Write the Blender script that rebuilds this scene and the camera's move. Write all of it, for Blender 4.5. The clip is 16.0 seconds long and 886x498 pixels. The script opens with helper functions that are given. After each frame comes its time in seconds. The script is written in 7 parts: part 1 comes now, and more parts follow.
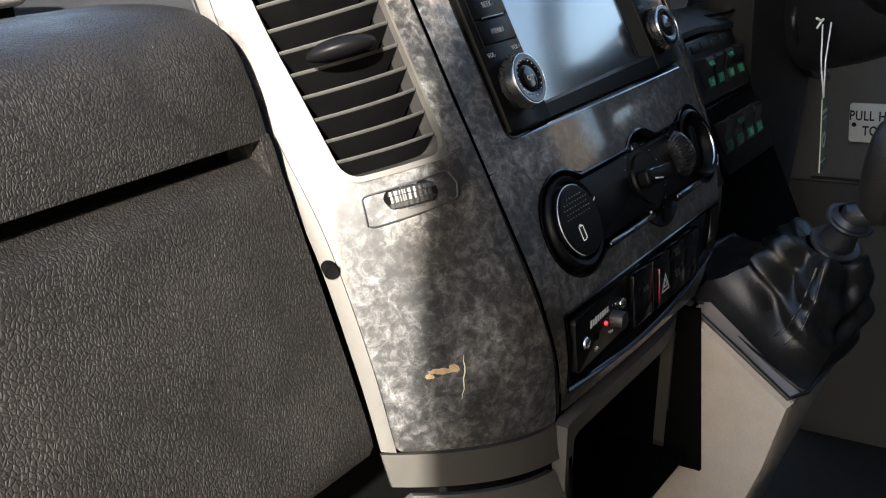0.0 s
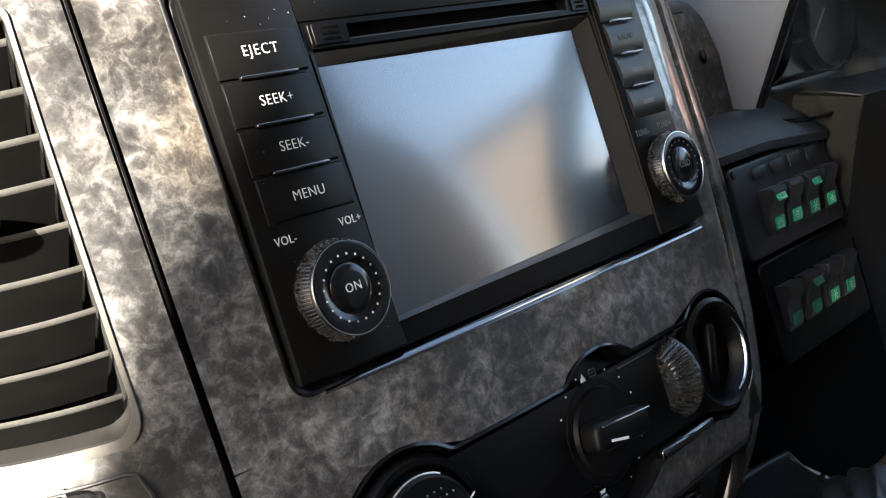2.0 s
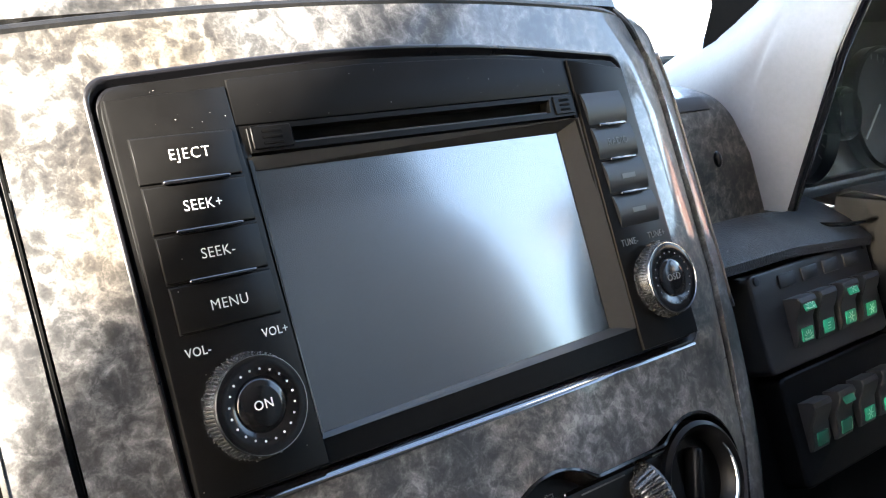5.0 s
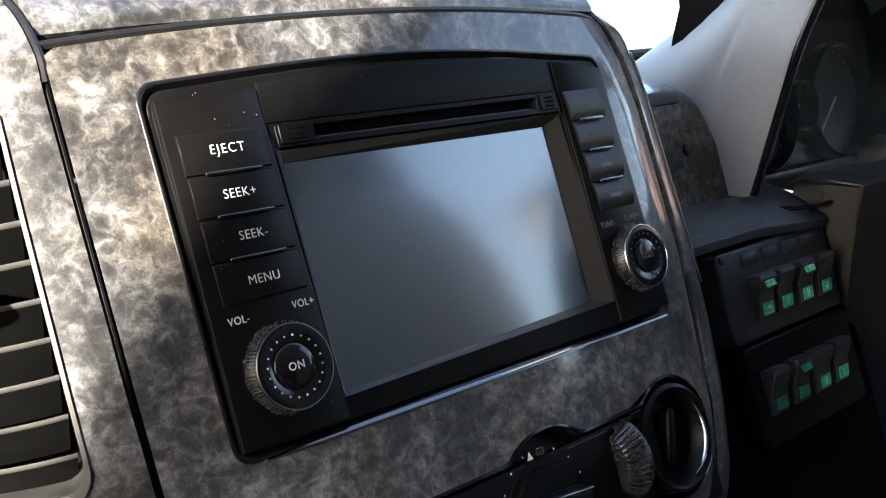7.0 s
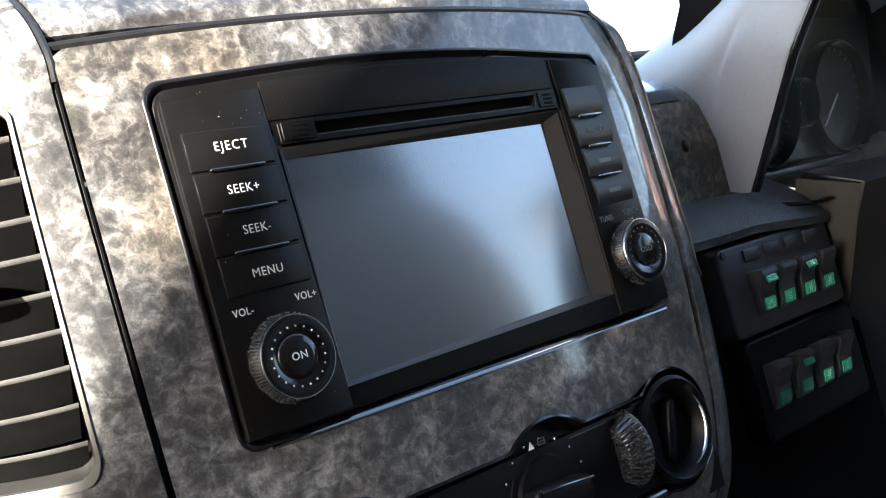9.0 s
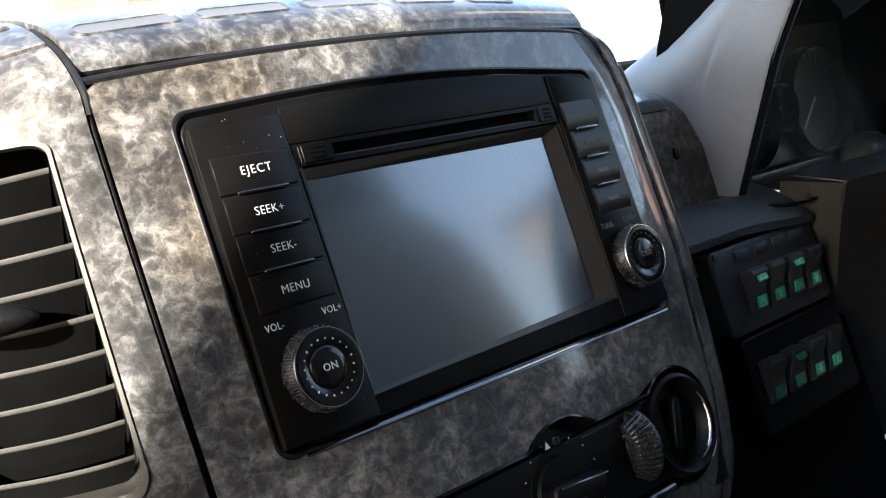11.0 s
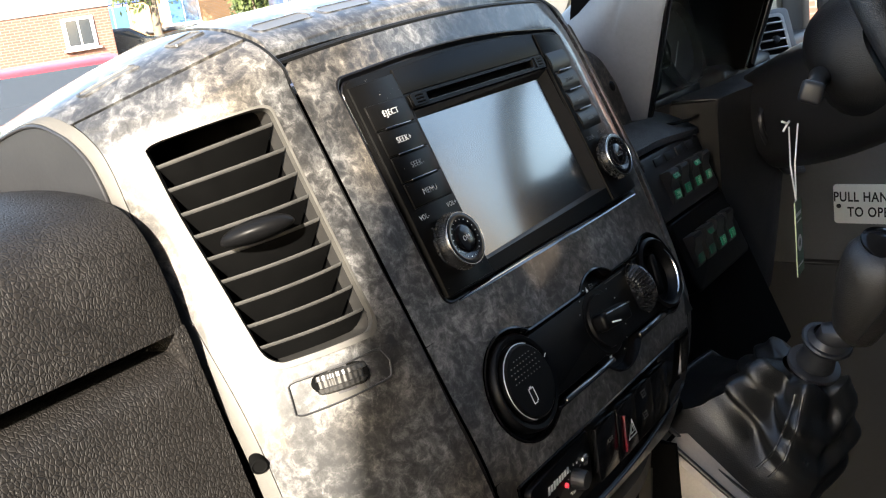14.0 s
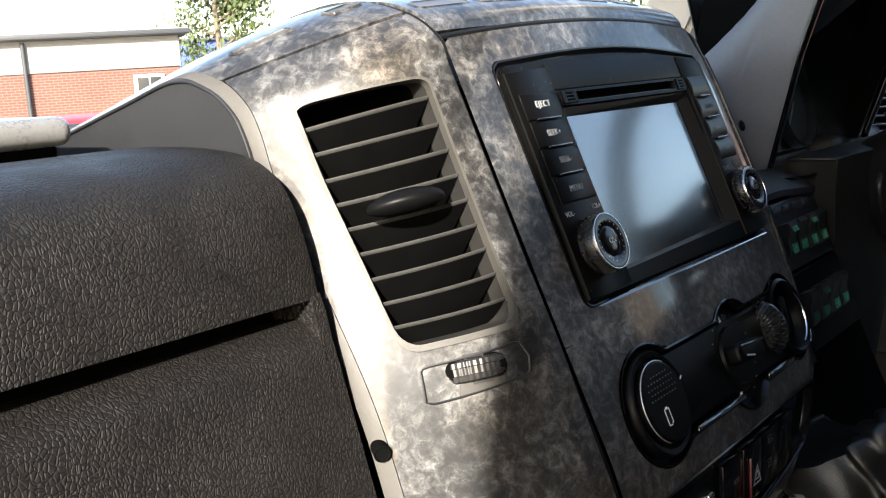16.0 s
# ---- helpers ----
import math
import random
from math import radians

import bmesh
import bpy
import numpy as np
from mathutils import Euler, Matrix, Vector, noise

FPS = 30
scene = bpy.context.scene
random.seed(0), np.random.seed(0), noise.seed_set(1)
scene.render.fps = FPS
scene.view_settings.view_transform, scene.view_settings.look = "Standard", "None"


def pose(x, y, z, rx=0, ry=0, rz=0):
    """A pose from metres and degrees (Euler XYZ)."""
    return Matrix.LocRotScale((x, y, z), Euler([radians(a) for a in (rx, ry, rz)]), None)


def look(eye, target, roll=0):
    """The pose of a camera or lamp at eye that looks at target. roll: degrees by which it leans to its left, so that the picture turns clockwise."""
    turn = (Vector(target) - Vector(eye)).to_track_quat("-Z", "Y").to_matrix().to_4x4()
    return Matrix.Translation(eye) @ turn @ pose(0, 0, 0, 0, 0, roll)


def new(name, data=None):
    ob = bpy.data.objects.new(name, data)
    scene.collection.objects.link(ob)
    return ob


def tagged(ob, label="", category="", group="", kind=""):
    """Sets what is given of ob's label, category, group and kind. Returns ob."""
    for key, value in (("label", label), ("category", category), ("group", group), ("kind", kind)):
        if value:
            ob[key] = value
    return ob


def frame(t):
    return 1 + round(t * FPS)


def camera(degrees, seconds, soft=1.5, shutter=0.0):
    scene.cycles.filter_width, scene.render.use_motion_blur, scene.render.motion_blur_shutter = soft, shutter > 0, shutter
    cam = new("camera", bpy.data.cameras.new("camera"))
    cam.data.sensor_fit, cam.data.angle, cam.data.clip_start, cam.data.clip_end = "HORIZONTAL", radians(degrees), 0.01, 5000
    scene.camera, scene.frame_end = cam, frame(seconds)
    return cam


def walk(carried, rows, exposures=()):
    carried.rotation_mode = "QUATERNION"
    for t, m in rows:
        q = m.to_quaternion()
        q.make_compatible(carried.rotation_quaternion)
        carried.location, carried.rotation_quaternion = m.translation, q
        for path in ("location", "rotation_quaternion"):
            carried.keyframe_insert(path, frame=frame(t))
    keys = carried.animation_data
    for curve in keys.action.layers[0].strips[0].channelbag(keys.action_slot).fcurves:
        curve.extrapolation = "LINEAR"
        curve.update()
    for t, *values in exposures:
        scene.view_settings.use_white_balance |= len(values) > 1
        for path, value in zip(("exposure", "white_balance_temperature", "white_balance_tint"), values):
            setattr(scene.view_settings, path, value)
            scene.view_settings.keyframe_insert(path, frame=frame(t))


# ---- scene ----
cam = camera(48.21, 16.0, soft=1.15)
PATH = [
    (0, -0.6144, -0.3404, 1.0696, 70.68, 4.89, -54.43),
    (0.5, -0.5188, -0.3032, 1.0692, 70.40, 3.84, -57.72),
    (1, -0.4276, -0.3022, 1.0808, 70.85, 2.84, -54.14),
    (1.5, -0.3508, -0.2887, 1.0869, 71.64, 1.87, -48.95),
    (2, -0.2965, -0.2630, 1.0795, 71.55, 1.43, -45.89),
    (2.5, -0.2519, -0.2473, 1.0746, 71.21, 0.99, -42.31),
    (3, -0.2185, -0.2406, 1.0750, 72.28, 0.45, -39.28),
    (3.5, -0.2105, -0.2526, 1.0761, 72.42, 0.60, -38.93),
    (4, -0.2160, -0.2741, 1.0811, 72.66, 0.90, -38.90),
    (4.5, -0.2271, -0.2802, 1.0874, 74.26, 0.61, -39.22),
    (4.7, -0.2323, -0.2820, 1.0896, 74.98, 0.40, -39.40),
    (6.8, -0.2801, -0.3107, 1.1036, 74.39, -0.12, -41.38),
    (7, -0.2817, -0.3140, 1.1023, 74.48, 0.12, -41.47),
    (7.5, -0.2831, -0.3173, 1.0974, 74.92, 0.55, -41.49),
    (8, -0.2841, -0.3204, 1.0941, 75.12, 0.91, -41.42),
    (8.5, -0.2844, -0.3235, 1.0967, 74.77, 0.88, -41.15),
    (9, -0.2847, -0.3254, 1.0995, 74.85, 0.84, -40.92),
    (9.2, -0.2851, -0.3252, 1.1007, 74.95, 0.85, -40.91),
    (11.3, -0.3247, -0.3321, 1.1038, 75.72, 3.55, -43.87),
    (11.5, -0.3399, -0.3427, 1.1030, 75.67, 4.27, -44.95),
    (12, -0.3849, -0.3661, 1.1076, 74.64, 5.45, -47.91),
    (12.5, -0.4410, -0.3766, 1.1098, 73.79, 6.42, -51.67),
    (13, -0.4849, -0.3783, 1.1010, 74.05, 8.07, -53.79),
    (13.5, -0.5280, -0.3779, 1.1014, 74.14, 8.79, -54.96),
    (14, -0.5472, -0.3503, 1.1129, 74.38, 8.05, -54.88),
    (14.5, -0.5698, -0.3223, 1.1125, 75.52, 7.20, -56.33),
    (15, -0.5919, -0.3222, 1.1056, 77.35, 6.88, -56.73),
    (15.5, -0.5994, -0.3156, 1.0921, 78.92, 5.29, -55.51),
    (16, -0.5689, -0.2915, 1.0634, 79.55, 3.43, -51.30),
]


walk(cam, [(t, pose(x, y, z, rx, ry, rz)) for t, x, y, z, rx, ry, rz in PATH],
     exposures=[(t, e + 0.15, k + 260, 10) for t, e, k in ((0.0, 2.25, 6400), (1.0, 2.80, 6600), (2.5, 3.45, 6850), (4.0, 4.15, 6850), (4.7, 4.3, 6750), (7.0, 3.05, 6600), (8.0, 3.8, 6500), (9.0, 3.45, 6500), (11.5, 2.75, 6650), (12.0, 2.72, 6700), (13.5, 2.57, 6850), (15.5, 2.05, 6860), (16.0, 1.83, 6560))])

# ---- light ----
SUN_TO = Vector((-0.80, -0.42, 0.42)).normalized()
world = bpy.data.worlds.new("world")
scene.world = world
world.use_nodes = True
_nt = world.node_tree
_sky = _nt.nodes.new("ShaderNodeTexSky")
_sky.sky_type = 'NISHITA'
_sky.sun_disc = False
_sky.sun_elevation = math.asin(SUN_TO.z)
_sky.sun_rotation = math.atan2(SUN_TO.x, SUN_TO.y)
_sky.air_density, _sky.dust_density = 1.0, 1.2
_nt.links.new(_sky.outputs[0], _nt.nodes["Background"].inputs[0])
_nt.nodes["Background"].inputs[1].default_value = 0.15
_sun = bpy.data.lights.new("sun", 'SUN')
_sun.energy, _sun.angle, _sun.color = 5.0, radians(0.9), (1.0, 0.95, 0.87)
_sun_ob = new("sun", _sun)
_sun_ob.matrix_world = look(SUN_TO * 20, (0, 0, 0))

# ---- frames of reference ----
TILT = radians(22)
# the console front: u to the right, v up along the face, d out of it
PM = Matrix(((1, 0, 0, 0),
             (0, math.sin(TILT), -math.cos(TILT), 0),
             (0, math.cos(TILT), math.sin(TILT), 1.0),
             (0, 0, 0, 1)))
ID = Matrix.Identity(4)


# ---- materials ----
def mat(name, color, rough=0.5, metal=0.0, coat=0.0, coat_rough=0.05, spec=0.5, emit=None, emit_strength=0.0):
    m = bpy.data.materials.new(name)
    m.use_nodes = True
    b = m.node_tree.nodes["Principled BSDF"]
    b.inputs["Base Color"].default_value = (*color, 1)
    b.inputs["Roughness"].default_value = rough
    b.inputs["Metallic"].default_value = metal
    b.inputs["Coat Weight"].default_value = coat
    b.inputs["Coat Roughness"].default_value = coat_rough
    b.inputs["Specular IOR Level"].default_value = spec
    if emit:
        b.inputs["Emission Color"].default_value = (*emit, 1)
        b.inputs["Emission Strength"].default_value = emit_strength
    return m


class Nodes:
    """Short hand for building a node tree."""

    def __init__(self, m):
        self.t = m.node_tree
        self.b = self.t.nodes["Principled BSDF"]
        self.co = self.t.nodes.new("ShaderNodeTexCoord").outputs["Object"]

    def add(self, kind, **sets):
        n = self.t.nodes.new(kind)
        for k, v in sets.items():
            n.inputs[k].default_value = v
        return n

    def link(self, a, b):
        self.t.links.new(a, b)

    def noise(self, scale, detail=4.0, rough=0.5, distortion=0.0, co=None):
        n = self.add("ShaderNodeTexNoise", Scale=scale, Detail=detail, Roughness=rough, Distortion=distortion)
        self.link(co or self.co, n.inputs["Vector"])
        return n.outputs["Fac"]

    def ramp(self, fac, stops):
        n = self.t.nodes.new("ShaderNodeValToRGB")
        el = n.color_ramp.elements
        while len(el) < len(stops):
            el.new(0.5)
        for e, (p, c) in zip(el, stops):
            e.position = p
            e.color = (*c, 1) if len(c) == 3 else c
        self.link(fac, n.inputs[0])
        return n.outputs[0]

    def mix(self, fac, a, b, mode='MIX'):
        n = self.t.nodes.new("ShaderNodeMix")
        n.data_type, n.blend_type = 'RGBA', mode
        for sock, v in ((n.inputs[0], fac), (n.inputs[6], a), (n.inputs[7], b)):
            if isinstance(v, bpy.types.NodeSocket):
                self.link(v, sock)
            elif isinstance(v, tuple):
                sock.default_value = (*v, 1)
            else:
                sock.default_value = v
        return n.outputs[2]

    def mathn(self, op, a, b):
        n = self.t.nodes.new("ShaderNodeMath")
        n.operation = op
        for sock, v in zip(n.inputs, (a, b)):
            if isinstance(v, bpy.types.NodeSocket):
                self.link(v, sock)
            else:
                sock.default_value = v
        return n.outputs[0]

    def bump(self, height, strength=0.3, distance=0.001):
        n = self.add("ShaderNodeBump", Strength=strength, Distance=distance)
        self.link(height, n.inputs["Height"])
        self.link(n.outputs[0], self.b.inputs["Normal"])
        return n

    def color(self, c):
        self.link(c, self.b.inputs["Base Color"])

    def rough(self, r):
        self.link(r, self.b.inputs["Roughness"])


def worn(name, color, rough=0.5, amount=0.25, scale=60.0, bump=0.0, bump_scale=600.0, **kw):
    """A plain material with soft two-scale variation of tone, gloss and fine relief."""
    m = mat(name, color, rough, **kw)
    n = Nodes(m)
    f = n.mix(0.5, n.noise(scale, 5, 0.6), n.noise(scale * 9, 3, 0.6))
    lo = tuple(c * (1 - amount) for c in color)
    hi = tuple(min(1, c * (1 + amount)) for c in color)
    n.color(n.ramp(f, [(0.35, lo), (0.65, hi)]))
    r = n.ramp(f, [(0.3, (rough * 0.85,) * 3), (0.7, (min(1, rough * 1.2),) * 3)])
    n.rough(r)
    if bump:
        n.bump(n.noise(bump_scale, 3, 0.6), bump, 0.0006)
    return m


def make_marble():
    """Printed burl film under clear lacquer: soft clouds, curled wisps and fine grain."""
    m = mat("smoked burl film under lacquer", (0.1, 0.1, 0.1), 0.42, coat=0.7, coat_rough=0.085, spec=0.30)
    n = Nodes(m)

    def bent(co, scale, amount, detail=2.0):
        warp = n.add("ShaderNodeTexNoise", Scale=scale, Detail=detail)
        n.link(co, warp.inputs["Vector"])
        off = n.add("ShaderNodeVectorMath")
        off.operation = 'MULTIPLY_ADD'
        n.link(warp.outputs["Color"], off.inputs[0])
        off.inputs[1].default_value = (amount,) * 3
        n.link(co, off.inputs[2])
        return off.outputs[0]

    co = bent(n.co, 70.0, 0.008)
    curl = bent(co, 140.0, 0.004)
    big = n.noise(30, 2, 0.5, 0.2, co)
    mid = n.noise(150, 5, 0.60, 0.35, co)
    wisp = n.ramp(n.noise(120, 3, 0.55, 0.5, curl), [(0.38, (0, 0, 0)), (0.50, (1, 1, 1)), (0.62, (0, 0, 0))])
    fine = n.noise(1100, 3, 0.7, 0.2)
    f = n.mathn('ADD', n.mathn('MULTIPLY', big, 0.30), n.mathn('MULTIPLY', mid, 0.36))
    f = n.mathn('ADD', f, n.mathn('MULTIPLY', wisp, 0.058))
    f = n.mathn('ADD', f, n.mathn('MULTIPLY', fine, 0.14))
    c = n.ramp(f, [(0.335, (0.011, 0.011, 0.0113)), (0.405, (0.028, 0.0279, 0.0275)), (0.475, (0.076, 0.0752, 0.0730)), (0.57, (0.195, 0.1912, 0.1830))])
    tint = n.ramp(n.noise(9, 2, 0.5), [(0.5, (1.0, 1.0, 1.02)), (0.68, (1.15, 0.98, 0.78))])
    n.color(n.mix(1.0, c, tint, 'MULTIPLY'))
    n.rough(n.ramp(fine, [(0.3, (0.40,) * 3), (0.7, (0.54,) * 3)]))
    n.bump(n.noise(260, 2, 0.5), 0.05, 0.0004)
    return m


def make_leather(name, color, scale=330.0, strength=0.55, rough=0.48, spec=0.4, dusty=0.35, stretch=(1.0, 1.0, 1.0)):
    """Grained hide: pebbles pulled into creases here and there, smoother patches, specks of dust."""
    m = mat(name, color, rough, spec=spec)
    n = Nodes(m)

    def moved(co, freq, amount):
        w = n.add("ShaderNodeTexNoise", Scale=freq, Detail=2.0)
        n.link(co, w.inputs["Vector"])
        v = n.add("ShaderNodeVectorMath")
        v.operation = 'MULTIPLY_ADD'
        n.link(w.outputs["Color"], v.inputs[0])
        v.inputs[1].default_value = (amount,) * 3
        n.link(co, v.inputs[2])
        return v.outputs[0]

    co = moved(moved(n.co, scale * 0.06, 0.008), scale * 0.5, 0.0016)
    pull = n.add("ShaderNodeVectorMath")
    pull.operation = 'MULTIPLY'
    n.link(co, pull.inputs[0])
    pull.inputs[1].default_value = stretch
    v = n.add("ShaderNodeTexVoronoi", Scale=scale)
    v.feature = 'DISTANCE_TO_EDGE'
    n.link(pull.outputs[0], v.inputs["Vector"])
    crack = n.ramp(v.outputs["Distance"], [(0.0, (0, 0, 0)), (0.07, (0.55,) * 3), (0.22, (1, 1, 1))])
    depth = n.ramp(n.noise(scale * 0.07, 3, 0.6), [(0.30, (0.6,) * 3), (0.6, (1, 1, 1))])
    h = n.mathn('MULTIPLY', n.mix(0.15, crack, n.noise(scale * 3, 3, 0.6)), depth)
    n.bump(h, strength, 0.0014)
    dust = n.ramp(n.noise(700, 1, 0.4), [(0.735, (0, 0, 0)), (0.765, (1, 1, 1))])
    wear = n.ramp(n.noise(16, 4, 0.6), [(0.35, tuple(c * 0.8 for c in color)), (0.7, tuple(c * 1.35 for c in color))])
    # colour drops to about a third along the grain's cell edges
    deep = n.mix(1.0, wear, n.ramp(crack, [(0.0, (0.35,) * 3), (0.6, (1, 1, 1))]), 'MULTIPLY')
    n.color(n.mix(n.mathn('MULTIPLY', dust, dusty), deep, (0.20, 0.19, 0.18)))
    n.rough(n.ramp(n.noise(30, 4, 0.6), [(0.3, (rough * 0.85,) * 3), (0.7, (rough * 1.18,) * 3)]))
    return m


MARBLE = make_marble()
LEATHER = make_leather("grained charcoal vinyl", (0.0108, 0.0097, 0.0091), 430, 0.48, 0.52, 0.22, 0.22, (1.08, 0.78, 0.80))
LEATHER_DK = make_leather("grained black vinyl", (0.013, 0.013, 0.014), 520, 0.32, 0.44, 0.42, 0.05)
LEDGE_VINYL = make_leather("coarse grained black vinyl", (0.026, 0.026, 0.028), 420, 0.5, 0.44, 0.45, 0.05)
BOOT = make_leather("soft black leather", (0.0075, 0.0075, 0.0075), 600, 0.16, 0.32, 0.50, 0.0)
KNOB_LEATHER = make_leather("black knob leather", (0.024, 0.0215, 0.0190), 540, 0.26, 0.36, 0.50, 0.0)
CREAM = worn("bare cream plastic edge", (0.056, 0.0525, 0.0465), 0.55, 0.12, 90, 0.15)
GREY_PLATE = worn("warm grey plastic", (0.042, 0.039, 0.034), 0.5, 0.08, 90, 0.1)
BEIGE = worn("beige moulded plastic", (0.38, 0.335, 0.285), 0.6, 0.08, 50, 0.2)
CHARCOAL = worn("smooth charcoal plastic", (0.040, 0.043, 0.048), 0.55, 0.1, 40, 0.1)
DASH_BLACK = worn("dull black dash plastic", (0.012, 0.0122, 0.0132), 0.48, 0.12, 40, 0.10, spec=0.42)
HOOD = worn("grey soft-touch hood plastic", (0.145, 0.154, 0.168), 0.50, 0.08, 30, 0.15)
INLAY = worn("smooth dark grey inlay plastic", (0.055, 0.057, 0.062), 0.42, 0.08, 60, 0.05)
BLACK = worn("matt black plastic", (0.012, 0.012, 0.013), 0.5, 0.2, 60, 0.12)
# near-black so that hollows, ducts and gaps carry their shade in the colour
BLACK_DEEP = mat("near-black plastic for shaded hollows", (0.003, 0.003, 0.003), 0.9, spec=0.03)
THROAT = worn("vent throat grey lightened as if lit", (0.022, 0.021, 0.020), 0.6, 0.2, 120, spec=0.2)
WHEEL_DARK = worn("dark steel-grey ribbed plastic", (0.035, 0.034, 0.033), 0.30, 0.2, 400, metal=0.3)
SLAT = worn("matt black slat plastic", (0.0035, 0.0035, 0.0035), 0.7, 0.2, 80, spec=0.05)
PEWTER = worn("dark pewter ribbed plastic", (0.085, 0.083, 0.08), 0.35, 0.2, 400, metal=0.2)
SLAT_EDGE = worn("grey slat edge with painted highlight", (0.045, 0.044, 0.042), 0.36, 0.2, 120)
SATIN = worn("satin black plastic", (0.018, 0.018, 0.0195), 0.36, 0.2, 80, 0.04, spec=0.40)
RADIO_FACE = worn("dusty satin black radio plastic", (0.0030, 0.0029, 0.0029), 0.34, 0.12, 120, spec=0.07)
BUTTON_GREY = mat("smooth dark grey button plastic", (0.010, 0.010, 0.0102), 0.36, spec=0.24)
KNURL = worn("ribbed satin grey-black plastic", (0.014, 0.014, 0.0145), 0.26, 0.05, 60, spec=0.5)
LIP = worn("glossy black lip plastic", (0.004, 0.004, 0.005), 0.30, 0.1, 50, coat=0.06, spec=0.25)
POLISHED = worn("polished black plastic", (0.004, 0.004, 0.005), 0.12, 0.1, 50, coat=0.9, spec=0.7)
GLOSS = worn("piano black plastic", (0.0045, 0.0045, 0.005), 0.14, 0.1, 50, coat=0.05, spec=0.27)
BEVEL_GREY = worn("dark grey screen bevel", (0.019, 0.0183, 0.0175), 0.38, 0.1, 80, spec=0.3)
RUBBER = worn("black rubber seal", (0.0045, 0.0045, 0.0045), 0.5, 0.3, 200, 0.3, spec=0.22)
CHROME = mat("chromed metal", (0.55, 0.55, 0.55), 0.16, 1.0)
SILVER = worn("satin silver plastic", (0.55, 0.54, 0.52), 0.3, 0.12, 300, metal=0.6)
STEEL = worn("steel screw head", (0.75, 0.74, 0.72), 0.25, 0.15, 900, metal=1.0)
PANEL_BLACK = worn("deep black panel plastic", (0.0035, 0.0035, 0.0038), 0.36, 0.2, 90, spec=0.08)
WHITE = mat("white print", (0.78, 0.78, 0.76), 0.5)
PRINT = mat("soft white print", (0.40, 0.40, 0.39), 0.5)
GREY_PRINT = mat("mid grey print", (0.14, 0.14, 0.135), 0.5)
DIM = mat("dim grey print", (0.055, 0.055, 0.053), 0.5)
FAINT = mat("faint grey print", (0.030, 0.030, 0.029), 0.5)
GREEN = worn("green rocker lens", (0.016, 0.31, 0.17), 0.35, 0.2, 200)
GREEN_DK = worn("unlit green rocker lens", (0.008, 0.11, 0.066), 0.4, 0.2, 200)
PALE_GREEN = mat("pale green print", (0.35, 0.62, 0.45), 0.5)
RED_GLOSS = mat("red hazard switch plastic", (0.08, 0.004, 0.010), 0.25, coat=0.5)
RED_LED = mat("red lamp", (0.6, 0.02, 0.03), 0.3, emit=(1.0, 0.05, 0.08), emit_strength=0.2)
LABEL_MAT = worn("off-white sign plastic", (0.86, 0.85, 0.83), 0.5, 0.04, 40)
INK = mat("black ink", (0.01, 0.01, 0.01), 0.5)
TAG_GREEN = worn("green card tag", (0.05, 0.11, 0.055), 0.35, 0.15, 60)
STRING = mat("white string", (0.75, 0.75, 0.73), 0.7)
SCREEN = mat("unlit touch screen", (0.006, 0.007, 0.009), 0.22, spec=0.8, coat=1.0, coat_rough=0.11)
SCREEN.node_tree.nodes["Principled BSDF"].inputs["Coat IOR"].default_value = 1.75
CLEAR = mat("clear polycarbonate", (1, 1, 1), 0.05)
_tree = CLEAR.node_tree
_see, _shine, _blend = (_tree.nodes.new(k) for k in ("ShaderNodeBsdfTransparent", "ShaderNodeBsdfGlossy", "ShaderNodeMixShader"))
_shine.inputs["Roughness"].default_value = 0.15
_blend.inputs[0].default_value = 0.0008
_tree.links.new(_see.outputs[0], _blend.inputs[1])
_tree.links.new(_shine.outputs[0], _blend.inputs[2])
# faint blue-grey diffuse film stands in for the reflected haze on the lens
_haze, _film = _tree.nodes.new("ShaderNodeBsdfDiffuse"), _tree.nodes.new("ShaderNodeMixShader")
_haze.inputs["Color"].default_value = (0.55, 0.58, 0.60, 1)
_film.inputs[0].default_value = 0.004
_tree.links.new(_blend.outputs[0], _film.inputs[1])
_tree.links.new(_haze.outputs[0], _film.inputs[2])
_tree.links.new(_film.outputs[0], _tree.nodes["Material Output"].inputs[0])
SEAT_CLOTH = worn("mid grey woven seat cloth", (0.13, 0.135, 0.145), 0.9, 0.15, 60, 0.4, 1500)
CARPET = worn("dark cab floor mat", (0.018, 0.017, 0.016), 0.85, 0.3, 150, 0.5, 900)
HEADLINER = worn("light grey headliner", (0.40, 0.395, 0.38), 0.85, 0.05, 40, 0.2)
BLUE_METAL = worn("dark blue car paint", (0.020, 0.035, 0.085), 0.30, 0.08, 3, coat=0.6)
PILLAR = worn("pale cream pillar trim", (0.55, 0.51, 0.44), 0.6, 0.05, 30)


# ---- mesh helpers ----
def part(name, bm, material, parent=None, label="", smooth=True, m=None):
    """Link a bmesh as one mesh object, under a thing or a part."""
    me = bpy.data.meshes.new(name)
    bm.normal_update()
    bm.to_mesh(me)
    bm.free()
    me.materials.append(material)
    if smooth:
        me.shade_smooth()
        me.set_sharp_from_angle(angle=radians(38))
    ob = new(name, me)
    if parent is not None:
        ob.parent = parent
    if m is not None:
        ob.matrix_basis = m
    if label:
        tagged(ob, label)
    return ob


def thing(name, label, category, m=PM, group="", kind=""):
    ob = new(name)
    ob.empty_display_size = 0.02
    ob.matrix_basis = m
    return tagged(ob, label, category, group, kind)


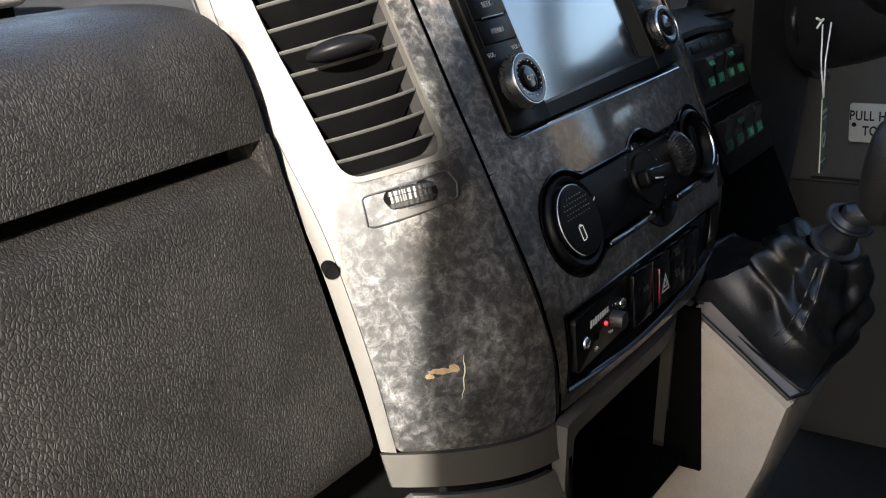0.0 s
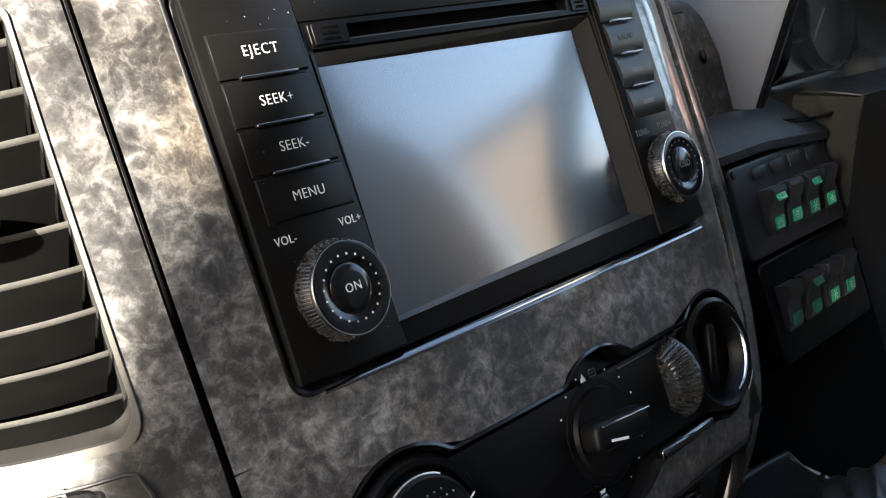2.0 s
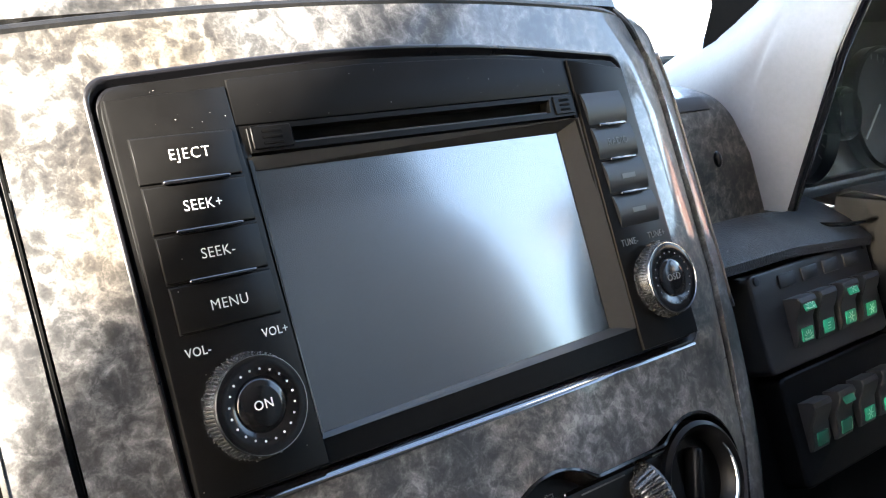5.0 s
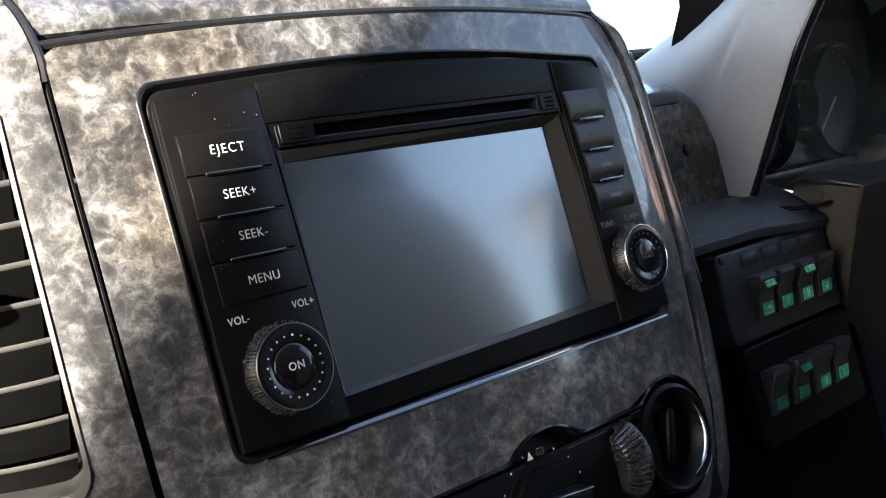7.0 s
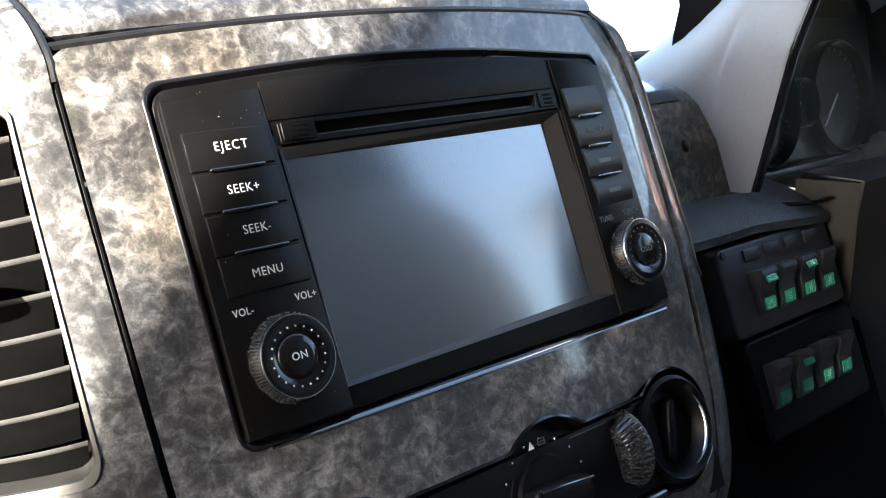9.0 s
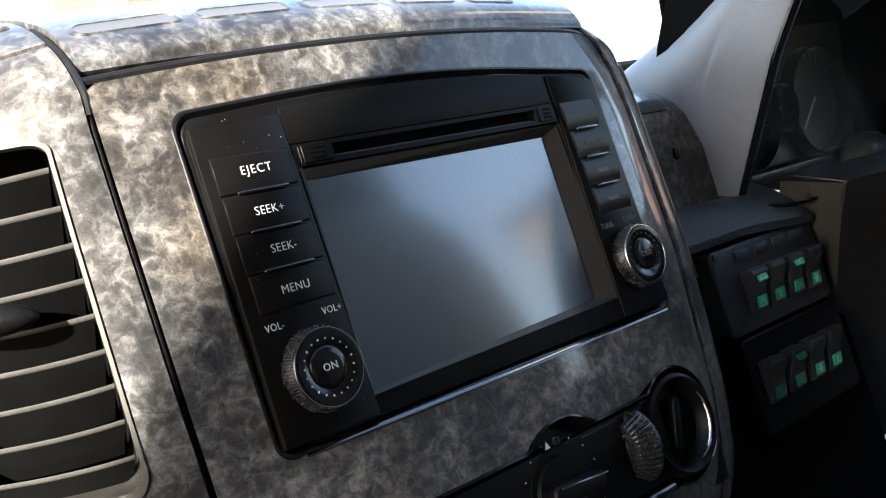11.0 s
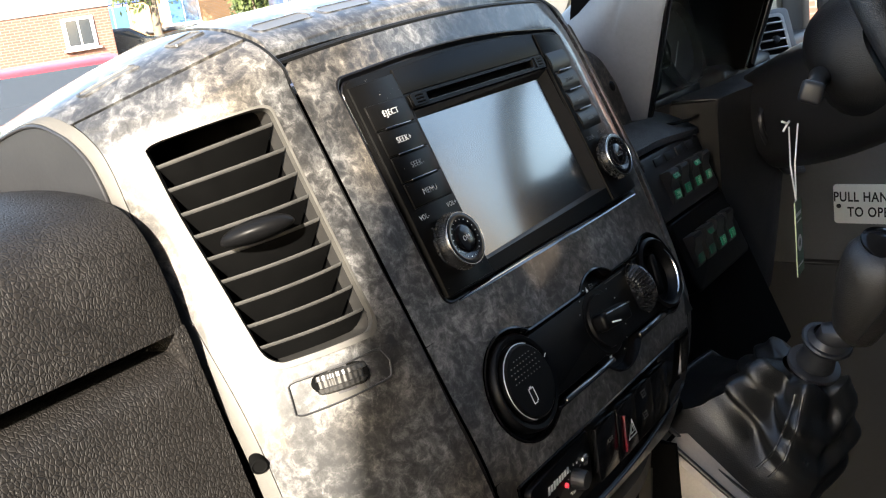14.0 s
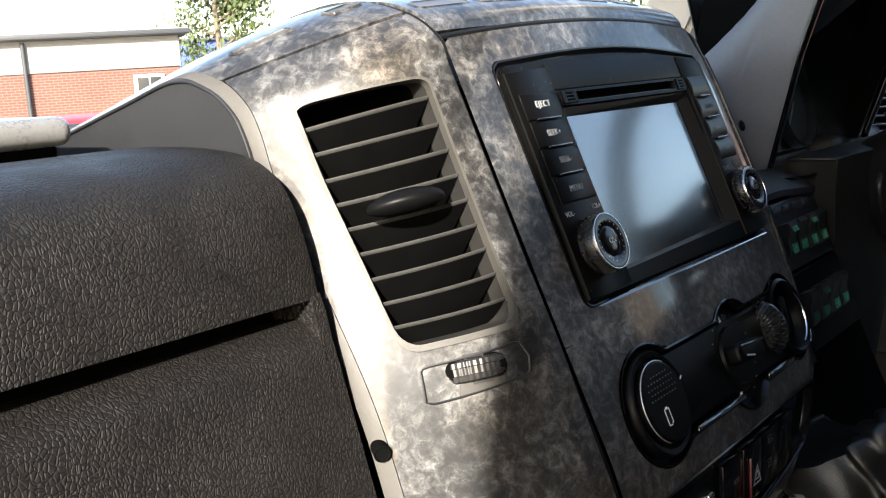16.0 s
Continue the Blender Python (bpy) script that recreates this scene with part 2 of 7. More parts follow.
def box(size, at=(0, 0, 0), bevel=0.0, seg=2, turn=None, bm=None):
    bm = bm or bmesh.new()
    r = bmesh.ops.create_cube(bm, size=1.0)
    vs = r["verts"]
    bmesh.ops.scale(bm, vec=size, verts=vs)
    if bevel:
        es = list({e for v in vs for e in v.link_edges})
        g = bmesh.ops.bevel(bm, geom=es, offset=bevel, segments=seg, profile=0.5, affect='EDGES')
        vs = list({v for f in g["faces"] for v in f.verts} | {v for v in vs if v.is_valid})
    m = Matrix.Translation(at) @ (turn.to_4x4() if turn is not None else ID)
    bmesh.ops.transform(bm, matrix=m, verts=vs)
    return bm


def lathe(profile, n=48, m=ID, bm=None, wave=None):
    """Turn (radius, height) points round the z axis; wave(i) scales the radius, for knurls."""
    bm = bm or bmesh.new()
    rows = []
    for r, h in profile:
        if r < 1e-7:
            rows.append([bm.verts.new(m @ Vector((0, 0, h)))])
            continue
        row = []
        for i in range(n):
            a = 2 * math.pi * i / n
            k = r
            if wave:
                k = r + wave(i, r, h)
            row.append(bm.verts.new(m @ Vector((k * math.cos(a), k * math.sin(a), h))))
        rows.append(row)
    for a, b in zip(rows, rows[1:]):
        for i in range(n):
            j = (i + 1) % n
            if len(a) == 1 and len(b) == 1:
                continue
            if len(a) == 1:
                bm.faces.new((a[0], b[i], b[j]))
            elif len(b) == 1:
                bm.faces.new((a[i], a[j], b[0]))
            else:
                bm.faces.new((a[i], a[j], b[j], b[i]))
    bmesh.ops.recalc_face_normals(bm, faces=bm.faces)
    return bm


def prism(pts, d0, d1, bevel=0.0, seg=2, to=None, bm=None):
    """A flat outline pulled from depth d0 to d1 along z, its front edge rounded."""
    bm = bm or bmesh.new()
    n = len(pts)
    loops = [(0.0, d0)]
    if bevel:
        for i in range(seg + 1):
            a = math.pi / 2 * i / seg
            loops.append((bevel * (1 - math.cos(a)), d1 - bevel + bevel * math.sin(a)))
    else:
        loops.append((0.0, d1))
    rows = []
    area = sum(pts[i][0] * pts[(i + 1) % n][1] - pts[(i + 1) % n][0] * pts[i][1] for i in range(n))
    sgn = 1 if area > 0 else -1
    nor = []
    for i in range(n):
        a, b, e = Vector(pts[i - 1]), Vector(pts[i]), Vector(pts[(i + 1) % n])
        t = (e - a)
        t.normalize()
        nor.append(Vector((-t.y, t.x)) * sgn)
    for inset, d in loops:
        row = []
        for p, q in zip(pts, nor):
            v = Vector((p[0] + q.x * inset, p[1] + q.y * inset, d))
            row.append(bm.verts.new(to(v) if to else v))
        rows.append(row)
    for a, b in zip(rows, rows[1:]):
        for i in range(n):
            j = (i + 1) % n
            bm.faces.new((a[i], a[j], b[j], b[i]))
    bm.faces.new(rows[-1])
    bm.faces.new(list(reversed(rows[0])))
    bmesh.ops.recalc_face_normals(bm, faces=bm.faces)
    return bm


def rrect(x0, y0, x1, y1, r, n=6):
    """A rectangle with rounded corners, anticlockwise."""
    out = []
    for cx, cy, a0 in ((x1 - r, y0 + r, -90), (x1 - r, y1 - r, 0), (x0 + r, y1 - r, 90), (x0 + r, y0 + r, 180)):
        for i in range(n + 1):
            a = radians(a0 + 90 * i / n)
            out.append((cx + r * math.cos(a), cy + r * math.sin(a)))
    return out


def resample(pts, n):
    """n points evenly spaced along a closed outline."""
    q = [Vector(p) for p in pts] + [Vector(pts[0])]
    run = [0.0]
    for a, b in zip(q, q[1:]):
        run.append(run[-1] + (b - a).length)
    out = []
    k = 0
    for i in range(n):
        s = run[-1] * i / n
        while run[k + 1] < s:
            k += 1
        f = (s - run[k]) / max(1e-9, run[k + 1] - run[k])
        out.append(q[k].lerp(q[k + 1], f))
    return out


def by_angle(pts, c, n):
    """n points of an outline, one for each direction from c."""
    q = [Vector(p) - Vector(c) for p in pts]
    out = []
    for i in range(n):
        a = 2 * math.pi * (i + 0.5) / n
        w = Vector((math.cos(a), math.sin(a)))
        best = None
        for k in range(len(q)):
            p, e = q[k - 1], q[k] - q[k - 1]
            den = w.x * e.y - w.y * e.x
            if abs(den) < 1e-12:
                continue
            t = (p.x * e.y - p.y * e.x) / den
            s = (p.x * w.y - p.y * w.x) / den
            if t > 0 and -1e-6 <= s <= 1 + 1e-6 and (best is None or t > best):
                best = t
        out.append(Vector(c) + w * (best or 0.001))
    return out


def holed(surface, outer, inner, n=120, rings=10, thick=0.003, lip=0.0015, centre=None, bm=None, outer_lip=True):
    """A sheet over surface(a, b) between two outlines, its edges turned back by thick along the sheet's back()."""
    bm = bm or bmesh.new()
    c = centre or (sum(p[0] for p in inner) / len(inner), sum(p[1] for p in inner) / len(inner))
    o, i_ = by_angle(outer, c, n), by_angle(inner, c, n)
    rows = []
    rows.append([bm.verts.new(surface(*p, -thick)) for p in i_])
    rows.append([bm.verts.new(surface(*p, -lip * 0.6)) for p in i_])
    for k in range(rings + 1):
        f = k / rings
        f = f * f * (3 - 2 * f) * 0.5 + f * 0.5
        f = 0.012 + f * (0.976 if outer_lip else 0.988)
        rows.append([bm.verts.new(surface(*a.lerp(b, f), 0.0)) for a, b in zip(i_, o)])
    if outer_lip:
        rows.append([bm.verts.new(surface(*p, -lip * 0.6)) for p in o])
        rows.append([bm.verts.new(surface(*p, -thick)) for p in o])
    for a, b in zip(rows, rows[1:]):
        for k in range(n):
            j = (k + 1) % n
            bm.faces.new((a[k], a[j], b[j], b[k]))
    bmesh.ops.recalc_face_normals(bm, faces=bm.faces)
    return bm


def sheet(surface, a0, a1, b0, b1, na, nb, thick=0.003, bm=None):
    """A rectangular patch of surface(a, b), with a turned-back rim."""
    bm = bm or bmesh.new()
    g = [[bm.verts.new(surface(a0 + (a1 - a0) * i / na, b0 + (b1 - b0) * j / nb, 0.0)) for j in range(nb + 1)] for i in range(na + 1)]
    h = [[bm.verts.new(surface(a0 + (a1 - a0) * i / na, b0 + (b1 - b0) * j / nb, -thick)) for j in range(nb + 1)] for i in range(na + 1)]
    for i in range(na):
        for j in range(nb):
            bm.faces.new((g[i][j], g[i + 1][j], g[i + 1][j + 1], g[i][j + 1]))
            bm.faces.new((h[i][j], h[i][j + 1], h[i + 1][j + 1], h[i + 1][j]))
    rim = [(i, 0) for i in range(na)] + [(na, j) for j in range(nb)] + [(i, nb) for i in range(na, 0, -1)] + [(0, j) for j in range(nb, 0, -1)]
    for (i, j), (k, l) in zip(rim, rim[1:] + rim[:1]):
        bm.faces.new((g[i][j], h[i][j], h[k][l], g[k][l]))
    bmesh.ops.recalc_face_normals(bm, faces=bm.faces)
    return bm


def tube(path, r, n=10, bm=None, closed=False):
    """A round rod along points; r is a number or one per point."""
    bm = bm or bmesh.new()
    pts = [Vector(p) for p in path]
    rs = r if isinstance(r, (list, tuple)) else [r] * len(pts)
    rows = []
    ref = None
    for i, p in enumerate(pts):
        a = pts[i - 1] if i or closed else p
        b = pts[(i + 1) % len(pts)] if i < len(pts) - 1 or closed else p
        t = (b - a).normalized()
        if ref is None:
            ref = t.orthogonal().normalized()
        ref = (ref - t * ref.dot(t)).normalized()
        s = t.cross(ref)
        rows.append([bm.verts.new(p + (ref * math.cos(2 * math.pi * k / n) + s * math.sin(2 * math.pi * k / n)) * rs[i]) for k in range(n)])
    pairs = list(zip(rows, rows[1:])) + ([(rows[-1], rows[0])] if closed else [])
    for a, b in pairs:
        for k in range(n):
            j = (k + 1) % n
            bm.faces.new((a[k], a[j], b[j], b[k]))
    if not closed:
        bm.faces.new(list(reversed(rows[0])))
        bm.faces.new(rows[-1])
    bmesh.ops.recalc_face_normals(bm, faces=bm.faces)
    return bm


def lettering(name, text, size, at, parent, material, align='CENTER', turn=0.0, squeeze=1.0, bold=0.0, m=None, spacing=1.1):
    """Raised lettering in the built-in font, as a mesh; size is the capitals' height."""
    cu = bpy.data.curves.new(name, 'FONT')
    k = size / 0.70
    cu.body, cu.size, cu.align_x, cu.align_y = text, 1.0, align, 'CENTER'
    cu.space_character = spacing
    cu.extrude, cu.offset, cu.resolution_u = 0.00008 / k, bold / k, 4
    tmp = bpy.data.objects.new(name, cu)
    scene.collection.objects.link(tmp)
    me = bpy.data.meshes.new_from_object(tmp.evaluated_get(bpy.context.evaluated_depsgraph_get()))
    bpy.data.objects.remove(tmp)
    bpy.data.curves.remove(cu)
    me.materials.clear()
    me.materials.append(material)
    me.transform((m or ID) @ Matrix.Translation(at) @ Matrix.Rotation(radians(turn), 4, 'Z') @ Matrix.Diagonal((squeeze * k, k, k, 1)))
    ob = new(name, me)
    ob.parent = parent
    return ob


def cushion(w, h, d, bulge, n=18):
    """An upholstered cushion: a rounded slab, fuller in the middle."""
    bm = bmesh.new()
    bmesh.ops.create_uvsphere(bm, u_segments=2 * n, v_segments=n, radius=1)
    for v in bm.verts:
        x, y, z = v.co
        k = (abs(x) ** 3.2 + abs(y) ** 3.2 + abs(z) ** 3.2) ** (-1 / 3.2)
        x, y, z = x * k, y * k, z * k
        f = (1 - abs(x) ** 2.5) * (1 - abs(z) ** 2.5)
        v.co = Vector((x * w / 2, y * (d / 2 + bulge * f), z * h / 2))
    return bm


def curve_at(pts, t):
    """Catmull-Rom through points, t from 0 to len - 1."""
    n = len(pts)
    i = max(0, min(n - 2, int(math.floor(t))))
    f = t - i
    p = [Vector(pts[max(0, min(n - 1, k))]) for k in (i - 1, i, i + 1, i + 2)]
    if i == 0:
        p[0] = p[1] * 2 - p[2]
    if i == n - 2:
        p[3] = p[2] * 2 - p[1]
    return 0.5 * ((2 * p[1]) + (p[2] - p[0]) * f + (2 * p[0] - 5 * p[1] + 4 * p[2] - p[3]) * f * f + (3 * p[1] - p[0] - 3 * p[2] + p[3]) * f ** 3)


def interp(x, xs, ys):
    return float(np.interp(x, xs, ys))


# ---- the console's surfaces ----
def fascia_d(u, v):
    x = max(0.0, -0.12 - v)
    # the panel rolls away towards its driver-side edge
    r = max(0.0, u - (u_right(v) - 0.024)) if u > 0 else 0.0
    return -0.28 * u * u - (1.0 * x * x + 10.5 * x ** 3) - 9.5 * r * r


def fascia(u, v, off=0.0):
    return Vector((u, v, fascia_d(u, v) + off))


VS = (-0.27, -0.25, -0.22, -0.18, -0.129, -0.045, 0.04, 0.065, 0.10)
UR = (0.085, 0.100, 0.124, 0.147, 0.158, 0.1655, 0.162, 0.158, 0.141)
UL = (-0.124, -0.129, -0.137, -0.145, -0.150, -0.1525, -0.1545, -0.155, -0.1555)


def u_right(v):
    return interp(v, VS, UR)


def u_left(v):
    return interp(v, VS, UL)


def v_top(u):
    return 0.0925 - 0.26 * u * u


def band(v0, v1=None, n=24):
    """The outline of the fascia between two heights, or up to its crown."""
    top = v1 is None
    out = []
    ur1, ul1 = (0.146, -0.155) if top else (u_right(v1), u_left(v1))
    va, vb = (v_top(ur1), v_top(ul1)) if top else (v1, v1)
    for i in range(n):
        v = v0 + (va - v0) * i / n
        out.append((u_right(v), v))
    for i in range(n):
        u = ur1 + (ul1 - ur1) * i / n
        out.append((u, v_top(u) if top else v1))
    for i in range(n):
        v = vb + (v0 - vb) * i / n
        out.append((u_left(v), v))
    for i in range(n):
        out.append((u_left(v0) + (u_right(v0) - u_left(v0)) * i / n, v0))
    return out


def radio_outline(grow=0.0, n=7):
    """The radio's opening: a shallow arch above, rounded corners."""
    g = grow
    pts = []
    r = 0.008
    corners = ((0.1355 + g, -0.0725 - g, -90), (0.1285 + g, 0.0675 + g, 0), (-0.1265 - g, 0.0705 + g, 90), (-0.1235 - g, -0.0725 - g, 180))
    for k, (cx, cy, a0) in enumerate(corners):
        sx, sy = (-1 if cx > 0 else 1), (-1 if cy > 0 else 1)
        for i in range(n):
            a = radians(a0 + 90 * i / (n - 1))
            pts.append((cx + sx * r + r * math.cos(a), cy + sy * r + r * math.sin(a)))
        if k == 1:
            for i in range(1, 12):
                f = i / 12
                x = 0.118 + g + f * (-0.118 - g * 2 - 0.116)
                pts.append((x, 0.0675 + g + f * 0.003 + 0.0058 * math.sin(math.pi * f)))
    return pts


def lobes(grow=0.0, n=150):
    """The outline of the heater panel: three round lobes joined by a straight band."""
    c0 = (0.01, -0.136)
    circles = ((-0.092, -0.1365, 0.0345), (0.020, -0.1375, 0.0360), (0.1115, -0.134, 0.0315))

    def inside(x, y):
        if -0.09 <= x <= 0.112 and -0.1630 - grow <= y <= -0.1105 + grow:
            return True
        return any((x - a) ** 2 + (y - b) ** 2 <= (r + grow) ** 2 for a, b, r in circles)
    xs = [-0.092 - 0.0345 - grow + 1e-5 + (0.1115 + 0.0315 + 0.092 + 0.0345 + 2 * grow - 2e-5) * (0.5 - 0.5 * math.cos(math.pi * i / n)) for i in range(n + 1)]
    up, down = [], []
    for x in xs:
        y = c0[1] + 0.06
        while not inside(x, y) and y > c0[1] - 0.002:
            y -= 0.00025
        up.append((x, y))
        y = c0[1] - 0.06
        while not inside(x, y) and y < c0[1]:
            y += 0.00025
        down.append((x, y))
    return down + up[::-1]


def strip_outline(grow=0.0):
    """The opening of the lower switch strip, bowed below."""
    pts = []
    n = 20
    for i in range(n + 1):
        f = i / n
        pts.append((-0.128 - grow + f * (0.236 + 2 * grow), -0.2335 - grow - 0.0065 * math.sin(math.pi * f) + 0.013 * f ** 4))
    for i in range(6):
        f = (i + 1) / 7
        pts.append((0.108 + grow + 0.017 * math.sin(f * 1.5708), -0.2205 + f * 0.035))
    for i in range(n + 1):
        f = i / n
        pts.append((0.125 + grow - f * (0.254 + 2 * grow), -0.1835 + grow - f * 0.001 + 0.0015 * math.sin(math.pi * f)))
    return pts


# profiles (y, z) of the hump: along the centre panel's edge, and along its outer edge
SEAM_V = (-0.25, -0.19, -0.10, -0.03, 0.03, 0.07, 0.087)
CENTRE = []
for _v in SEAM_V:
    _p = PM @ fascia(u_left(_v), _v, -0.0005)
    CENTRE.append((_p.y, _p.z))
CENTRE += [(0.062, 1.0930), (0.105, 1.1010), (0.18, 1.0905), (0.30, 1.056)]
OUTER = [(-0.006, 0.772), (0.006, 0.828), (0.028, 0.898), (0.058, 0.957), (0.0845, 1.006), (0.095, 1.036),
         (0.104, 1.051), (0.122, 1.063), (0.150, 1.068), (0.200, 1.0560), (0.30, 1.030)]
SEAM_V_ALL = SEAM_V + (0.105, 0.11, 0.115, 0.12)


def hump(side):
    """The curved flank of the console hump on one side; a runs outwards 0 to 5, s up and over 0 to 10."""
    def raw(a, s):
        w = a / 5.0
        c, l = curve_at(CENTRE, s), curve_at(OUTER, s)
        v = interp(s, range(len(SEAM_V_ALL)), SEAM_V_ALL)
        x0 = u_left(v) - 0.0028 if side < 0 else u_right(v) + 0.0026
        x1 = -0.2365 if side < 0 else 0.226
        e = 0.12 * w + 0.88 * w * w
        return Vector((x0 + (x1 - x0) * w, c.x + (l.x - c.x) * e + (0.005 if side > 0 else 0.0), c.y + (l.y - c.y) * 0.5 * (w + e)))

    def at(a, s, off=0.0):
        p = raw(a, s)
        if off:
            da = raw(a + 0.02, s) - raw(a - 0.02, s)
            ds = raw(a, s + 0.02) - raw(a, s - 0.02)
            n = da.cross(ds).normalized()
            if side < 0:
                n = -n
            p = p + n * off
        return p
    return at


def vent_right(s):
    """Inner edge of the air opening at height s."""
    return interp(s, (2.45, 3.2, 3.9, 5.2), (1.14, 1.04, 1.0, 1.02))


def vent_left(s):
    return interp(s, (2.45, 3.2, 3.9, 5.2), (4.10, 4.11, 4.15, 4.26))


def vent_point(f, g):
    """Over the air opening: f across from the inner edge, g up from the bottom."""
    s = 2.47 - 0.03 * f + g * (2.53 + 0.37 * f)
    return (vent_right(s) + (vent_left(s) - vent_right(s)) * f, s)


VENT = [vent_point(x / 54.0, y / 135.0) for x, y in rrect(0, 0, 54, 135, 7.5, 8)]


def vent_panel(side, label):
    top = thing("console_side_trim", label, "dashboard trim", ID)
    at = hump(side)
    part("panel", holed(at, [(0, 0), (5, 0), (5, 6.95), (0, 6.95)], VENT, 240, 18, 0.004, 0.0015), MARBLE, top)
    # the bare moulded border round the grille
    def rim(a, s, off=0.0):
        return at(a, s, 0.0012 + off)
    c = (2.6, 3.80)
    def grown(k, ks):
        return [(c[0] + (p[0] - c[0]) * k, c[1] + (p[1] - c[1]) * ks) for p in VENT]
    part("grille_border", holed(rim, grown(1.042, 1.022), grown(0.985, 0.985), 200, 4, 0.006, 0.0012, c), CREAM if side < 0 else SATIN, top, "thin cream border of the air grille" if side < 0 else "")
    part("edge_strip", sheet(lambda a, s, off: at(a, s, off) + Vector((0, max(0.0, a - 5) ** 2 * 0.030, 0)), 5.005, 5.27, 0, 8.6, 8, 80, 0.003), CREAM if side < 0 else SATIN, top,
         "bare cream plastic edge of the panel" if side < 0 else "")
    return top, at


def air_vent(side, at, label):
    top = thing("air_vent", label, "air vent", ID, group="centre air vents")
    back = Vector((0.30 * -side, 0.93, -0.12)) * 0.055
    bm = bmesh.new()
    n = 120
    c = (2.6, 3.80)
    ring = by_angle(VENT, c, n)
    rows = [[bm.verts.new(at(*p, -0.002)) for p in ring]]
    rows.append([bm.verts.new(v.co + back) for v in rows[0]])
    for k in range(n):
        j = (k + 1) % n
        bm.faces.new((rows[0][k], rows[0][j], rows[1][j], rows[1][k]))
    bm.faces.new(rows[1])
    bmesh.ops.recalc_face_normals(bm, faces=bm.faces)
    # the duct's inner shade is put into its near-black colour
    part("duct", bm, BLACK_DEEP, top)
    # front of the duct again in lighter grey: light on its wall put into colour
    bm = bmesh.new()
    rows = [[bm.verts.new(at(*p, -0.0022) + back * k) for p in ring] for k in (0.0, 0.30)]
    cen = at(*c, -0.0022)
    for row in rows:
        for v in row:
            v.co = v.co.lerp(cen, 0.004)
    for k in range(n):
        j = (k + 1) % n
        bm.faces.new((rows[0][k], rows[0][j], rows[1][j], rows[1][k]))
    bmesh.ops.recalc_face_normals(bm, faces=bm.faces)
    part("throat", bm, THROAT, top, "front of the vent duct, its grey lightened as if lit")
    for sl, sr in zip((4.79, 4.365, 4.010, 3.738, 3.495, 3.264, 3.038, 2.826, 2.627), (4.690, 4.310, 4.000, 3.740, 3.508, 3.288, 3.082, 2.872, 2.666)):
        m = 14
        edge, blade = [], []
        for k in range(m + 1):
            s = sr + (sl - sr) * k / m
            a0, a1 = vent_right(s) + 0.11, vent_left(s) + 0.03
            a = a0 + (a1 - a0) * k / m
            p = at(a, s, -0.0035)
            q = p + back * 0.32 + Vector((0, 0, -0.0175))
            w = (q - p).normalized()
            t = 0.0007
            edge.append([p + Vector((0, 0, t)), p - w * 0.0010 + Vector((0, 0, 0.0005)), p - w * 0.0010 - Vector((0, 0, 0.0005)), p - Vector((0, 0, t)), p + w * 0.0005 - Vector((0, 0, t)), p + w * 0.0005 + Vector((0, 0, t))])
            blade.append([p + w * 0.0005 + Vector((0, 0, t)), p + w * 0.0005 - Vector((0, 0, t)), q - Vector((0, 0, 0.0006)), q + Vector((0, 0, 0.0006))])
        made = []
        # the edge is a lighter grey than the blade: its sun highlight as colour
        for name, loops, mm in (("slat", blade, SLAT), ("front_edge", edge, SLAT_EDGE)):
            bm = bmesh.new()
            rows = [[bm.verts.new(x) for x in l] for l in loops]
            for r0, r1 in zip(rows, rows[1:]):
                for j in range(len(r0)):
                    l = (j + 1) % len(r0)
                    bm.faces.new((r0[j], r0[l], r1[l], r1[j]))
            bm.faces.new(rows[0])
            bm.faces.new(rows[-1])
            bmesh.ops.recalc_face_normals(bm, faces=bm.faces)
            made.append(part(name, bm, mm, made[0] if made else top, "front edge, its highlight put into a lighter grey" if made else ""))
    for a in (2.0, 3.0):
        bm = bmesh.new()
        g = [(at(a, 2.56, -0.042), at(a, 5.0, -0.042)), (at(a, 2.56, -0.042) + back * 0.15, at(a, 5.0, -0.042) + back * 0.15)]
        off = Vector((0.0007, 0, 0))
        vs = [bm.verts.new(g[i][j] + off * o) for o in (-1, 1) for i, j in ((0, 0), (0, 1), (1, 1), (1, 0))]
        for f in ((0, 1, 2, 3), (7, 6, 5, 4), (0, 4, 5, 1), (1, 5, 6, 2), (2, 6, 7, 3), (3, 7, 4, 0)):
            bm.faces.new([vs[i] for i in f])
        bmesh.ops.recalc_face_normals(bm, faces=bm.faces)
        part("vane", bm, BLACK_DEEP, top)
    # the oval steering tab on the middle slats
    s = interp(0.004, SEAM_V, range(len(SEAM_V)))
    proud = 0.011 if side < 0 else 0.018
    c0, c1 = at(1.95, s, proud), at(3.65, s, proud)
    mid = (c0 + c1) / 2
    x = (c1 - c0).normalized()
    z = Vector((0, 0.30, 0.95)).normalized()
    y = z.cross(x).normalized()
    z = x.cross(y)
    basis = Matrix((x, y, z)).transposed().to_4x4()
    bm = bmesh.new()
    bmesh.ops.create_uvsphere(bm, u_segments=28, v_segments=16, radius=1)
    ln = (c1 - c0).length / 2
    wd, ht = (0.011, 0.0062) if side < 0 else (0.0022, 0.0046)
    ln = ln if side < 0 else 0.0036
    for v in bm.verts:
        k = max(0.0, 1 - abs(v.co.x) ** 3) ** 0.5
        v.co = Vector((v.co.x * ln, v.co.y * wd, v.co.z * ht + 0.0012 * k))
    bmesh.ops.transform(bm, matrix=Matrix.Translation(mid) @ basis, verts=bm.verts)
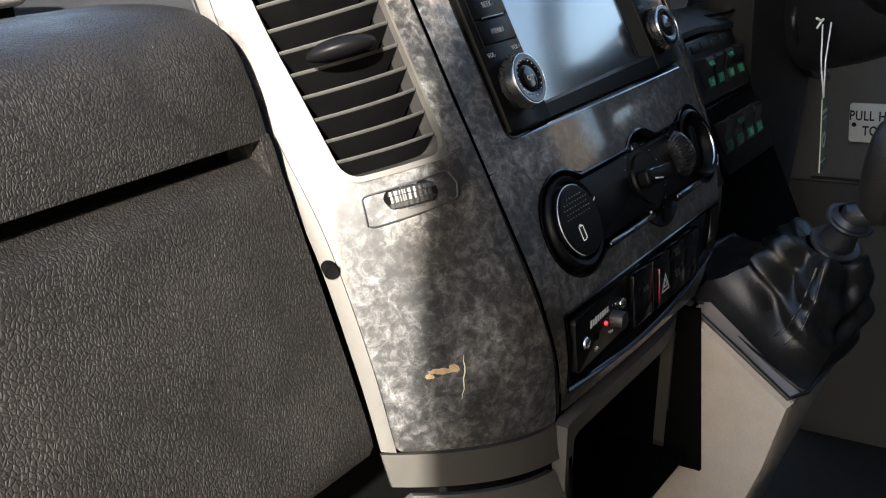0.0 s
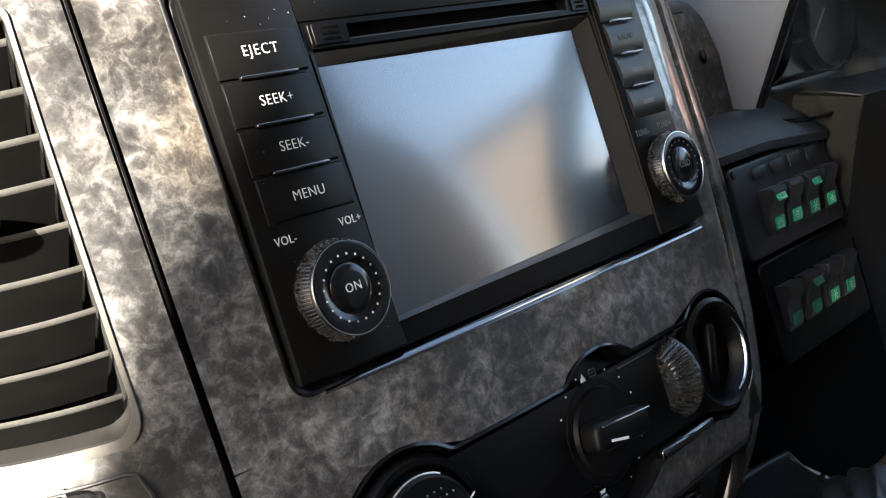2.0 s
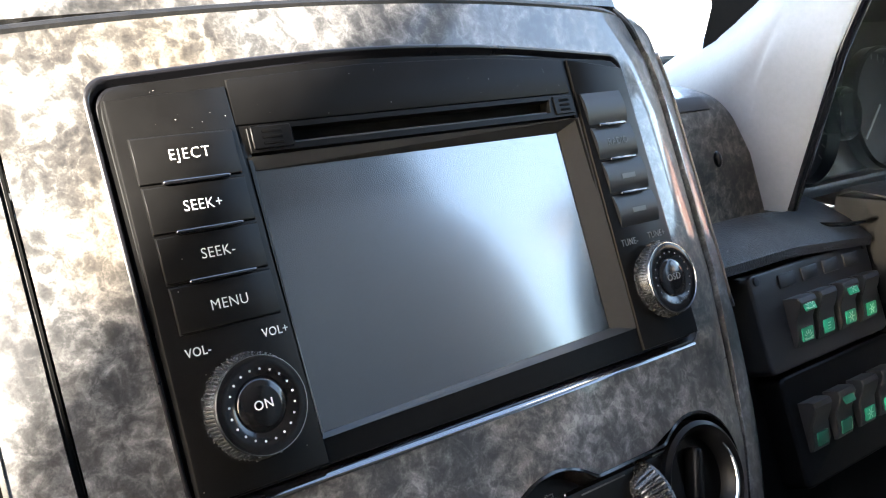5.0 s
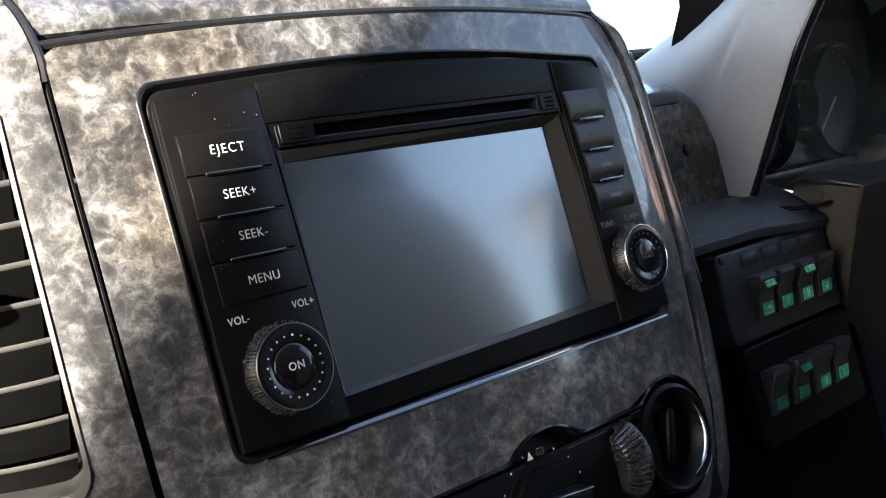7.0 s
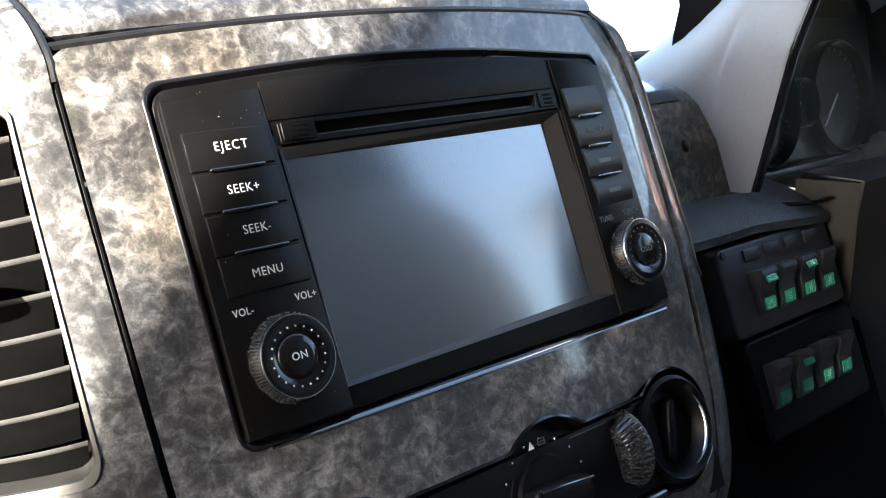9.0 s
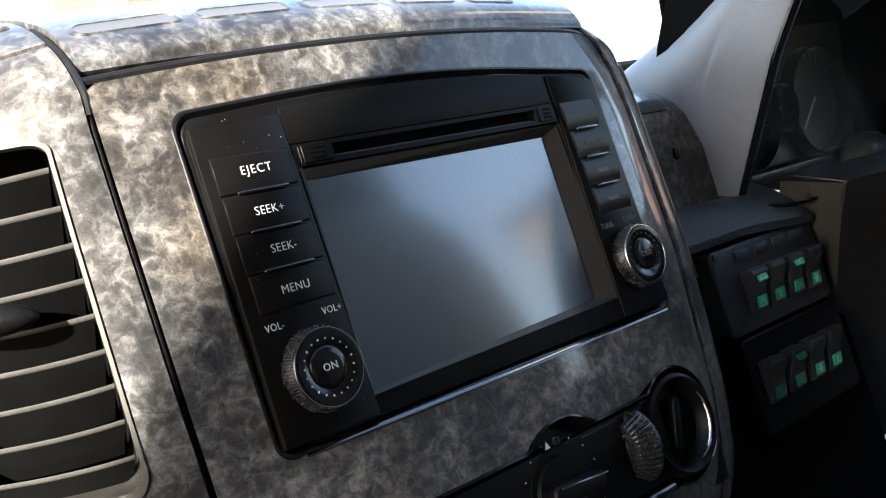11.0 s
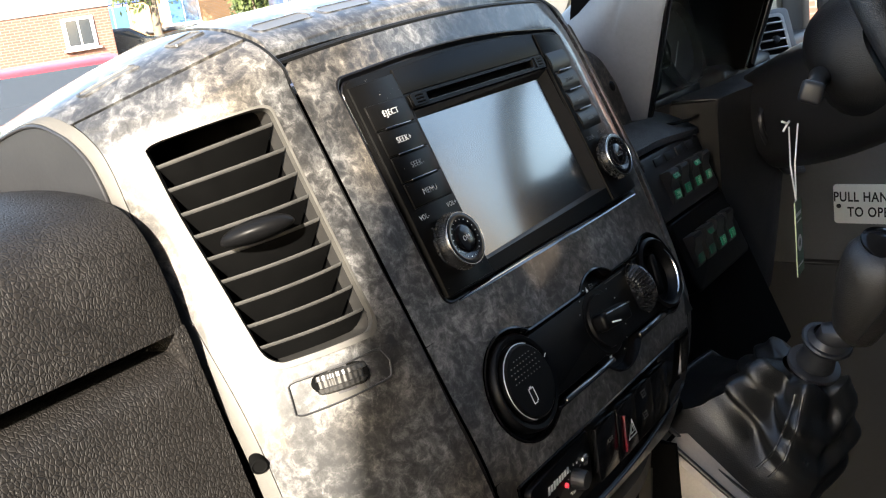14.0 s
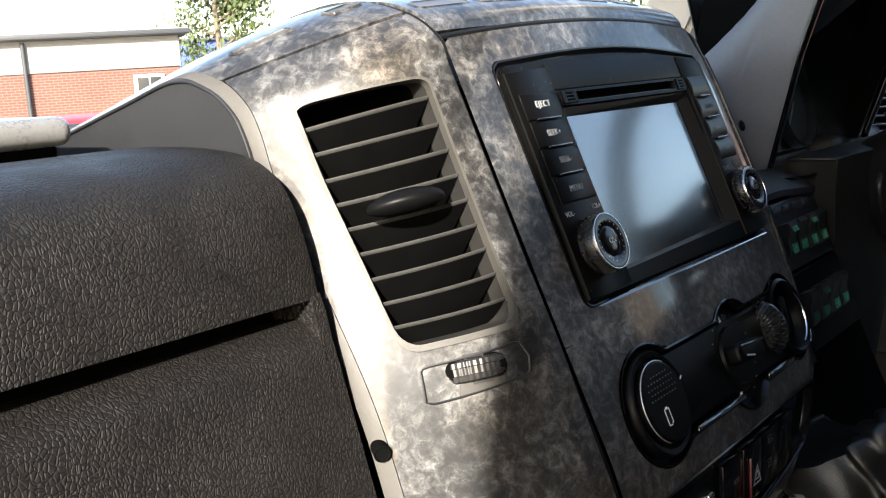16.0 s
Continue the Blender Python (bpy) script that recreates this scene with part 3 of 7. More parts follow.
    part("steering_tab", bm, PANEL_BLACK, top, "smooth oval black steering tab")
    return top


def vent_wheel(at):
    """The recessed plate below the grille with its ribbed shut-off wheel."""
    top = thing("air_shutoff", "ribbed silver shut-off thumbwheel in a plain grey plate", "air shutoff", ID)
    def f(a, v, off=0.0):
        return at(a, interp(v, SEAM_V, range(len(SEAM_V))), off)
    plate = [(1.30, -0.0845), (1.42, -0.0775), (1.6, -0.0765), (3.75, -0.0790), (3.92, -0.0800), (4.05, -0.0965), (3.9, -0.0975), (1.6, -0.0928), (1.45, -0.0920)]
    slot = [(2.72 + 0.74 * math.cos(t), -0.0842 + 0.0062 * max(-1, min(1, 1.35 * math.sin(t)))) for t in [2 * math.pi * i / 40 for i in range(40)]]
    part("plate", holed(lambda a, v, off=0.0: f(a, v, 0.0009 + off), plate, slot, 160, 5, 0.004, 0.0008, (2.72, -0.0842)), GREY_PLATE, top, "plain warm grey plate round the wheel")
    part("plate_joint", tube([f(p.x, p.y, 0.0011) for p in resample(plate, 90)], 0.0006, 6, closed=True), BLACK, top, "dark joint round the plate")
    part("gasket", holed(lambda a, v, off=0.0: f(a, v, 0.0013 + off), [(2.72 + (p[0] - 2.72) * 1.09, -0.0842 + (p[1] + 0.0842) * 1.22) for p in slot], [(2.72 + (p[0] - 2.72) * 0.97, -0.0842 + (p[1] + 0.0842) * 0.9) for p in slot], 100, 2, 0.008, 0.0004, (2.72, -0.0842)), BLACK, top)
    bm = bmesh.new()
    bm.faces.new([bm.verts.new(f(*p, 0.0012)) for p in slot])
    bmesh.ops.recalc_face_normals(bm, faces=bm.faces)
    part("well", bm, BLACK_DEEP, top, "dark wheel well")
    c = f(2.72, -0.0842, -0.0172)
    x = (f(3.4, -0.0842) - f(2.0, -0.0842)).normalized()
    z = Vector((0, 0.35, 0.93))
    y = z.cross(x).normalized()
    z = x.cross(y).normalized()
    # the wheel's axle stands along z; it shows its ribbed edge
    m = Matrix.Translation(c) @ Matrix((x, y, z)).transposed().to_4x4()
    n = 176
    def ribs(i, r, h):
        return 0.0004 if (i // 2) % 2 else 0.0
    prof = [(0.002, -0.0056), (0.0165, -0.0056), (0.0178, -0.0046), (0.0182, -0.0022), (0.0176, -0.0018), (0.0176, 0.0018), (0.0182, 0.0022), (0.0178, 0.0046), (0.0165, 0.0056), (0.002, 0.0056)]
    sc = Matrix.Diagonal((1.21, 1.21, 1.0, 1))
    part("wheel", lathe(prof, n, m @ sc, wave=ribs), WHEEL_DARK, top)
    for k in range(-2, 3):
        a = radians(-90 + k * 13)
        w = 0.0036 - 0.0004 * abs(k)
        bm = box((w, 0.0006, 0.0028), (0, 0, 0), 0.0002, 1)
        bmesh.ops.transform(bm, matrix=m @ Matrix.Rotation(a, 4, 'Z') @ Matrix.Translation((0.0215, 0, 0)) @ Matrix.Rotation(radians(90), 4, 'Z'), verts=bm.verts)
        part("marking", bm, WHITE, top, "white printed mark")
    return top


def console_fascia():
    top = thing("console_fascia", "glossy smoked-burl centre console fascia with worn black rubber joint", "dashboard panel")
    bm = holed(fascia, band(-0.0868), radio_outline(), 260, 12, 0.006, 0.002, (0.0, 0.0), outer_lip=False)
    holed(fascia, band(-0.1752, -0.0868), lobes(), 420, 6, 0.006, 0.002, (0.01, -0.1355), bm, False)
    holed(fascia, band(-0.2455, -0.1752), strip_outline(), 260, 6, 0.006, 0.002, (-0.004, -0.208), bm, False)
    part("panel", bm, MARBLE, top)
    # rubber bead in the joint along the flanks
    for side, f in ((-1, u_left), (1, u_right)):
        pts = []
        for i in range(60):
            v = -0.245 + i * (0.088 + 0.245) / 59
            u = f(v) + side * 0.0012
            pts.append(fascia(u, v, -0.0028))
        part("joint_bead", tube(pts, 0.0014, 8), RUBBER, top)
    pts = [fascia(u, v_top(u) + 0.0022, -0.004) for u in [-0.155 + 0.30 * i / 40 for i in range(41)]]
    part("joint_bead", tube(pts, 0.0021, 8), RUBBER, top)
    # moulded lip round the radio opening
    bm = bmesh.new()
    i_ = radio_outline(-0.0042)
    bead = ((0.0009, 0.0001), (0.0005, 0.0004), (0.0001, 0.0005), (-0.0005, 0.0003), (-0.0012, -0.0008), (-0.0022, -0.0026))
    rows = [[fascia(*p, d) for p in radio_outline(g)] for g, d in bead] + [[Vector((p[0], p[1], -0.004)) for p in i_]]
    rows = [[bm.verts.new(p) for p in r] for r in rows]
    for a, b in zip(rows, rows[1:]):
        for k in range(len(a)):
            j = (k + 1) % len(a)
            bm.faces.new((a[k], a[j], b[j], b[k]))
    bmesh.ops.recalc_face_normals(bm, faces=bm.faces)
    part("radio_lip", bm, LIP, top, "black moulded lip of the radio opening")
    # polished chamfer along the foot of the radio opening
    def chamfer(f, g, off=0.0):
        u = -0.112 + 0.243 * f
        return Vector((u, -0.0742 + 0.0036 * g, fascia_d(u, -0.0742) + 0.0009 - 0.0036 * g ** 1.6 + off))
    part("lip_chamfer", sheet(chamfer, 0, 1, 0, 1, 40, 8, 0.002), POLISHED, top, "polished black chamfer under the radio")
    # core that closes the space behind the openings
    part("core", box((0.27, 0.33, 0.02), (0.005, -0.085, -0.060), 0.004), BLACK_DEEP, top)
    return top


def top_cover():
    """The cover over the console's crown, with its demister slots."""
    top = thing("dash_top_cover", "sunlit smoked-burl cover on top of the console with raised demister slots", "dashboard panel", ID)
    prof = [(0.0475, 1.0868), (0.0500, 1.0935), (0.060, 1.1010), (0.085, 1.1075), (0.13, 1.1085), (0.20, 1.0935), (0.32, 1.055), (0.50, 0.99)]
    def at(u, s, off=0.0):
        p = curve_at(prof, s)
        drop = 0.30 * u * u * min(1.0, 0.7 + 0.3 * s)
        n = 1.0 if s > 3 else 0.5
        return Vector((u, p.x - off * (1 - n) * 0.8, p.y - drop + off * n))
    part("cover", sheet(at, -0.154, 0.146, 0, 7, 30, 60, 0.004), MARBLE, top)
    for u0, u1 in ((-0.146, -0.100), (-0.090, -0.044), (-0.034, 0.010), (0.020, 0.060), (0.070, 0.105)):
        rows = []
        bm = bmesh.new()
        pts = rrect(u0, 0.004, u1, 0.0150, 0.0050, 6)
        def lay(p, off, k=1.0):
            uc, sc = (u0 + u1) / 2, 0.01
            x, y = uc + (p[0] - uc) * k, sc + (p[1] - sc) * k
            return at(x, 1.9 + y * 42, off)
        loops = [(1.10, 0.0002), (1.04, 0.0010), (1.0, 0.0012), (0.96, 0.0008), (0.93, -0.0022)]
        rows = [[bm.verts.new(lay(p, o, k)) for p in pts] for k, o in loops]
        for a, b in zip(rows, rows[1:]):
            for k in range(len(a)):
                j = (k + 1) % len(a)
                bm.faces.new((a[k], a[j], b[j], b[k]))
        bmesh.ops.recalc_face_normals(bm, faces=bm.faces)
        part("slot_rim", bm, MARBLE, top)
        bm = bmesh.new()
        bm.faces.new([bm.verts.new(lay(p, 0.0004, 0.955)) for p in pts])
        part("slot_grille", bm, PEWTER, top)
    for side in (-1, 1):
        f = hump(side)
        part("joint_bead", tube([f(-0.10, 5.2 + 0.1 * k, -0.0022) for k in range(24)], 0.0020, 8), RUBBER, top)
        part("flank_cover", sheet(f, 0.0, 5.0, 7.02, 10, 20, 30, 0.004), MARBLE, top)
        for a0, a1 in ((0.25, 1.35), (2.6, 4.1)):
            pts = rrect(a0, 7.70, a1, 7.86, 0.075, 6)
            c = ((a0 + a1) / 2, 7.78)
            def lay_on(p, grow, o):
                return f(p[0] + (grow if p[0] > c[0] else -grow), p[1] + (grow if p[1] > c[1] else -grow) * 0.8, o)
            bm = bmesh.new()
            rows = [[bm.verts.new(lay_on(p, k, o)) for p in pts] for k, o in ((0.05, 0.0002), (0.03, 0.0012), (0.0, 0.0012), (-0.015, 0.0003))]
            for a, b in zip(rows, rows[1:]):
                for k in range(len(a)):
                    j = (k + 1) % len(a)
                    bm.faces.new((a[k], a[j], b[j], b[k]))
            bmesh.ops.recalc_face_normals(bm, faces=bm.faces)
            part("slot_rim", bm, MARBLE, top)
            bm = bmesh.new()
            bm.faces.new([bm.verts.new(lay_on(p, -0.01, 0.0005)) for p in pts])
            part("slot_grille", bm, PEWTER, top)
    return top


console_fascia()
_left_panel, _left_at = vent_panel(-1, "sunlit smoked-burl vent panel with bare cream edge beside the glovebox")
air_vent(-1, _left_at, "black slatted centre air vent with oval steering tab")
vent_wheel(_left_at)
_rnd = random.Random(12)
part("scratch", tube([_left_at(2.98 + 0.035 * i + 0.02 * math.sin(i * 1.9), 1.02 - 0.055 * i, 0.0004) for i in range(9)], [0.0001, 0.0003, 0.0004, 0.0004, 0.0003, 0.0004, 0.0003, 0.0002, 0.0001], 6), worn("scraped pale lacquer", (0.62, 0.58, 0.50), 0.6, 0.2, 400), _left_panel, "pale scratch in the lacquer")
for _a, _s, _w, _h in ((3.62, 0.885, 0.34, 0.035), (3.30, 0.905, 0.16, 0.05), (3.9, 0.84, 0.12, 0.03)):
    _bm = bmesh.new()
    _bm.faces.new([_bm.verts.new(_left_at(_a + _w * math.cos(t) * (0.7 + 0.3 * _rnd.random()), _s + _h * math.sin(t) * (0.6 + 0.4 * _rnd.random()), 0.0004)) for t in [2 * math.pi * k / 26 for k in range(26)]])
    bmesh.ops.recalc_face_normals(_bm, faces=_bm.faces)
    part("worn_patch", _bm, worn("rubbed tan film", (0.36, 0.25, 0.14), 0.5, 0.35, 250), _left_panel, "small tan rubbed patch")
_right_panel, _right_at = vent_panel(1, "smoked-burl vent panel turned towards the driver")
air_vent(1, _right_at, "black slatted air vent facing the driver")
top_cover()


# ---- the radio ----
def round_knob(name, parent, u, v, r, h, text):
    """A rotary knob: knurled skirt, bright ring, dotted face and a domed push button."""
    m = Matrix.Translation((u, v, 0.0))
    skirt = part(name, lathe([(r * 0.96, 0.0), (r * 0.97, h * 0.30), (r * 1.085, h * 0.36), (r * 1.105, h * 0.46), (r * 1.095, h * 0.60), (r * 1.045, h * 0.80), (r * 1.012, h * 0.86), (r * 0.96, h * 0.86), (0, h * 0.84)], 320, m, wave=lambda i, rr, hh: -0.0011 if (i % 4) >= 2 and rr > r * 1.02 else 0.0), KNURL, parent)
    part("ring", lathe([(r * 1.0, h * 0.82), (r * 1.005, h * 0.92), (r * 0.995, h * 0.965), (r * 0.980, h * 0.965), (r * 0.972, h * 0.93)], 96, m), CHROME, skirt, "thin chrome ring")
    part("face", lathe([(r * 0.975, h * 0.80), (r * 0.975, h * 0.945), (r * 0.94, h * 0.955), (r * 0.60, h * 0.93), (r * 0.52, h * 0.87)], 96, m), GLOSS, skirt)
    part("push_button", lathe([(r * 0.53, h * 0.84), (r * 0.53, h * 0.91), (r * 0.50, h * 0.95), (r * 0.35, h * 0.985), (0, h * 1.0)], 64, m), GLOSS, skirt)
    bm = bmesh.new()
    for i in range(20):
        a = 2 * math.pi * (i + 0.5) / 20
        lathe([(0.00040, h * 0.92), (0.00040, h * 0.948), (0, h * 0.949)], 8, m @ Matrix.Translation((r * 0.715 * math.cos(a), r * 0.715 * math.sin(a), 0.0)), bm)
    part("dot_ring", bm, PRINT if text == "ON" else DIM, skirt, "ring of small printed dots")
    if text:
        lettering("print", text, 0.0030, (u, v, h * 1.0 + 0.0001), skirt, PRINT if text == "ON" else DIM)
    return skirt


def radio():
    top = thing("car_radio", "dusty black double-height touch-screen car radio, switched off", "car radio", PM @ Matrix.Translation((0, 0, -0.0022)))
    # front shell with its screen and slot openings
    bm = bmesh.new()
    def flat(u, v, off=0.0):
        return Vector((u, v, off))
    out = radio_outline(-0.0030)
    scr = [(-0.0740, -0.0605), (0.0915, -0.0580), (0.0890, 0.0392), (-0.0770, 0.0392)]
    scr_f = []
    hole = scr[:2] + [(0.0868, 0.0498), (-0.0750, 0.0498)]
    for k in range(4):
        a, b = Vector(hole[k]), Vector(hole[(k + 1) % 4])
        scr_f += [tuple(a.lerp(b, i / 10)) for i in range(10)]
    low = [p for p in out]
    holed(flat, low, scr_f, 220, 6, 0.006, 0.0006, (0.005, -0.008), bm)
    part("front_shell", bm, RADIO_FACE, top)
    # left and right button columns stand a little proud
    left = [(-0.1215, -0.0685), (-0.0742, -0.0685), (-0.0797, 0.0645), (-0.1225, 0.0625)]
    part("button_column", prism(left, -0.002, 0.0014, 0.0007), RADIO_FACE, top)
    right = [(0.0922, -0.0685), (0.1312, -0.0685), (0.1245, 0.0600), (0.0893, 0.0655)]
    part("button_column", prism(right, -0.002, 0.0014, 0.0007), RADIO_FACE, top)
    top_strip = [(-0.0788, 0.0505), (0.0862, 0.0505), (0.0858, 0.0660), (0.04, 0.0690), (-0.02, 0.0697), (-0.0788, 0.0670)]
    part("brow", prism(top_strip, -0.002, 0.0010, 0.0006), RADIO_FACE, top)
    # buttons
    def button(u0, v0, u1, v1, skew=0.0):
        return prism([(u0, v0), (u1, v0), (u1 - skew, v1), (u0 - skew, v1)], 0.0010, 0.0026, 0.0009, 3)
    for k, t in enumerate(("EJECT", "SEEK+", "SEEK-", "MENU")):
        v1 = 0.0493 - 0.01635 * k
        sk = 0.0003
        u0, u1 = -0.1176 + 0.0006 * k, -0.0812 + 0.0006 * k
        b = part("button", button(u0, v1 - 0.0155, u1, v1, sk), RADIO_FACE, top)
        bold = (-0.00010, -0.00007, -0.00007, -0.00007)[k]
        lettering("print", t, (0.0037, 0.0036, 0.0035, 0.0035)[k], ((-0.0988, -0.0981, -0.0968, -0.0970)[k], (0.0424, 0.0252, 0.0090, -0.0080)[k], 0.0028), b, WHITE if k < 2 else PRINT, squeeze=0.96, bold=bold, spacing=1.18 if k == 0 else 1.08)
        if k < 3:
            part("ridge", box((0.0240, 0.0013, 0.0022), (-0.0985 + 0.0006 * k, 0.0336 - 0.01635 * k, 0.0032), 0.0006, 3), POLISHED, b)
    for k, t in enumerate(("", "RADIO", "AUDIO", "CARD")):
        v1 = 0.0493 - 0.01600 * k
        u0, u1 = 0.0918 + 0.0014 * k, 0.1178 + 0.0016 * k
        bm = bmesh.new()
        n = 8
        rows = []
        for i in range(n + 1):
            f = i / n
            y = v1 - 0.0150 * f
            d = 0.0012 + 0.0019 * math.sin(math.pi * min(1.0, 0.12 + f * 0.88)) ** 0.8
            rows.append([bm.verts.new((u0 + 0.0014 * f, y, d)), bm.verts.new((u1 + 0.0014 * f, y, d)), bm.verts.new((u1 + 0.0014 * f, y, -0.001)), bm.verts.new((u0 + 0.0014 * f, y, -0.001))])
        for a, b in zip(rows, rows[1:]):
            for i in range(4):
                j = (i + 1) % 4
                bm.faces.new((a[i], a[j], b[j], b[i]))
        bm.faces.new(rows[0])
        bm.faces.new(rows[-1])
        bmesh.ops.recalc_face_normals(bm, faces=bm.faces)
        b = part("button", bm, BUTTON_GREY, top)
        if t in ("RADIO",):
            lettering("print", t, 0.0032, ((u0 + u1) / 2 + 0.001, v1 - 0.0075, 0.0032), b, FAINT, squeeze=0.9)
        elif t:
            part("print", box((0.0090, 0.0022, 0.0002), ((u0 + u1) / 2 + 0.001, v1 - 0.0078, 0.0031)), FAINT, b, "faint unreadable print")
        if k < 3:
            part("ridge", box((0.0175, 0.0017, 0.0026), ((u0 + u1) / 2 + 0.0012, v1 - 0.0155, 0.0032), 0.0008, 3), POLISHED, b)
    for t, at in (("VOL-", (-0.1110, -0.0214)), ("VOL+", (-0.0828, -0.0207))):
        lettering("print", t, 0.0029, (*at, 0.0016), top, PRINT, squeeze=0.9)
    for t, at in (("TUNE-", (0.1000, -0.0203)), ("TUNE+", (0.1190, -0.0195))):
        lettering("print", t, 0.0030, (*at, 0.0016), top, DIM, squeeze=0.85)
    round_knob("volume_knob", top, -0.0990, -0.0425, 0.0160, 0.0135, "ON")
    round_knob("tuning_knob", top, 0.1120, -0.0402, 0.0160, 0.0112, "OSD")
    # disc slot between two small grilles
    frame_out = [(-0.0755, 0.0402), (0.0872, 0.0402), (0.0872, 0.0500), (-0.0755, 0.0500)]
    mouth = [(-0.0575, 0.0424), (0.0715, 0.0424), (0.0725, 0.0482), (-0.0575, 0.0482)]
    dense = lambda q: [tuple(Vector(q[k]).lerp(Vector(q[(k + 1) % 4]), i / 20)) for k in range(4) for i in range(20)]
    slot = part("slot_surround", holed(lambda u, v, off=0.0: Vector((u, v, 0.0012 + off)), dense(frame_out), dense(mouth), 360, 3, 0.007, 0.0004, (0.007, 0.0453)), RADIO_FACE, top)
    part("disc_slot", box((0.1330, 0.0072, 0.0010), (0.0072, 0.0453, -0.0054)), BLACK_DEEP, slot, "dark disc slot")
    part("slot_flap", box((0.1290, 0.0009, 0.0030), (0.0072, 0.0431, -0.0022), 0.0003, 1), SATIN, slot)
    for cx, w in ((-0.0664, 0.0160), (0.0803, 0.0120)):
        g = part("microphone_grille", prism(rrect(cx - w / 2, 0.0413, cx + w / 2, 0.0494, 0.0006, 2), -0.001, 0.0020, 0.0003, 1), RADIO_FACE, top)
        for k in range(3):
            part("groove", box((w * 0.50, 0.0011, 0.0006), (cx, 0.0432 + 0.0021 * k, 0.0020), 0.0002, 1), BLACK_DEEP, g)
    # bevelled frame down to the sunken display
    inner = [(-0.0722, -0.0587, -0.0018), (0.0810, -0.0551, -0.0056), (0.0792, 0.0345, -0.0056), (-0.0758, 0.0345, -0.0018)]
    bm = bmesh.new()
    o = [bm.verts.new((*p, 0.0004)) for p in scr]
    i_ = [bm.verts.new(p) for p in inner]
    for k in range(4):
        j = (k + 1) % 4
        bm.faces.new((o[k], o[j], i_[j], i_[k]))
    bmesh.ops.recalc_face_normals(bm, faces=bm.faces)
    part("screen_bevel", bm, BEVEL_GREY, top, smooth=False)
    bm = bmesh.new()
    pts = [(p[0] + (-0.001 if p[0] < 0 else 0.001), p[1] + (-0.001 if p[1] < 0 else 0.001), p[2] - 0.0003) for p in inner]
    f = [bm.verts.new(p) for p in pts]
    b_ = [bm.verts.new((p[0], p[1], -0.010)) for p in pts]
    bm.faces.new(f)
    bm.faces.new(b_[::-1])
    for k in range(4):
        j = (k + 1) % 4
        bm.faces.new((f[k], b_[k], b_[j], f[j]))
    bmesh.ops.recalc_face_normals(bm, faces=bm.faces)
    part("screen", bm, SCREEN, top, "dark glossy touch screen, switched off", smooth=False)
    # specks of dust on the plastic
    bm = bmesh.new()
    rnd = random.Random(4)
    for _ in range(80):
        x, y = rnd.uniform(-0.121, 0.10), rnd.uniform(0.050, 0.068) if rnd.random() < 0.35 else rnd.uniform(-0.066, 0.066)
        if -0.078 < x < 0.09 and y < 0.05:
            continue
        s = rnd.uniform(0.00006, 0.00016)
        box((s * rnd.uniform(1, 3), s, s), (x, y, 0.0027 if x < -0.08 else 0.0012), 0, turn=Matrix.Rotation(rnd.uniform(0, 3), 3, 'Z'), bm=bm)
    tagged(part("dust", bm, mat("pale dust", (0.34, 0.33, 0.31), 0.9), top, "pale specks of dust"), kind="stuff")
    return top


radio()


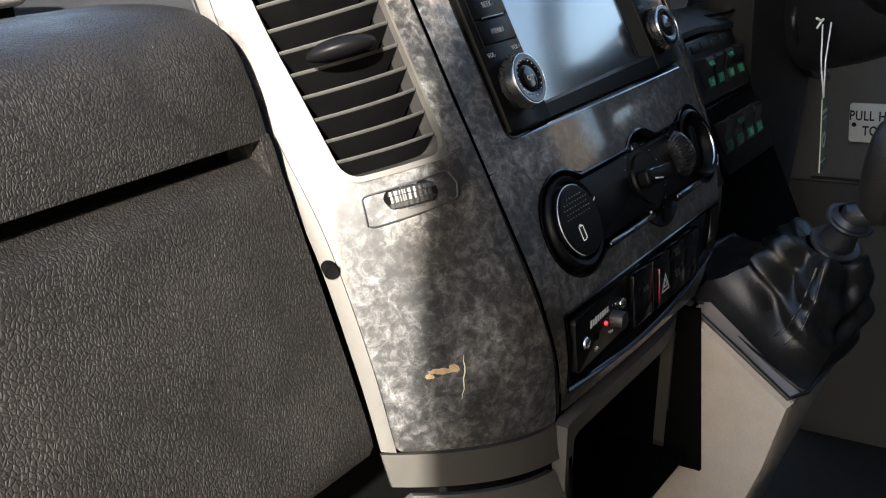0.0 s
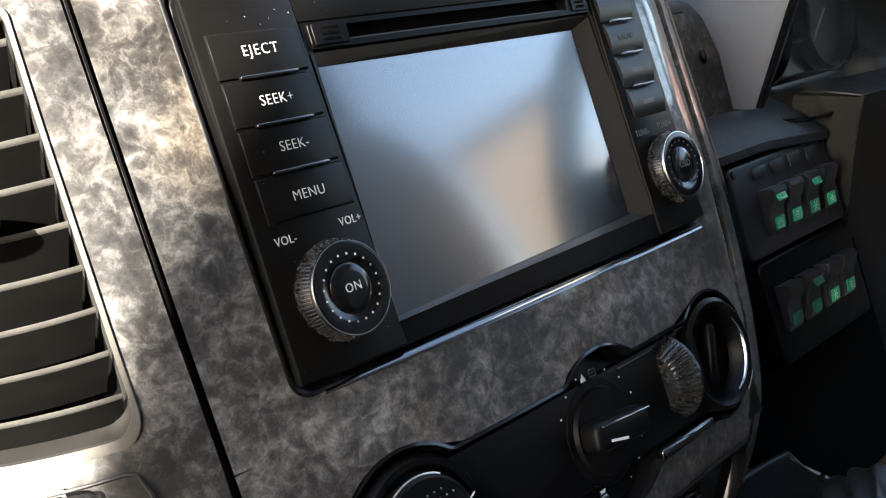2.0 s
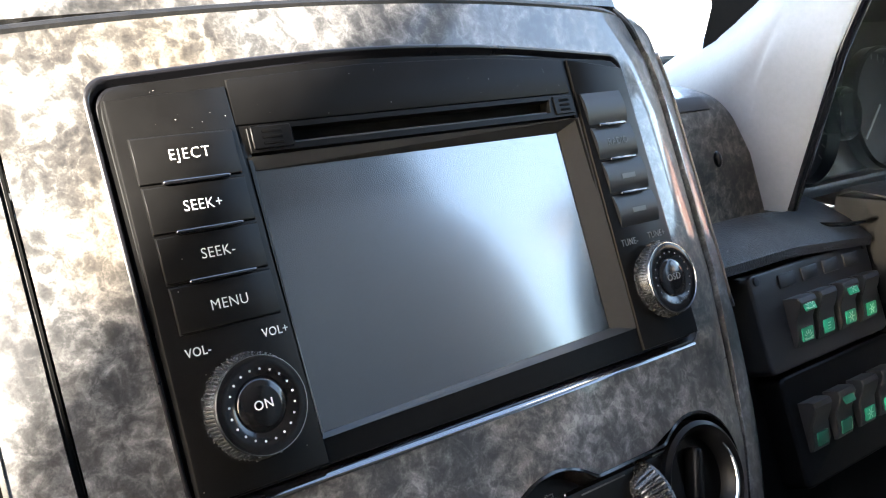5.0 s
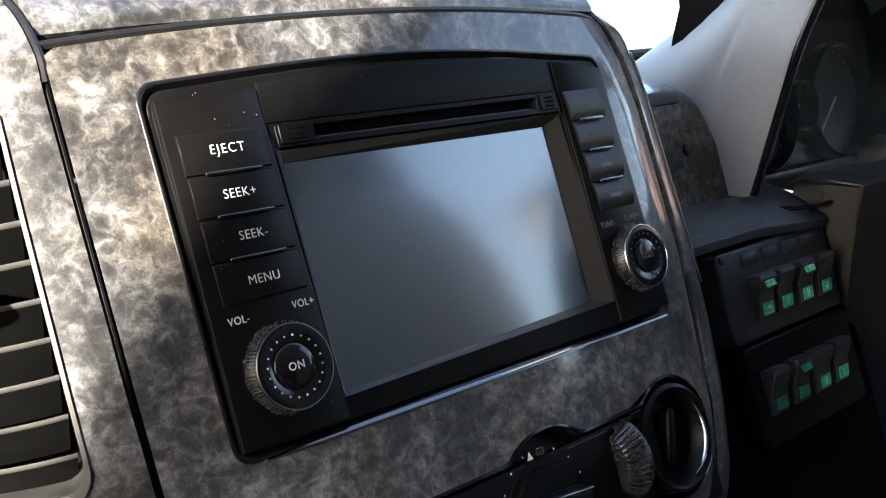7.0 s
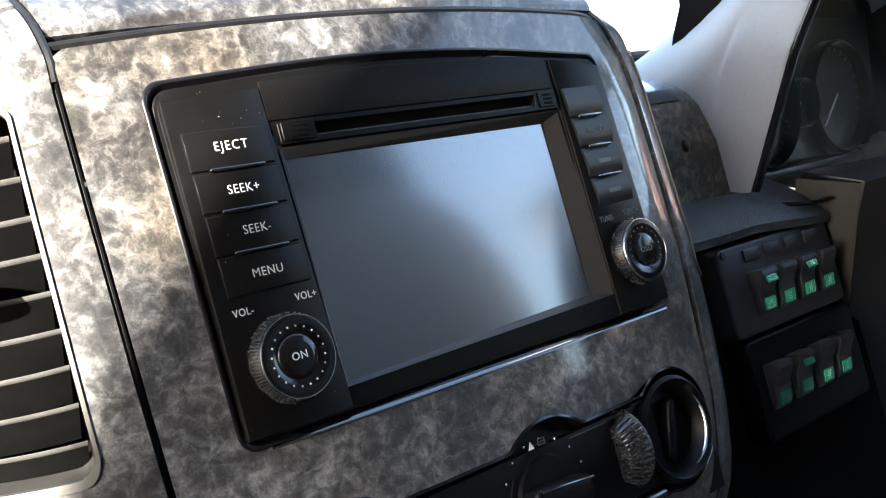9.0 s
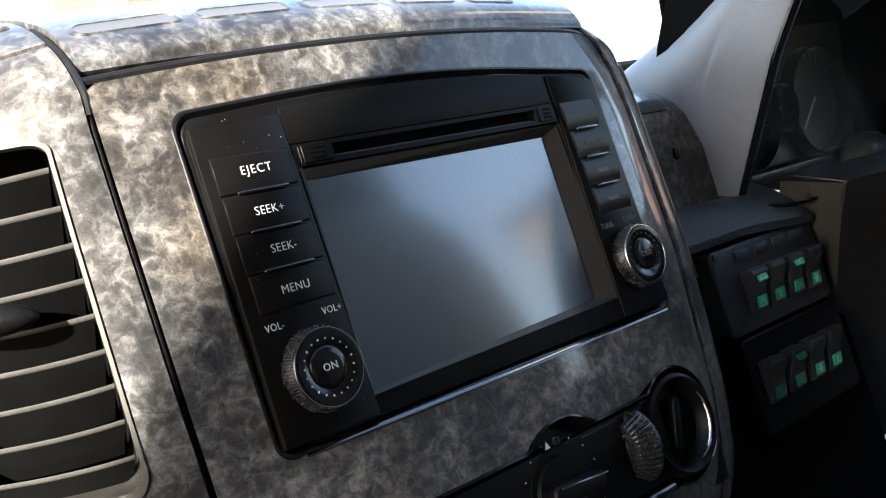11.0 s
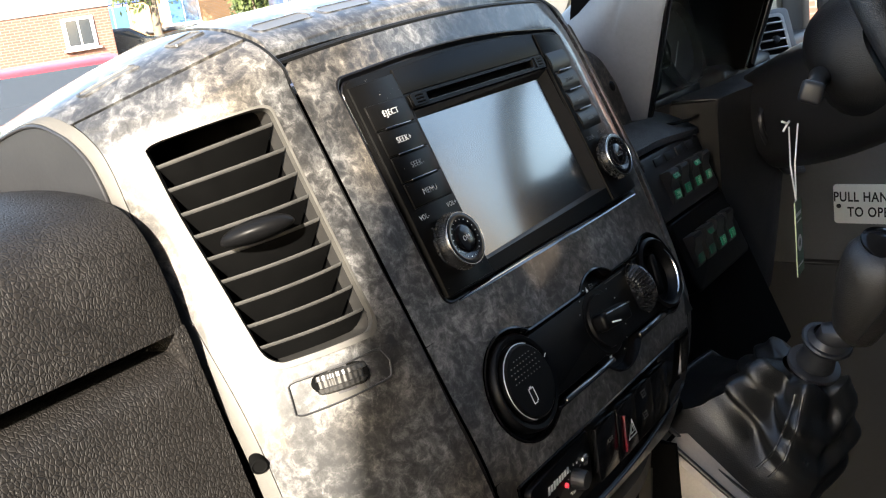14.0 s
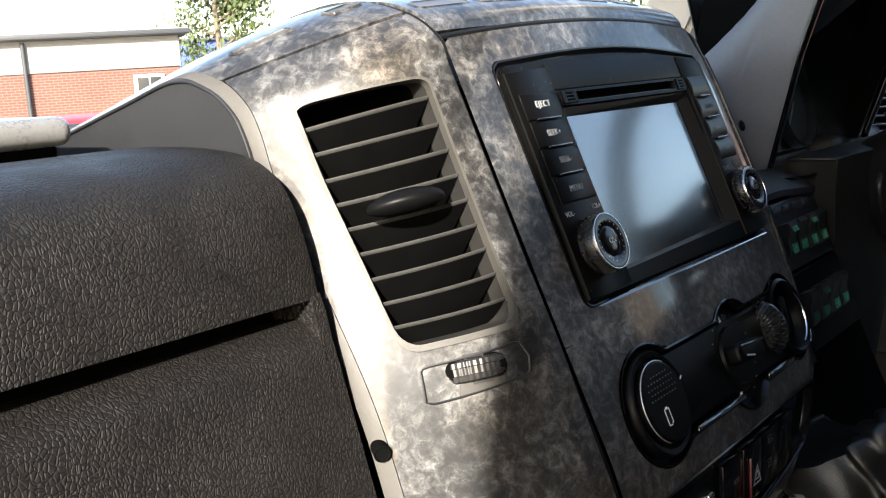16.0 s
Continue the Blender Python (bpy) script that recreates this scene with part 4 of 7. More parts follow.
# ---- the heater controls ----
def heater_panel():
    top = thing("heater_panel", "glossy black heater control panel with three round controls", "heater control")
    def surf(u, v, off=0.0):
        return fascia(u, v, off)
    # sunken tray: rolled wall, then a flat floor
    o, m_, i_ = lobes(0.0006), lobes(-0.0012), lobes(-0.0040)
    bm = bmesh.new()
    n = 260
    c = (0.01, -0.1355)
    loops = [[surf(p.x, p.y, 0.0012) for p in resample(o, n)], [surf(p.x, p.y, 0.0016) for p in resample(lobes(-0.0006), n)], [surf(p.x, p.y, -0.0002) for p in resample(m_, n)], [surf(p.x, p.y, -0.0075) for p in resample(i_, n)]]
    rows = [[bm.verts.new(p) for p in r] for r in loops]
    for a, b in zip(rows, rows[1:]):
        for k in range(n):
            j = (k + 1) % n
            bm.faces.new((a[k], a[j], b[j], b[k]))
    bmesh.ops.recalc_face_normals(bm, faces=bm.faces)
    part("rim", bm, GLOSS, top, "rolled glossy black rim")
    part("tray", box((0.279, 0.080, 0.003), (0.008, -0.1365, -0.0120), 0.001), PANEL_BLACK, top)
    # raised centre band between the lobes
    part("facia_band", prism(rrect(-0.072, -0.1570, 0.100, -0.1145, 0.003), -0.012, -0.0050, 0.0010), PANEL_BLACK, top)
    part("highlight_ledge", box((0.068, 0.0042, 0.0035), (-0.028, -0.1618, -0.0033), 0.0016, 3), POLISHED, top)
    part("highlight_ledge", box((0.044, 0.0042, 0.0035), (0.070, -0.1606, -0.0033), 0.0016, 3), POLISHED, top)
    # left dial: dished ring and a flat dotted disc
    m = Matrix.Translation((-0.0905, -0.1360, -0.006))
    dial = part("air_dial", lathe([(0.0300, -0.004), (0.0300, 0.0030), (0.0285, 0.0050), (0.0260, 0.0046), (0.0240, 0.0010), (0.0232, 0.0010), (0.0228, 0.0068), (0.0215, 0.0080), (0, 0.0084)], 96, m), PANEL_BLACK, top)
    bm = bmesh.new()
    for i in range(9):
        for j in range(5):
            x, y = -0.0150 + i * 0.0034 + (j % 2) * 0.0017, 0.0035 + j * 0.0030
            if x * x + y * y < 0.019 ** 2:
                lathe([(0.00034, 0.0080), (0.00034, 0.00850), (0, 0.00855)], 6, m @ Matrix.Translation((x, y, 0)), bm)
    # silver arc added as the highlight on the disc's edge
    part("edge_glint", tube([m @ Vector((0.0231 * math.cos(radians(a)), 0.0231 * math.sin(radians(a)), 0.0066)) for a in range(60, 250, 6)], 0.00035, 6), SILVER, dial, "thin silver arc drawn as the edge's highlight")
    part("dot_field", bm, GREY_PRINT, dial, "field of tiny grey dots")
    bm = bmesh.new()
    def frame_bits(bits):
        for x, y, w, h in bits:
            box((w, h, 0.0002), (-0.0955 + x, -0.1438 + y, 0.0027), 0, bm=bm)
    frame_bits([(-0.0024, 0, 0.0005, 0.0090), (0.0024, 0.0006, 0.0005, 0.0078), (0, 0.0045, 0.0052, 0.0005), (-0.0007, -0.0045, 0.0038, 0.0005), (0, 0.0052, 0.0022, 0.0009), (0.0017, -0.0036, 0.0019, 0.0005)])
    part("symbol", bm, WHITE, dial, "white clipboard symbol", smooth=False)
    part("pointer_mark", box((0.0032, 0.0006, 0.0002), (-0.0690, -0.1285, 0.0026), turn=Matrix.Rotation(0.5, 3, 'Z')), WHITE, dial)
    # middle rotary knob with a bar grip
    c = (0.0165, -0.1368)
    m = Matrix.Translation((*c, -0.008))
    knob = part("temperature_knob", lathe([(0.0235, 0.0), (0.0235, 0.0022), (0.0222, 0.0034), (0.0190, 0.0036), (0.0182, 0.0056), (0, 0.0060)], 72, m), PANEL_BLACK, top)
    bm = box((0.0360, 0.0125, 0.0120), (c[0] - 0.001, c[1] + 0.0008, 0.0035), 0.0036, 4, turn=Matrix.Rotation(radians(-5), 3, 'Z'))
    part("grip", bm, PANEL_BLACK, knob)
    part("grip_ridge", box((0.0330, 0.0016, 0.0020), (c[0] + 0.001, c[1] + 0.0052, 0.0090), 0.0008, 2, turn=Matrix.Rotation(radians(-5), 3, 'Z')), POLISHED, knob)
    part("pointer_mark", box((0.0110, 0.0011, 0.0003), (c[0] - 0.0070, c[1] - 0.0015, 0.0096), turn=Matrix.Rotation(radians(-14), 3, 'Z')), WHITE, knob, "white pointer line")
    bm = bmesh.new()
    for k in range(11):
        a = radians(150 - k * 22 + (180 if k > 7 else 0) * 0)
        box((0.0008, 0.0008, 0.0002), (c[0] + 0.0262 * math.cos(a), c[1] + 0.0262 * math.sin(a), -0.0045), 0, bm=bm)
    part("scale_dots", bm, WHITE, top, "small white scale dots", smooth=False)
    for x, y, s in ((0.0130, -0.1122, 1), (0.0050, -0.1605, -1)):
        bm = bmesh.new()
        bm.faces.new([bm.verts.new((x - 0.0020, y - 0.0018 * s, -0.0040)), bm.verts.new((x + 0.0020, y - 0.0018 * s, -0.0040)), bm.verts.new((x, y + 0.0020 * s, -0.0040))])
        part("arrow_mark", bm, WHITE, top)
    bm = bmesh.new()
    for x, y, w, h in ((0.0200, -0.1108, 0.0042, 0.0005), (0.0200, -0.1136, 0.0042, 0.0005), (0.0179, -0.1122, 0.0005, 0.003), (0.0221, -0.1122, 0.0005, 0.003), (0.0200, -0.1122, 0.003, 0.0004)):
        box((w, h, 0.0002), (x, y, -0.0042), 0, bm=bm)
    part("symbol", bm, DIM, top, "small air-flow symbol", smooth=False)
    part("facia_line", box((0.027, 0.0006, 0.0002), (0.0515, -0.1165, -0.0048)), DIM, top)
    part("facia_line", box((0.012, 0.0006, 0.0002), (0.0905, -0.1140, -0.0048)), DIM, top)
    # ribbed thumbwheel, axle level
    m = Matrix.Translation((0.0745, -0.1335, -0.0125)) @ Matrix.Rotation(radians(90), 4, 'Y')
    part("thumbwheel", lathe([(0.004, -0.0082), (0.0145, -0.0082), (0.0162, -0.0074), (0.0188, -0.0040), (0.0206, -0.0002), (0.0213, 0.0018), (0.0213, 0.0034), (0.0202, 0.0046), (0.0180, 0.0050), (0.004, 0.0050)], 168, m, wave=lambda i, r, h: -0.0016 if i % 4 >= 2 and 0.0150 < r < 0.0210 and h < 0.001 else 0.0), KNURL, top, "ribbed black thumbwheel")
    # right dial, deep dish; chrome arcs added in place of its glints
    m = Matrix.Translation((0.1115, -0.1340, -0.006))
    dish = part("fan_dial", lathe([(0.0275, -0.006), (0.0275, 0.0040), (0.0255, 0.0056), (0.0235, 0.0040), (0.0205, -0.006), (0, -0.008)], 72, m), PANEL_BLACK, top)
    part("grip", box((0.0065, 0.032, 0.010), (0.1100, -0.1340, -0.008), 0.003, 3, turn=Matrix.Rotation(radians(-20), 3, 'Z')), PANEL_BLACK, dish)
    pts = [m @ Vector((0.0212 * math.cos(radians(a)), 0.0212 * math.sin(radians(a)), 0.0052)) for a in range(-75, 40, 6)]
    part("glint_arc", tube(pts, [0.0004 + 0.0007 * math.sin(math.pi * i / (len(pts) - 1)) for i in range(len(pts))], 8), CHROME, dish, "thin chrome arc drawn as a glint on the dial")
    pts = [m @ Vector((0.0262 * math.cos(radians(a)), 0.0262 * math.sin(radians(a)), 0.0056)) for a in range(-62, -36, 5)]
    part("glint_arc", tube(pts, 0.0005, 6), CHROME, dish, "short chrome arc drawn as a glint on the dial")
    return top


heater_panel()


# ---- the lower switch strip ----
def strip_frame(u, v, off=0.0):
    return fascia(u, v, off)


def switch_strip():
    top = thing("switch_strip", "glossy black switch strip with hazard switch under the heater panel", "switch panel")
    n = 220
    loops = [[strip_frame(p.x, p.y, 0.0014) for p in resample(strip_outline(0.0008), n)], [strip_frame(p.x, p.y, 0.0020) for p in resample(strip_outline(-0.0004), n)],
             [strip_frame(p.x, p.y, 0.0004) for p in resample(strip_outline(-0.0020), n)], [strip_frame(p.x, p.y, -0.0050) for p in resample(strip_outline(-0.0046), n)]]
    bm = bmesh.new()
    rows = [[bm.verts.new(p) for p in r] for r in loops]
    for a, b in zip(rows, rows[1:]):
        for k in range(n):
            j = (k + 1) % n
            bm.faces.new((a[k], a[j], b[j], b[k]))
    bm.faces.new(rows[-1])
    bmesh.ops.recalc_face_normals(bm, faces=bm.faces)
    part("tray", bm, GLOSS, top, "rolled glossy black surround")
    # blank plate strip on the right hand switches
    tilt = math.atan(0.40)
    def on(u, v, d):
        return strip_frame(u, v, d)
    for u, kind in ((-0.0245, "asr"), (0.0060, "hazard"), (0.0345, "a"), (0.0640, "b")):
        c = on(u, -0.2085, -0.0040)
        bm = box((0.0288, 0.038, 0.005), (0, 0, 0), 0.0007, 2)
        bmesh.ops.transform(bm, matrix=Matrix.Translation(c) @ Matrix.Rotation(tilt, 4, 'X'), verts=bm.verts)
        if kind == "hazard":
            sw = part("hazard_switch", bm, GLOSS, top, "black hazard switch with red edge")
            bm = box((0.0026, 0.0270, 0.0022), (0, 0, 0), 0.0008, 2)
            bmesh.ops.transform(bm, matrix=Matrix.Translation(on(u - 0.0068, -0.2115, 0.0002)) @ Matrix.Rotation(tilt, 4, 'X'), verts=bm.verts)
            part("red_edge", bm, RED_GLOSS, sw, "glossy red side of the switch")
            for s, w in ((1.2, 0.0010), (0.60, 0.0007)):
                mm = Matrix.Translation(on(u + 0.0030, -0.2125, 0.0006)) @ Matrix.Rotation(tilt, 4, 'X')
                tri_ = [Vector((-0.0056 * s, -0.0050 * s, 0)), Vector((0.0056 * s, -0.0050 * s, 0)), Vector((0, 0.0066 * s, 0))]
                bm = bmesh.new()
                rows = []
                for k in (1.0, 1.0 - w / 0.0032 / s):
                    cen = sum(tri_, Vector()) / 3
                    rows.append([bm.verts.new(mm @ (cen + (p - cen) * k)) for p in tri_])
                for a in range(3):
                    b = (a + 1) % 3
                    bm.faces.new((rows[0][a], rows[0][b], rows[1][b], rows[1][a]))
                part("triangle_mark", bm, WHITE, sw, "white warning triangle", smooth=False)
        else:
            sw = part("push_switch", bm, GLOSS, top, "black push switch")
            if kind == "asr":
                lettering("print", "ASR", 0.0034, (0, 0, 0), sw, DIM, m=Matrix.Translation(on(u, -0.205, 0.0010)) @ Matrix.Rotation(tilt, 4, 'X'))
            elif kind == "a":
                for y in (-0.1970, -0.2120):
                    bm = bmesh.new()
                    for x, yy, w, h in ((0, 0.0022, 0.0055, 0.0004), (0, -0.0022, 0.0055, 0.0004), (-0.0027, 0, 0.0004, 0.0044), (0.0027, 0, 0.0004, 0.0044), (0, 0, 0.003, 0.0004)):
                        box((w, h, 0.0002), on(u - 0.004 + x, y + yy, 0.0010), 0, bm=bm)
                    part("symbol", bm, DIM, sw, "faint grey symbol", smooth=False)
    return top


def intercom():
    top = thing("intercom_unit", "small black intercom unit with two silver screws and a knob", "intercom")
    def on(u, v, d):
        return strip_frame(u, v, d)
    mm = lambda u, v, d: Matrix.Translation(on(u, v, d)) @ Matrix.Rotation(0.38, 4, 'X') @ Matrix.Rotation(0.06, 4, 'Y')
    bm = prism(rrect(-0.041, -0.0185, 0.041, 0.0185, 0.004), -0.003, 0.0016, 0.0010)
    bmesh.ops.transform(bm, matrix=mm(-0.0825, -0.2065, -0.0030), verts=bm.verts)
    part("plate", bm, PANEL_BLACK, top)
    base = mm(-0.0825, -0.2065, -0.0030)
    bm = bmesh.new()
    for k in range(8):
        box((0.0026, 0.0052 if k in (0, 2) else 0.0042, 0.0002), (-0.0190 + 0.0037 * k, 0.0072, 0.0019), bm=bm, turn=Matrix.Rotation(-0.15, 3, 'Z'))
    part("print_bar", bm, WHITE, top, "pale maker's mark", m=base, smooth=False)
    lettering("print", "Mic.", 0.0026, (-0.012, -0.0125, 0.0018), top, WHITE, m=base)
    lettering("print", "Vol.", 0.0026, (0.012, -0.0105, 0.0018), top, WHITE, m=base)
    for x, y in ((-0.0275, -0.0020), (0.0315, 0.0020)):
        m = base @ Matrix.Translation((x, y, 0.0016))
        s = part("screw", lathe([(0.0041, 0), (0.0041, 0.0006), (0.0034, 0.0016), (0.0014, 0.0020), (0, 0.0020)], 24, m), STEEL, top, "domed silver cross-head screw")
        bm = box((0.0030, 0.0005, 0.0006), (0, 0, 0.0018))
        box((0.0005, 0.0030, 0.0006), (0, 0, 0.0018), bm=bm)
        bmesh.ops.transform(bm, matrix=m @ Matrix.Rotation(0.5, 4, 'Z'), verts=bm.verts)
        part("cross_slot", bm, BLACK, s)
    part("red_lamp", lathe([(0.0016, 0), (0.0016, 0.0010), (0.0010, 0.0020), (0, 0.0023)], 20, base @ Matrix.Translation((0.0030, -0.0010, 0.0014))), RED_LED, top, "small red indicator lamp")
    part("volume_knob", lathe([(0.0068, 0), (0.0062, 0.0075), (0.0055, 0.0090), (0, 0.0092)], 40, base @ Matrix.Translation((0.0155, -0.0030, 0.0014)), wave=lambda i, r, h: -0.0003 if i % 2 and r > 0.006 else 0.0), BLACK, top)
    part("microphone", lathe([(0.0030, 0), (0.0028, 0.0008), (0, 0.0006)], 24, base @ Matrix.Translation((-0.0110, -0.0040, 0.0014))), BLACK_DEEP, top)
    bm = bmesh.new()
    for k in range(9):
        a = radians(220 - k * 32)
        box((0.0016, 0.0004, 0.0002), (0.0155 + 0.0098 * math.cos(a), -0.0030 + 0.0098 * math.sin(a), 0.0018), turn=Matrix.Rotation(a, 3, 'Z'), bm=bm)
    bmesh.ops.transform(bm, matrix=base, verts=bm.verts)
    part("scale_marks", bm, WHITE, top, "white scale marks", smooth=False)
    return top


switch_strip()
intercom()


# ---- the passenger side of the dashboard ----
def loft(profile, x0, x1, nx, bulge=None, close=True, bm=None):
    """A (y, z) profile pulled along x."""
    bm = bm or bmesh.new()
    rows = []
    for i in range(nx + 1):
        x = x0 + (x1 - x0) * i / nx
        rows.append([bm.verts.new((x, p[0] + (bulge(x, p)[0] if bulge else 0), p[1] + (bulge(x, p)[1] if bulge else 0))) for p in profile])
    for a, b in zip(rows, rows[1:]):
        for k in range(len(profile) - 1):
            bm.faces.new((a[k], a[k + 1], b[k + 1], b[k]))
        if close:
            bm.faces.new((a[-1], a[0], b[0], b[-1]))
    if close:
        bm.faces.new(rows[0])
        bm.faces.new(rows[-1])
    bmesh.ops.recalc_face_normals(bm, faces=bm.faces)
    return bm


def smooth_profile(pts, n):
    return [tuple(curve_at(pts, (len(pts) - 1) * i / n)) for i in range(n + 1)]


def glovebox():
    top = thing("glovebox", "charcoal grained vinyl glovebox below a padded dash roll", "glovebox", ID)
    prof = smooth_profile([(0.049, 0.9585), (0.0515, 0.972), (0.057, 0.992), (0.067, 1.012), (0.085, 1.0245), (0.115, 1.0300), (0.16, 1.031), (0.24, 1.026), (0.40, 1.018)], 40)
    prof = [(0.075, 0.9580), (0.053, 0.9572)] + prof + [(0.40, 0.95)]
    def soft(x, p):
        k = max(0.0, (x + 0.265) / 0.0175)
        return (0.002 * k * k, -0.0015 * k * k)
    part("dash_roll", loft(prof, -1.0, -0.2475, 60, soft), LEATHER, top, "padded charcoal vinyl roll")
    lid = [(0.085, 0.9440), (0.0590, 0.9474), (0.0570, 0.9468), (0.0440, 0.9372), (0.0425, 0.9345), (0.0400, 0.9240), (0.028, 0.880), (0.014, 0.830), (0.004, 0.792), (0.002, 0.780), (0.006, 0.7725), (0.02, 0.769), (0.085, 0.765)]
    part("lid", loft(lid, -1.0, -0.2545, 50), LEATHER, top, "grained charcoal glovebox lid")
    # the short web that closes the groove beside the console
    web = [(0.085, 0.9600), (0.0505, 0.9600), (0.0475, 0.9520), (0.0445, 0.9380), (0.0405, 0.925), (0.028, 0.880), (0.014, 0.830), (0.004, 0.792), (0.002, 0.780), (0.006, 0.7725), (0.085, 0.765)]
    part("end_web", loft(web, -0.2540, -0.2470, 4), LEATHER, top)
    # near-black sheet gives the groove its shade by colour
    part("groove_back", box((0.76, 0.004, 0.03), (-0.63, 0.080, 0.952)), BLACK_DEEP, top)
    return top


def hump_cheek():
    """The flat side of the console hump above the dash roll."""
    pts = [tuple(curve_at(OUTER, 3.6 + 6.4 * i / 60)) for i in range(61)]
    bm = bmesh.new()
    for x in (-0.2405, -0.2375):
        ring = [bm.verts.new((x, p[0] + 0.0075, p[1] - 0.0050)) for p in pts] + [bm.verts.new((x, 0.31, 0.96)), bm.verts.new((x, 0.075, 0.96))]
        bm.faces.new(ring)
    bmesh.ops.recalc_face_normals(bm, faces=bm.faces)
    top = thing("hump_cheek", "smooth charcoal side panel of the console hump", "dashboard panel", ID)
    part("panel", bm, worn("dull charcoal side plastic", (0.015, 0.0153, 0.0165), 0.55, 0.12, 40, 0.12, spec=0.3), top, smooth=False)
    part("edge_bead", tube([(-0.2412, p[0] + 0.0062, p[1] - 0.0042) for p in pts], 0.0011, 8), SATIN, top, "thin shiny edge bead")
    return top


def dash_tray():
    top = thing("dash_tray", "glossy grey dash-top tray lid with rounded end on the passenger side", "tray", ID)
    bm = box((0.74, 0.26, 0.016), (-0.645, 0.33, 1.0415), 0.007, 4)
    part("lid", bm, worn("scuffed grey gloss plastic", (0.20, 0.20, 0.20), 0.28, 0.15, 60, coat=0.4), top)
    # near-black block stands in for the shade under the lid
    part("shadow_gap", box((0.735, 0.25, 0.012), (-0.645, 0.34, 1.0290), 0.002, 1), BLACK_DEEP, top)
    return top


def notch():
    top = thing("bolt_hole", "black bolt hole in the cream panel edge", "bolt hole", ID)
    p = Vector((-0.2412, 0.0228, 0.882))
    m = Matrix.Translation(p) @ Matrix.Rotation(radians(98), 4, 'X') @ Matrix.Rotation(radians(-35), 4, 'Y')
    part("rim", lathe([(0.0044, -0.008), (0.0044, 0.0016), (0.0039, 0.0019), (0.0033, 0.0010), (0, 0.0008)], 24, m), BLACK_DEEP, top)
    return top


glovebox()
hump_cheek()
dash_tray()
notch()


# ---- under the console ----
def lower_console():
    top = thing("lower_console", "cream-edged lower console with smoked-burl insert", "console", ID)
    at = _left_at
    part("ledge", sheet(lambda a, s, off: at(a, s, 0.001 + off), 0.0, 5.35, -0.36, -0.02, 20, 6, 0.004), GREY_PLATE, top, "bare warm grey plastic ledge")
    part("frame", holed(lambda a, s, off=0.0: at(a, s, -0.004 + off), [(0.05, -3.0), (5.1, -3.0), (5.1, -0.46), (0.05, -0.46)], rrect(0.35, -2.8, 4.75, -0.66, 0.1), 120, 5, 0.006, 0.001), CREAM, top, "cream moulded frame")
    part("insert", sheet(lambda a, s, off: at(a, s, -0.007 + off), 0.30, 4.8, -2.85, -0.6, 16, 12, 0.003), MARBLE, top)
    return top


def pocket():
    top = thing("storage_pocket", "open black storage pocket under the switch strip", "storage pocket", ID)
    def wall(x, z, off=0.0):
        # bowed front, falling away to the side and below
        return Vector((x, -0.060 + 0.9 * max(0.0, x) ** 2 * 3 + 0.10 * (0.745 - z) - off, z))
    outer = [(-0.134, 0.60), (0.0894, 0.60), (0.0894, 0.735), (0.088, 0.752), (-0.134, 0.752)]
    inner = rrect(-0.124, 0.612, 0.0882, 0.7390, 0.006, 6)
    part("frame", holed(lambda x, z, off=0.0: wall(x, z, off), outer, inner, 160, 6, 0.010, 0.002), worn("dull grey pocket rim plastic", (0.042, 0.039, 0.035), 0.5, 0.1, 90, 0.1), top, "dull grey moulded rim")
    # near-black sheets line the hollow; its shade is in their colour
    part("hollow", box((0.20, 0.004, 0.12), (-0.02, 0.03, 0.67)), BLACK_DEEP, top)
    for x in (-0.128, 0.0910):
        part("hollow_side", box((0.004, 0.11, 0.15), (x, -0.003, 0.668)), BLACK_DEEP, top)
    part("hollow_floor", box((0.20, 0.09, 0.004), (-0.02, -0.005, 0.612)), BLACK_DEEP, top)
    part("bright_edge", tube([wall(0.0890, 0.72 - 0.075 * i / 8, 0.0005) for i in range(9)], 0.0009, 8), SATIN, top)
    return top


def lever_pedestal():
    top = thing("gear_pedestal", "beige moulded gear lever pedestal beside the pocket", "console", ID)
    bm = bmesh.new()
    side = [(0.02, 0.738), (-0.050, 0.732), (-0.075, 0.712), (-0.128, 0.668), (-0.110, 0.610), (-0.070, 0.510), (-0.030, 0.400), (-0.010, 0.15), (0.02, 0.15)]
    rows = []
    for x, k in ((0.093, 0.0), (0.099, 0.004), (0.265, 0.004), (0.272, 0.0)):
        rows.append([bm.verts.new((x, y - (k if y < 0 else 0), z + k)) for y, z in side])
    for a, b in zip(rows, rows[1:]):
        for i in range(len(side)):
            j = (i + 1) % len(side)
            bm.faces.new((a[i], a[j], b[j], b[i]))
    bm.faces.new(rows[0])
    bm.faces.new(rows[-1])
    bmesh.ops.recalc_face_normals(bm, faces=bm.faces)
    part("moulding", bm, BEIGE, top, "smooth beige moulding")
    part("boot_plate", sheet(lambda x, t, off: Vector((x, -0.045 - 0.086 * t, 0.7385 - 0.0665 * t + off)), 0.098, 0.264, 0, 1, 4, 4, 0.004), BLACK_DEEP, top, "black plate under the boot")
    part("boot_frame", tube([Vector((x, y, z)) for x, y, z in ((0.097, -0.02, 0.743), (0.097, -0.052, 0.738), (0.097, -0.078, 0.717), (0.098, -0.128, 0.675), (0.12, -0.136, 0.672), (0.24, -0.136, 0.672), (0.266, -0.128, 0.675), (0.266, -0.06, 0.735))], 0.0022, 10), BOOT, top, "black boot frame")
    return top


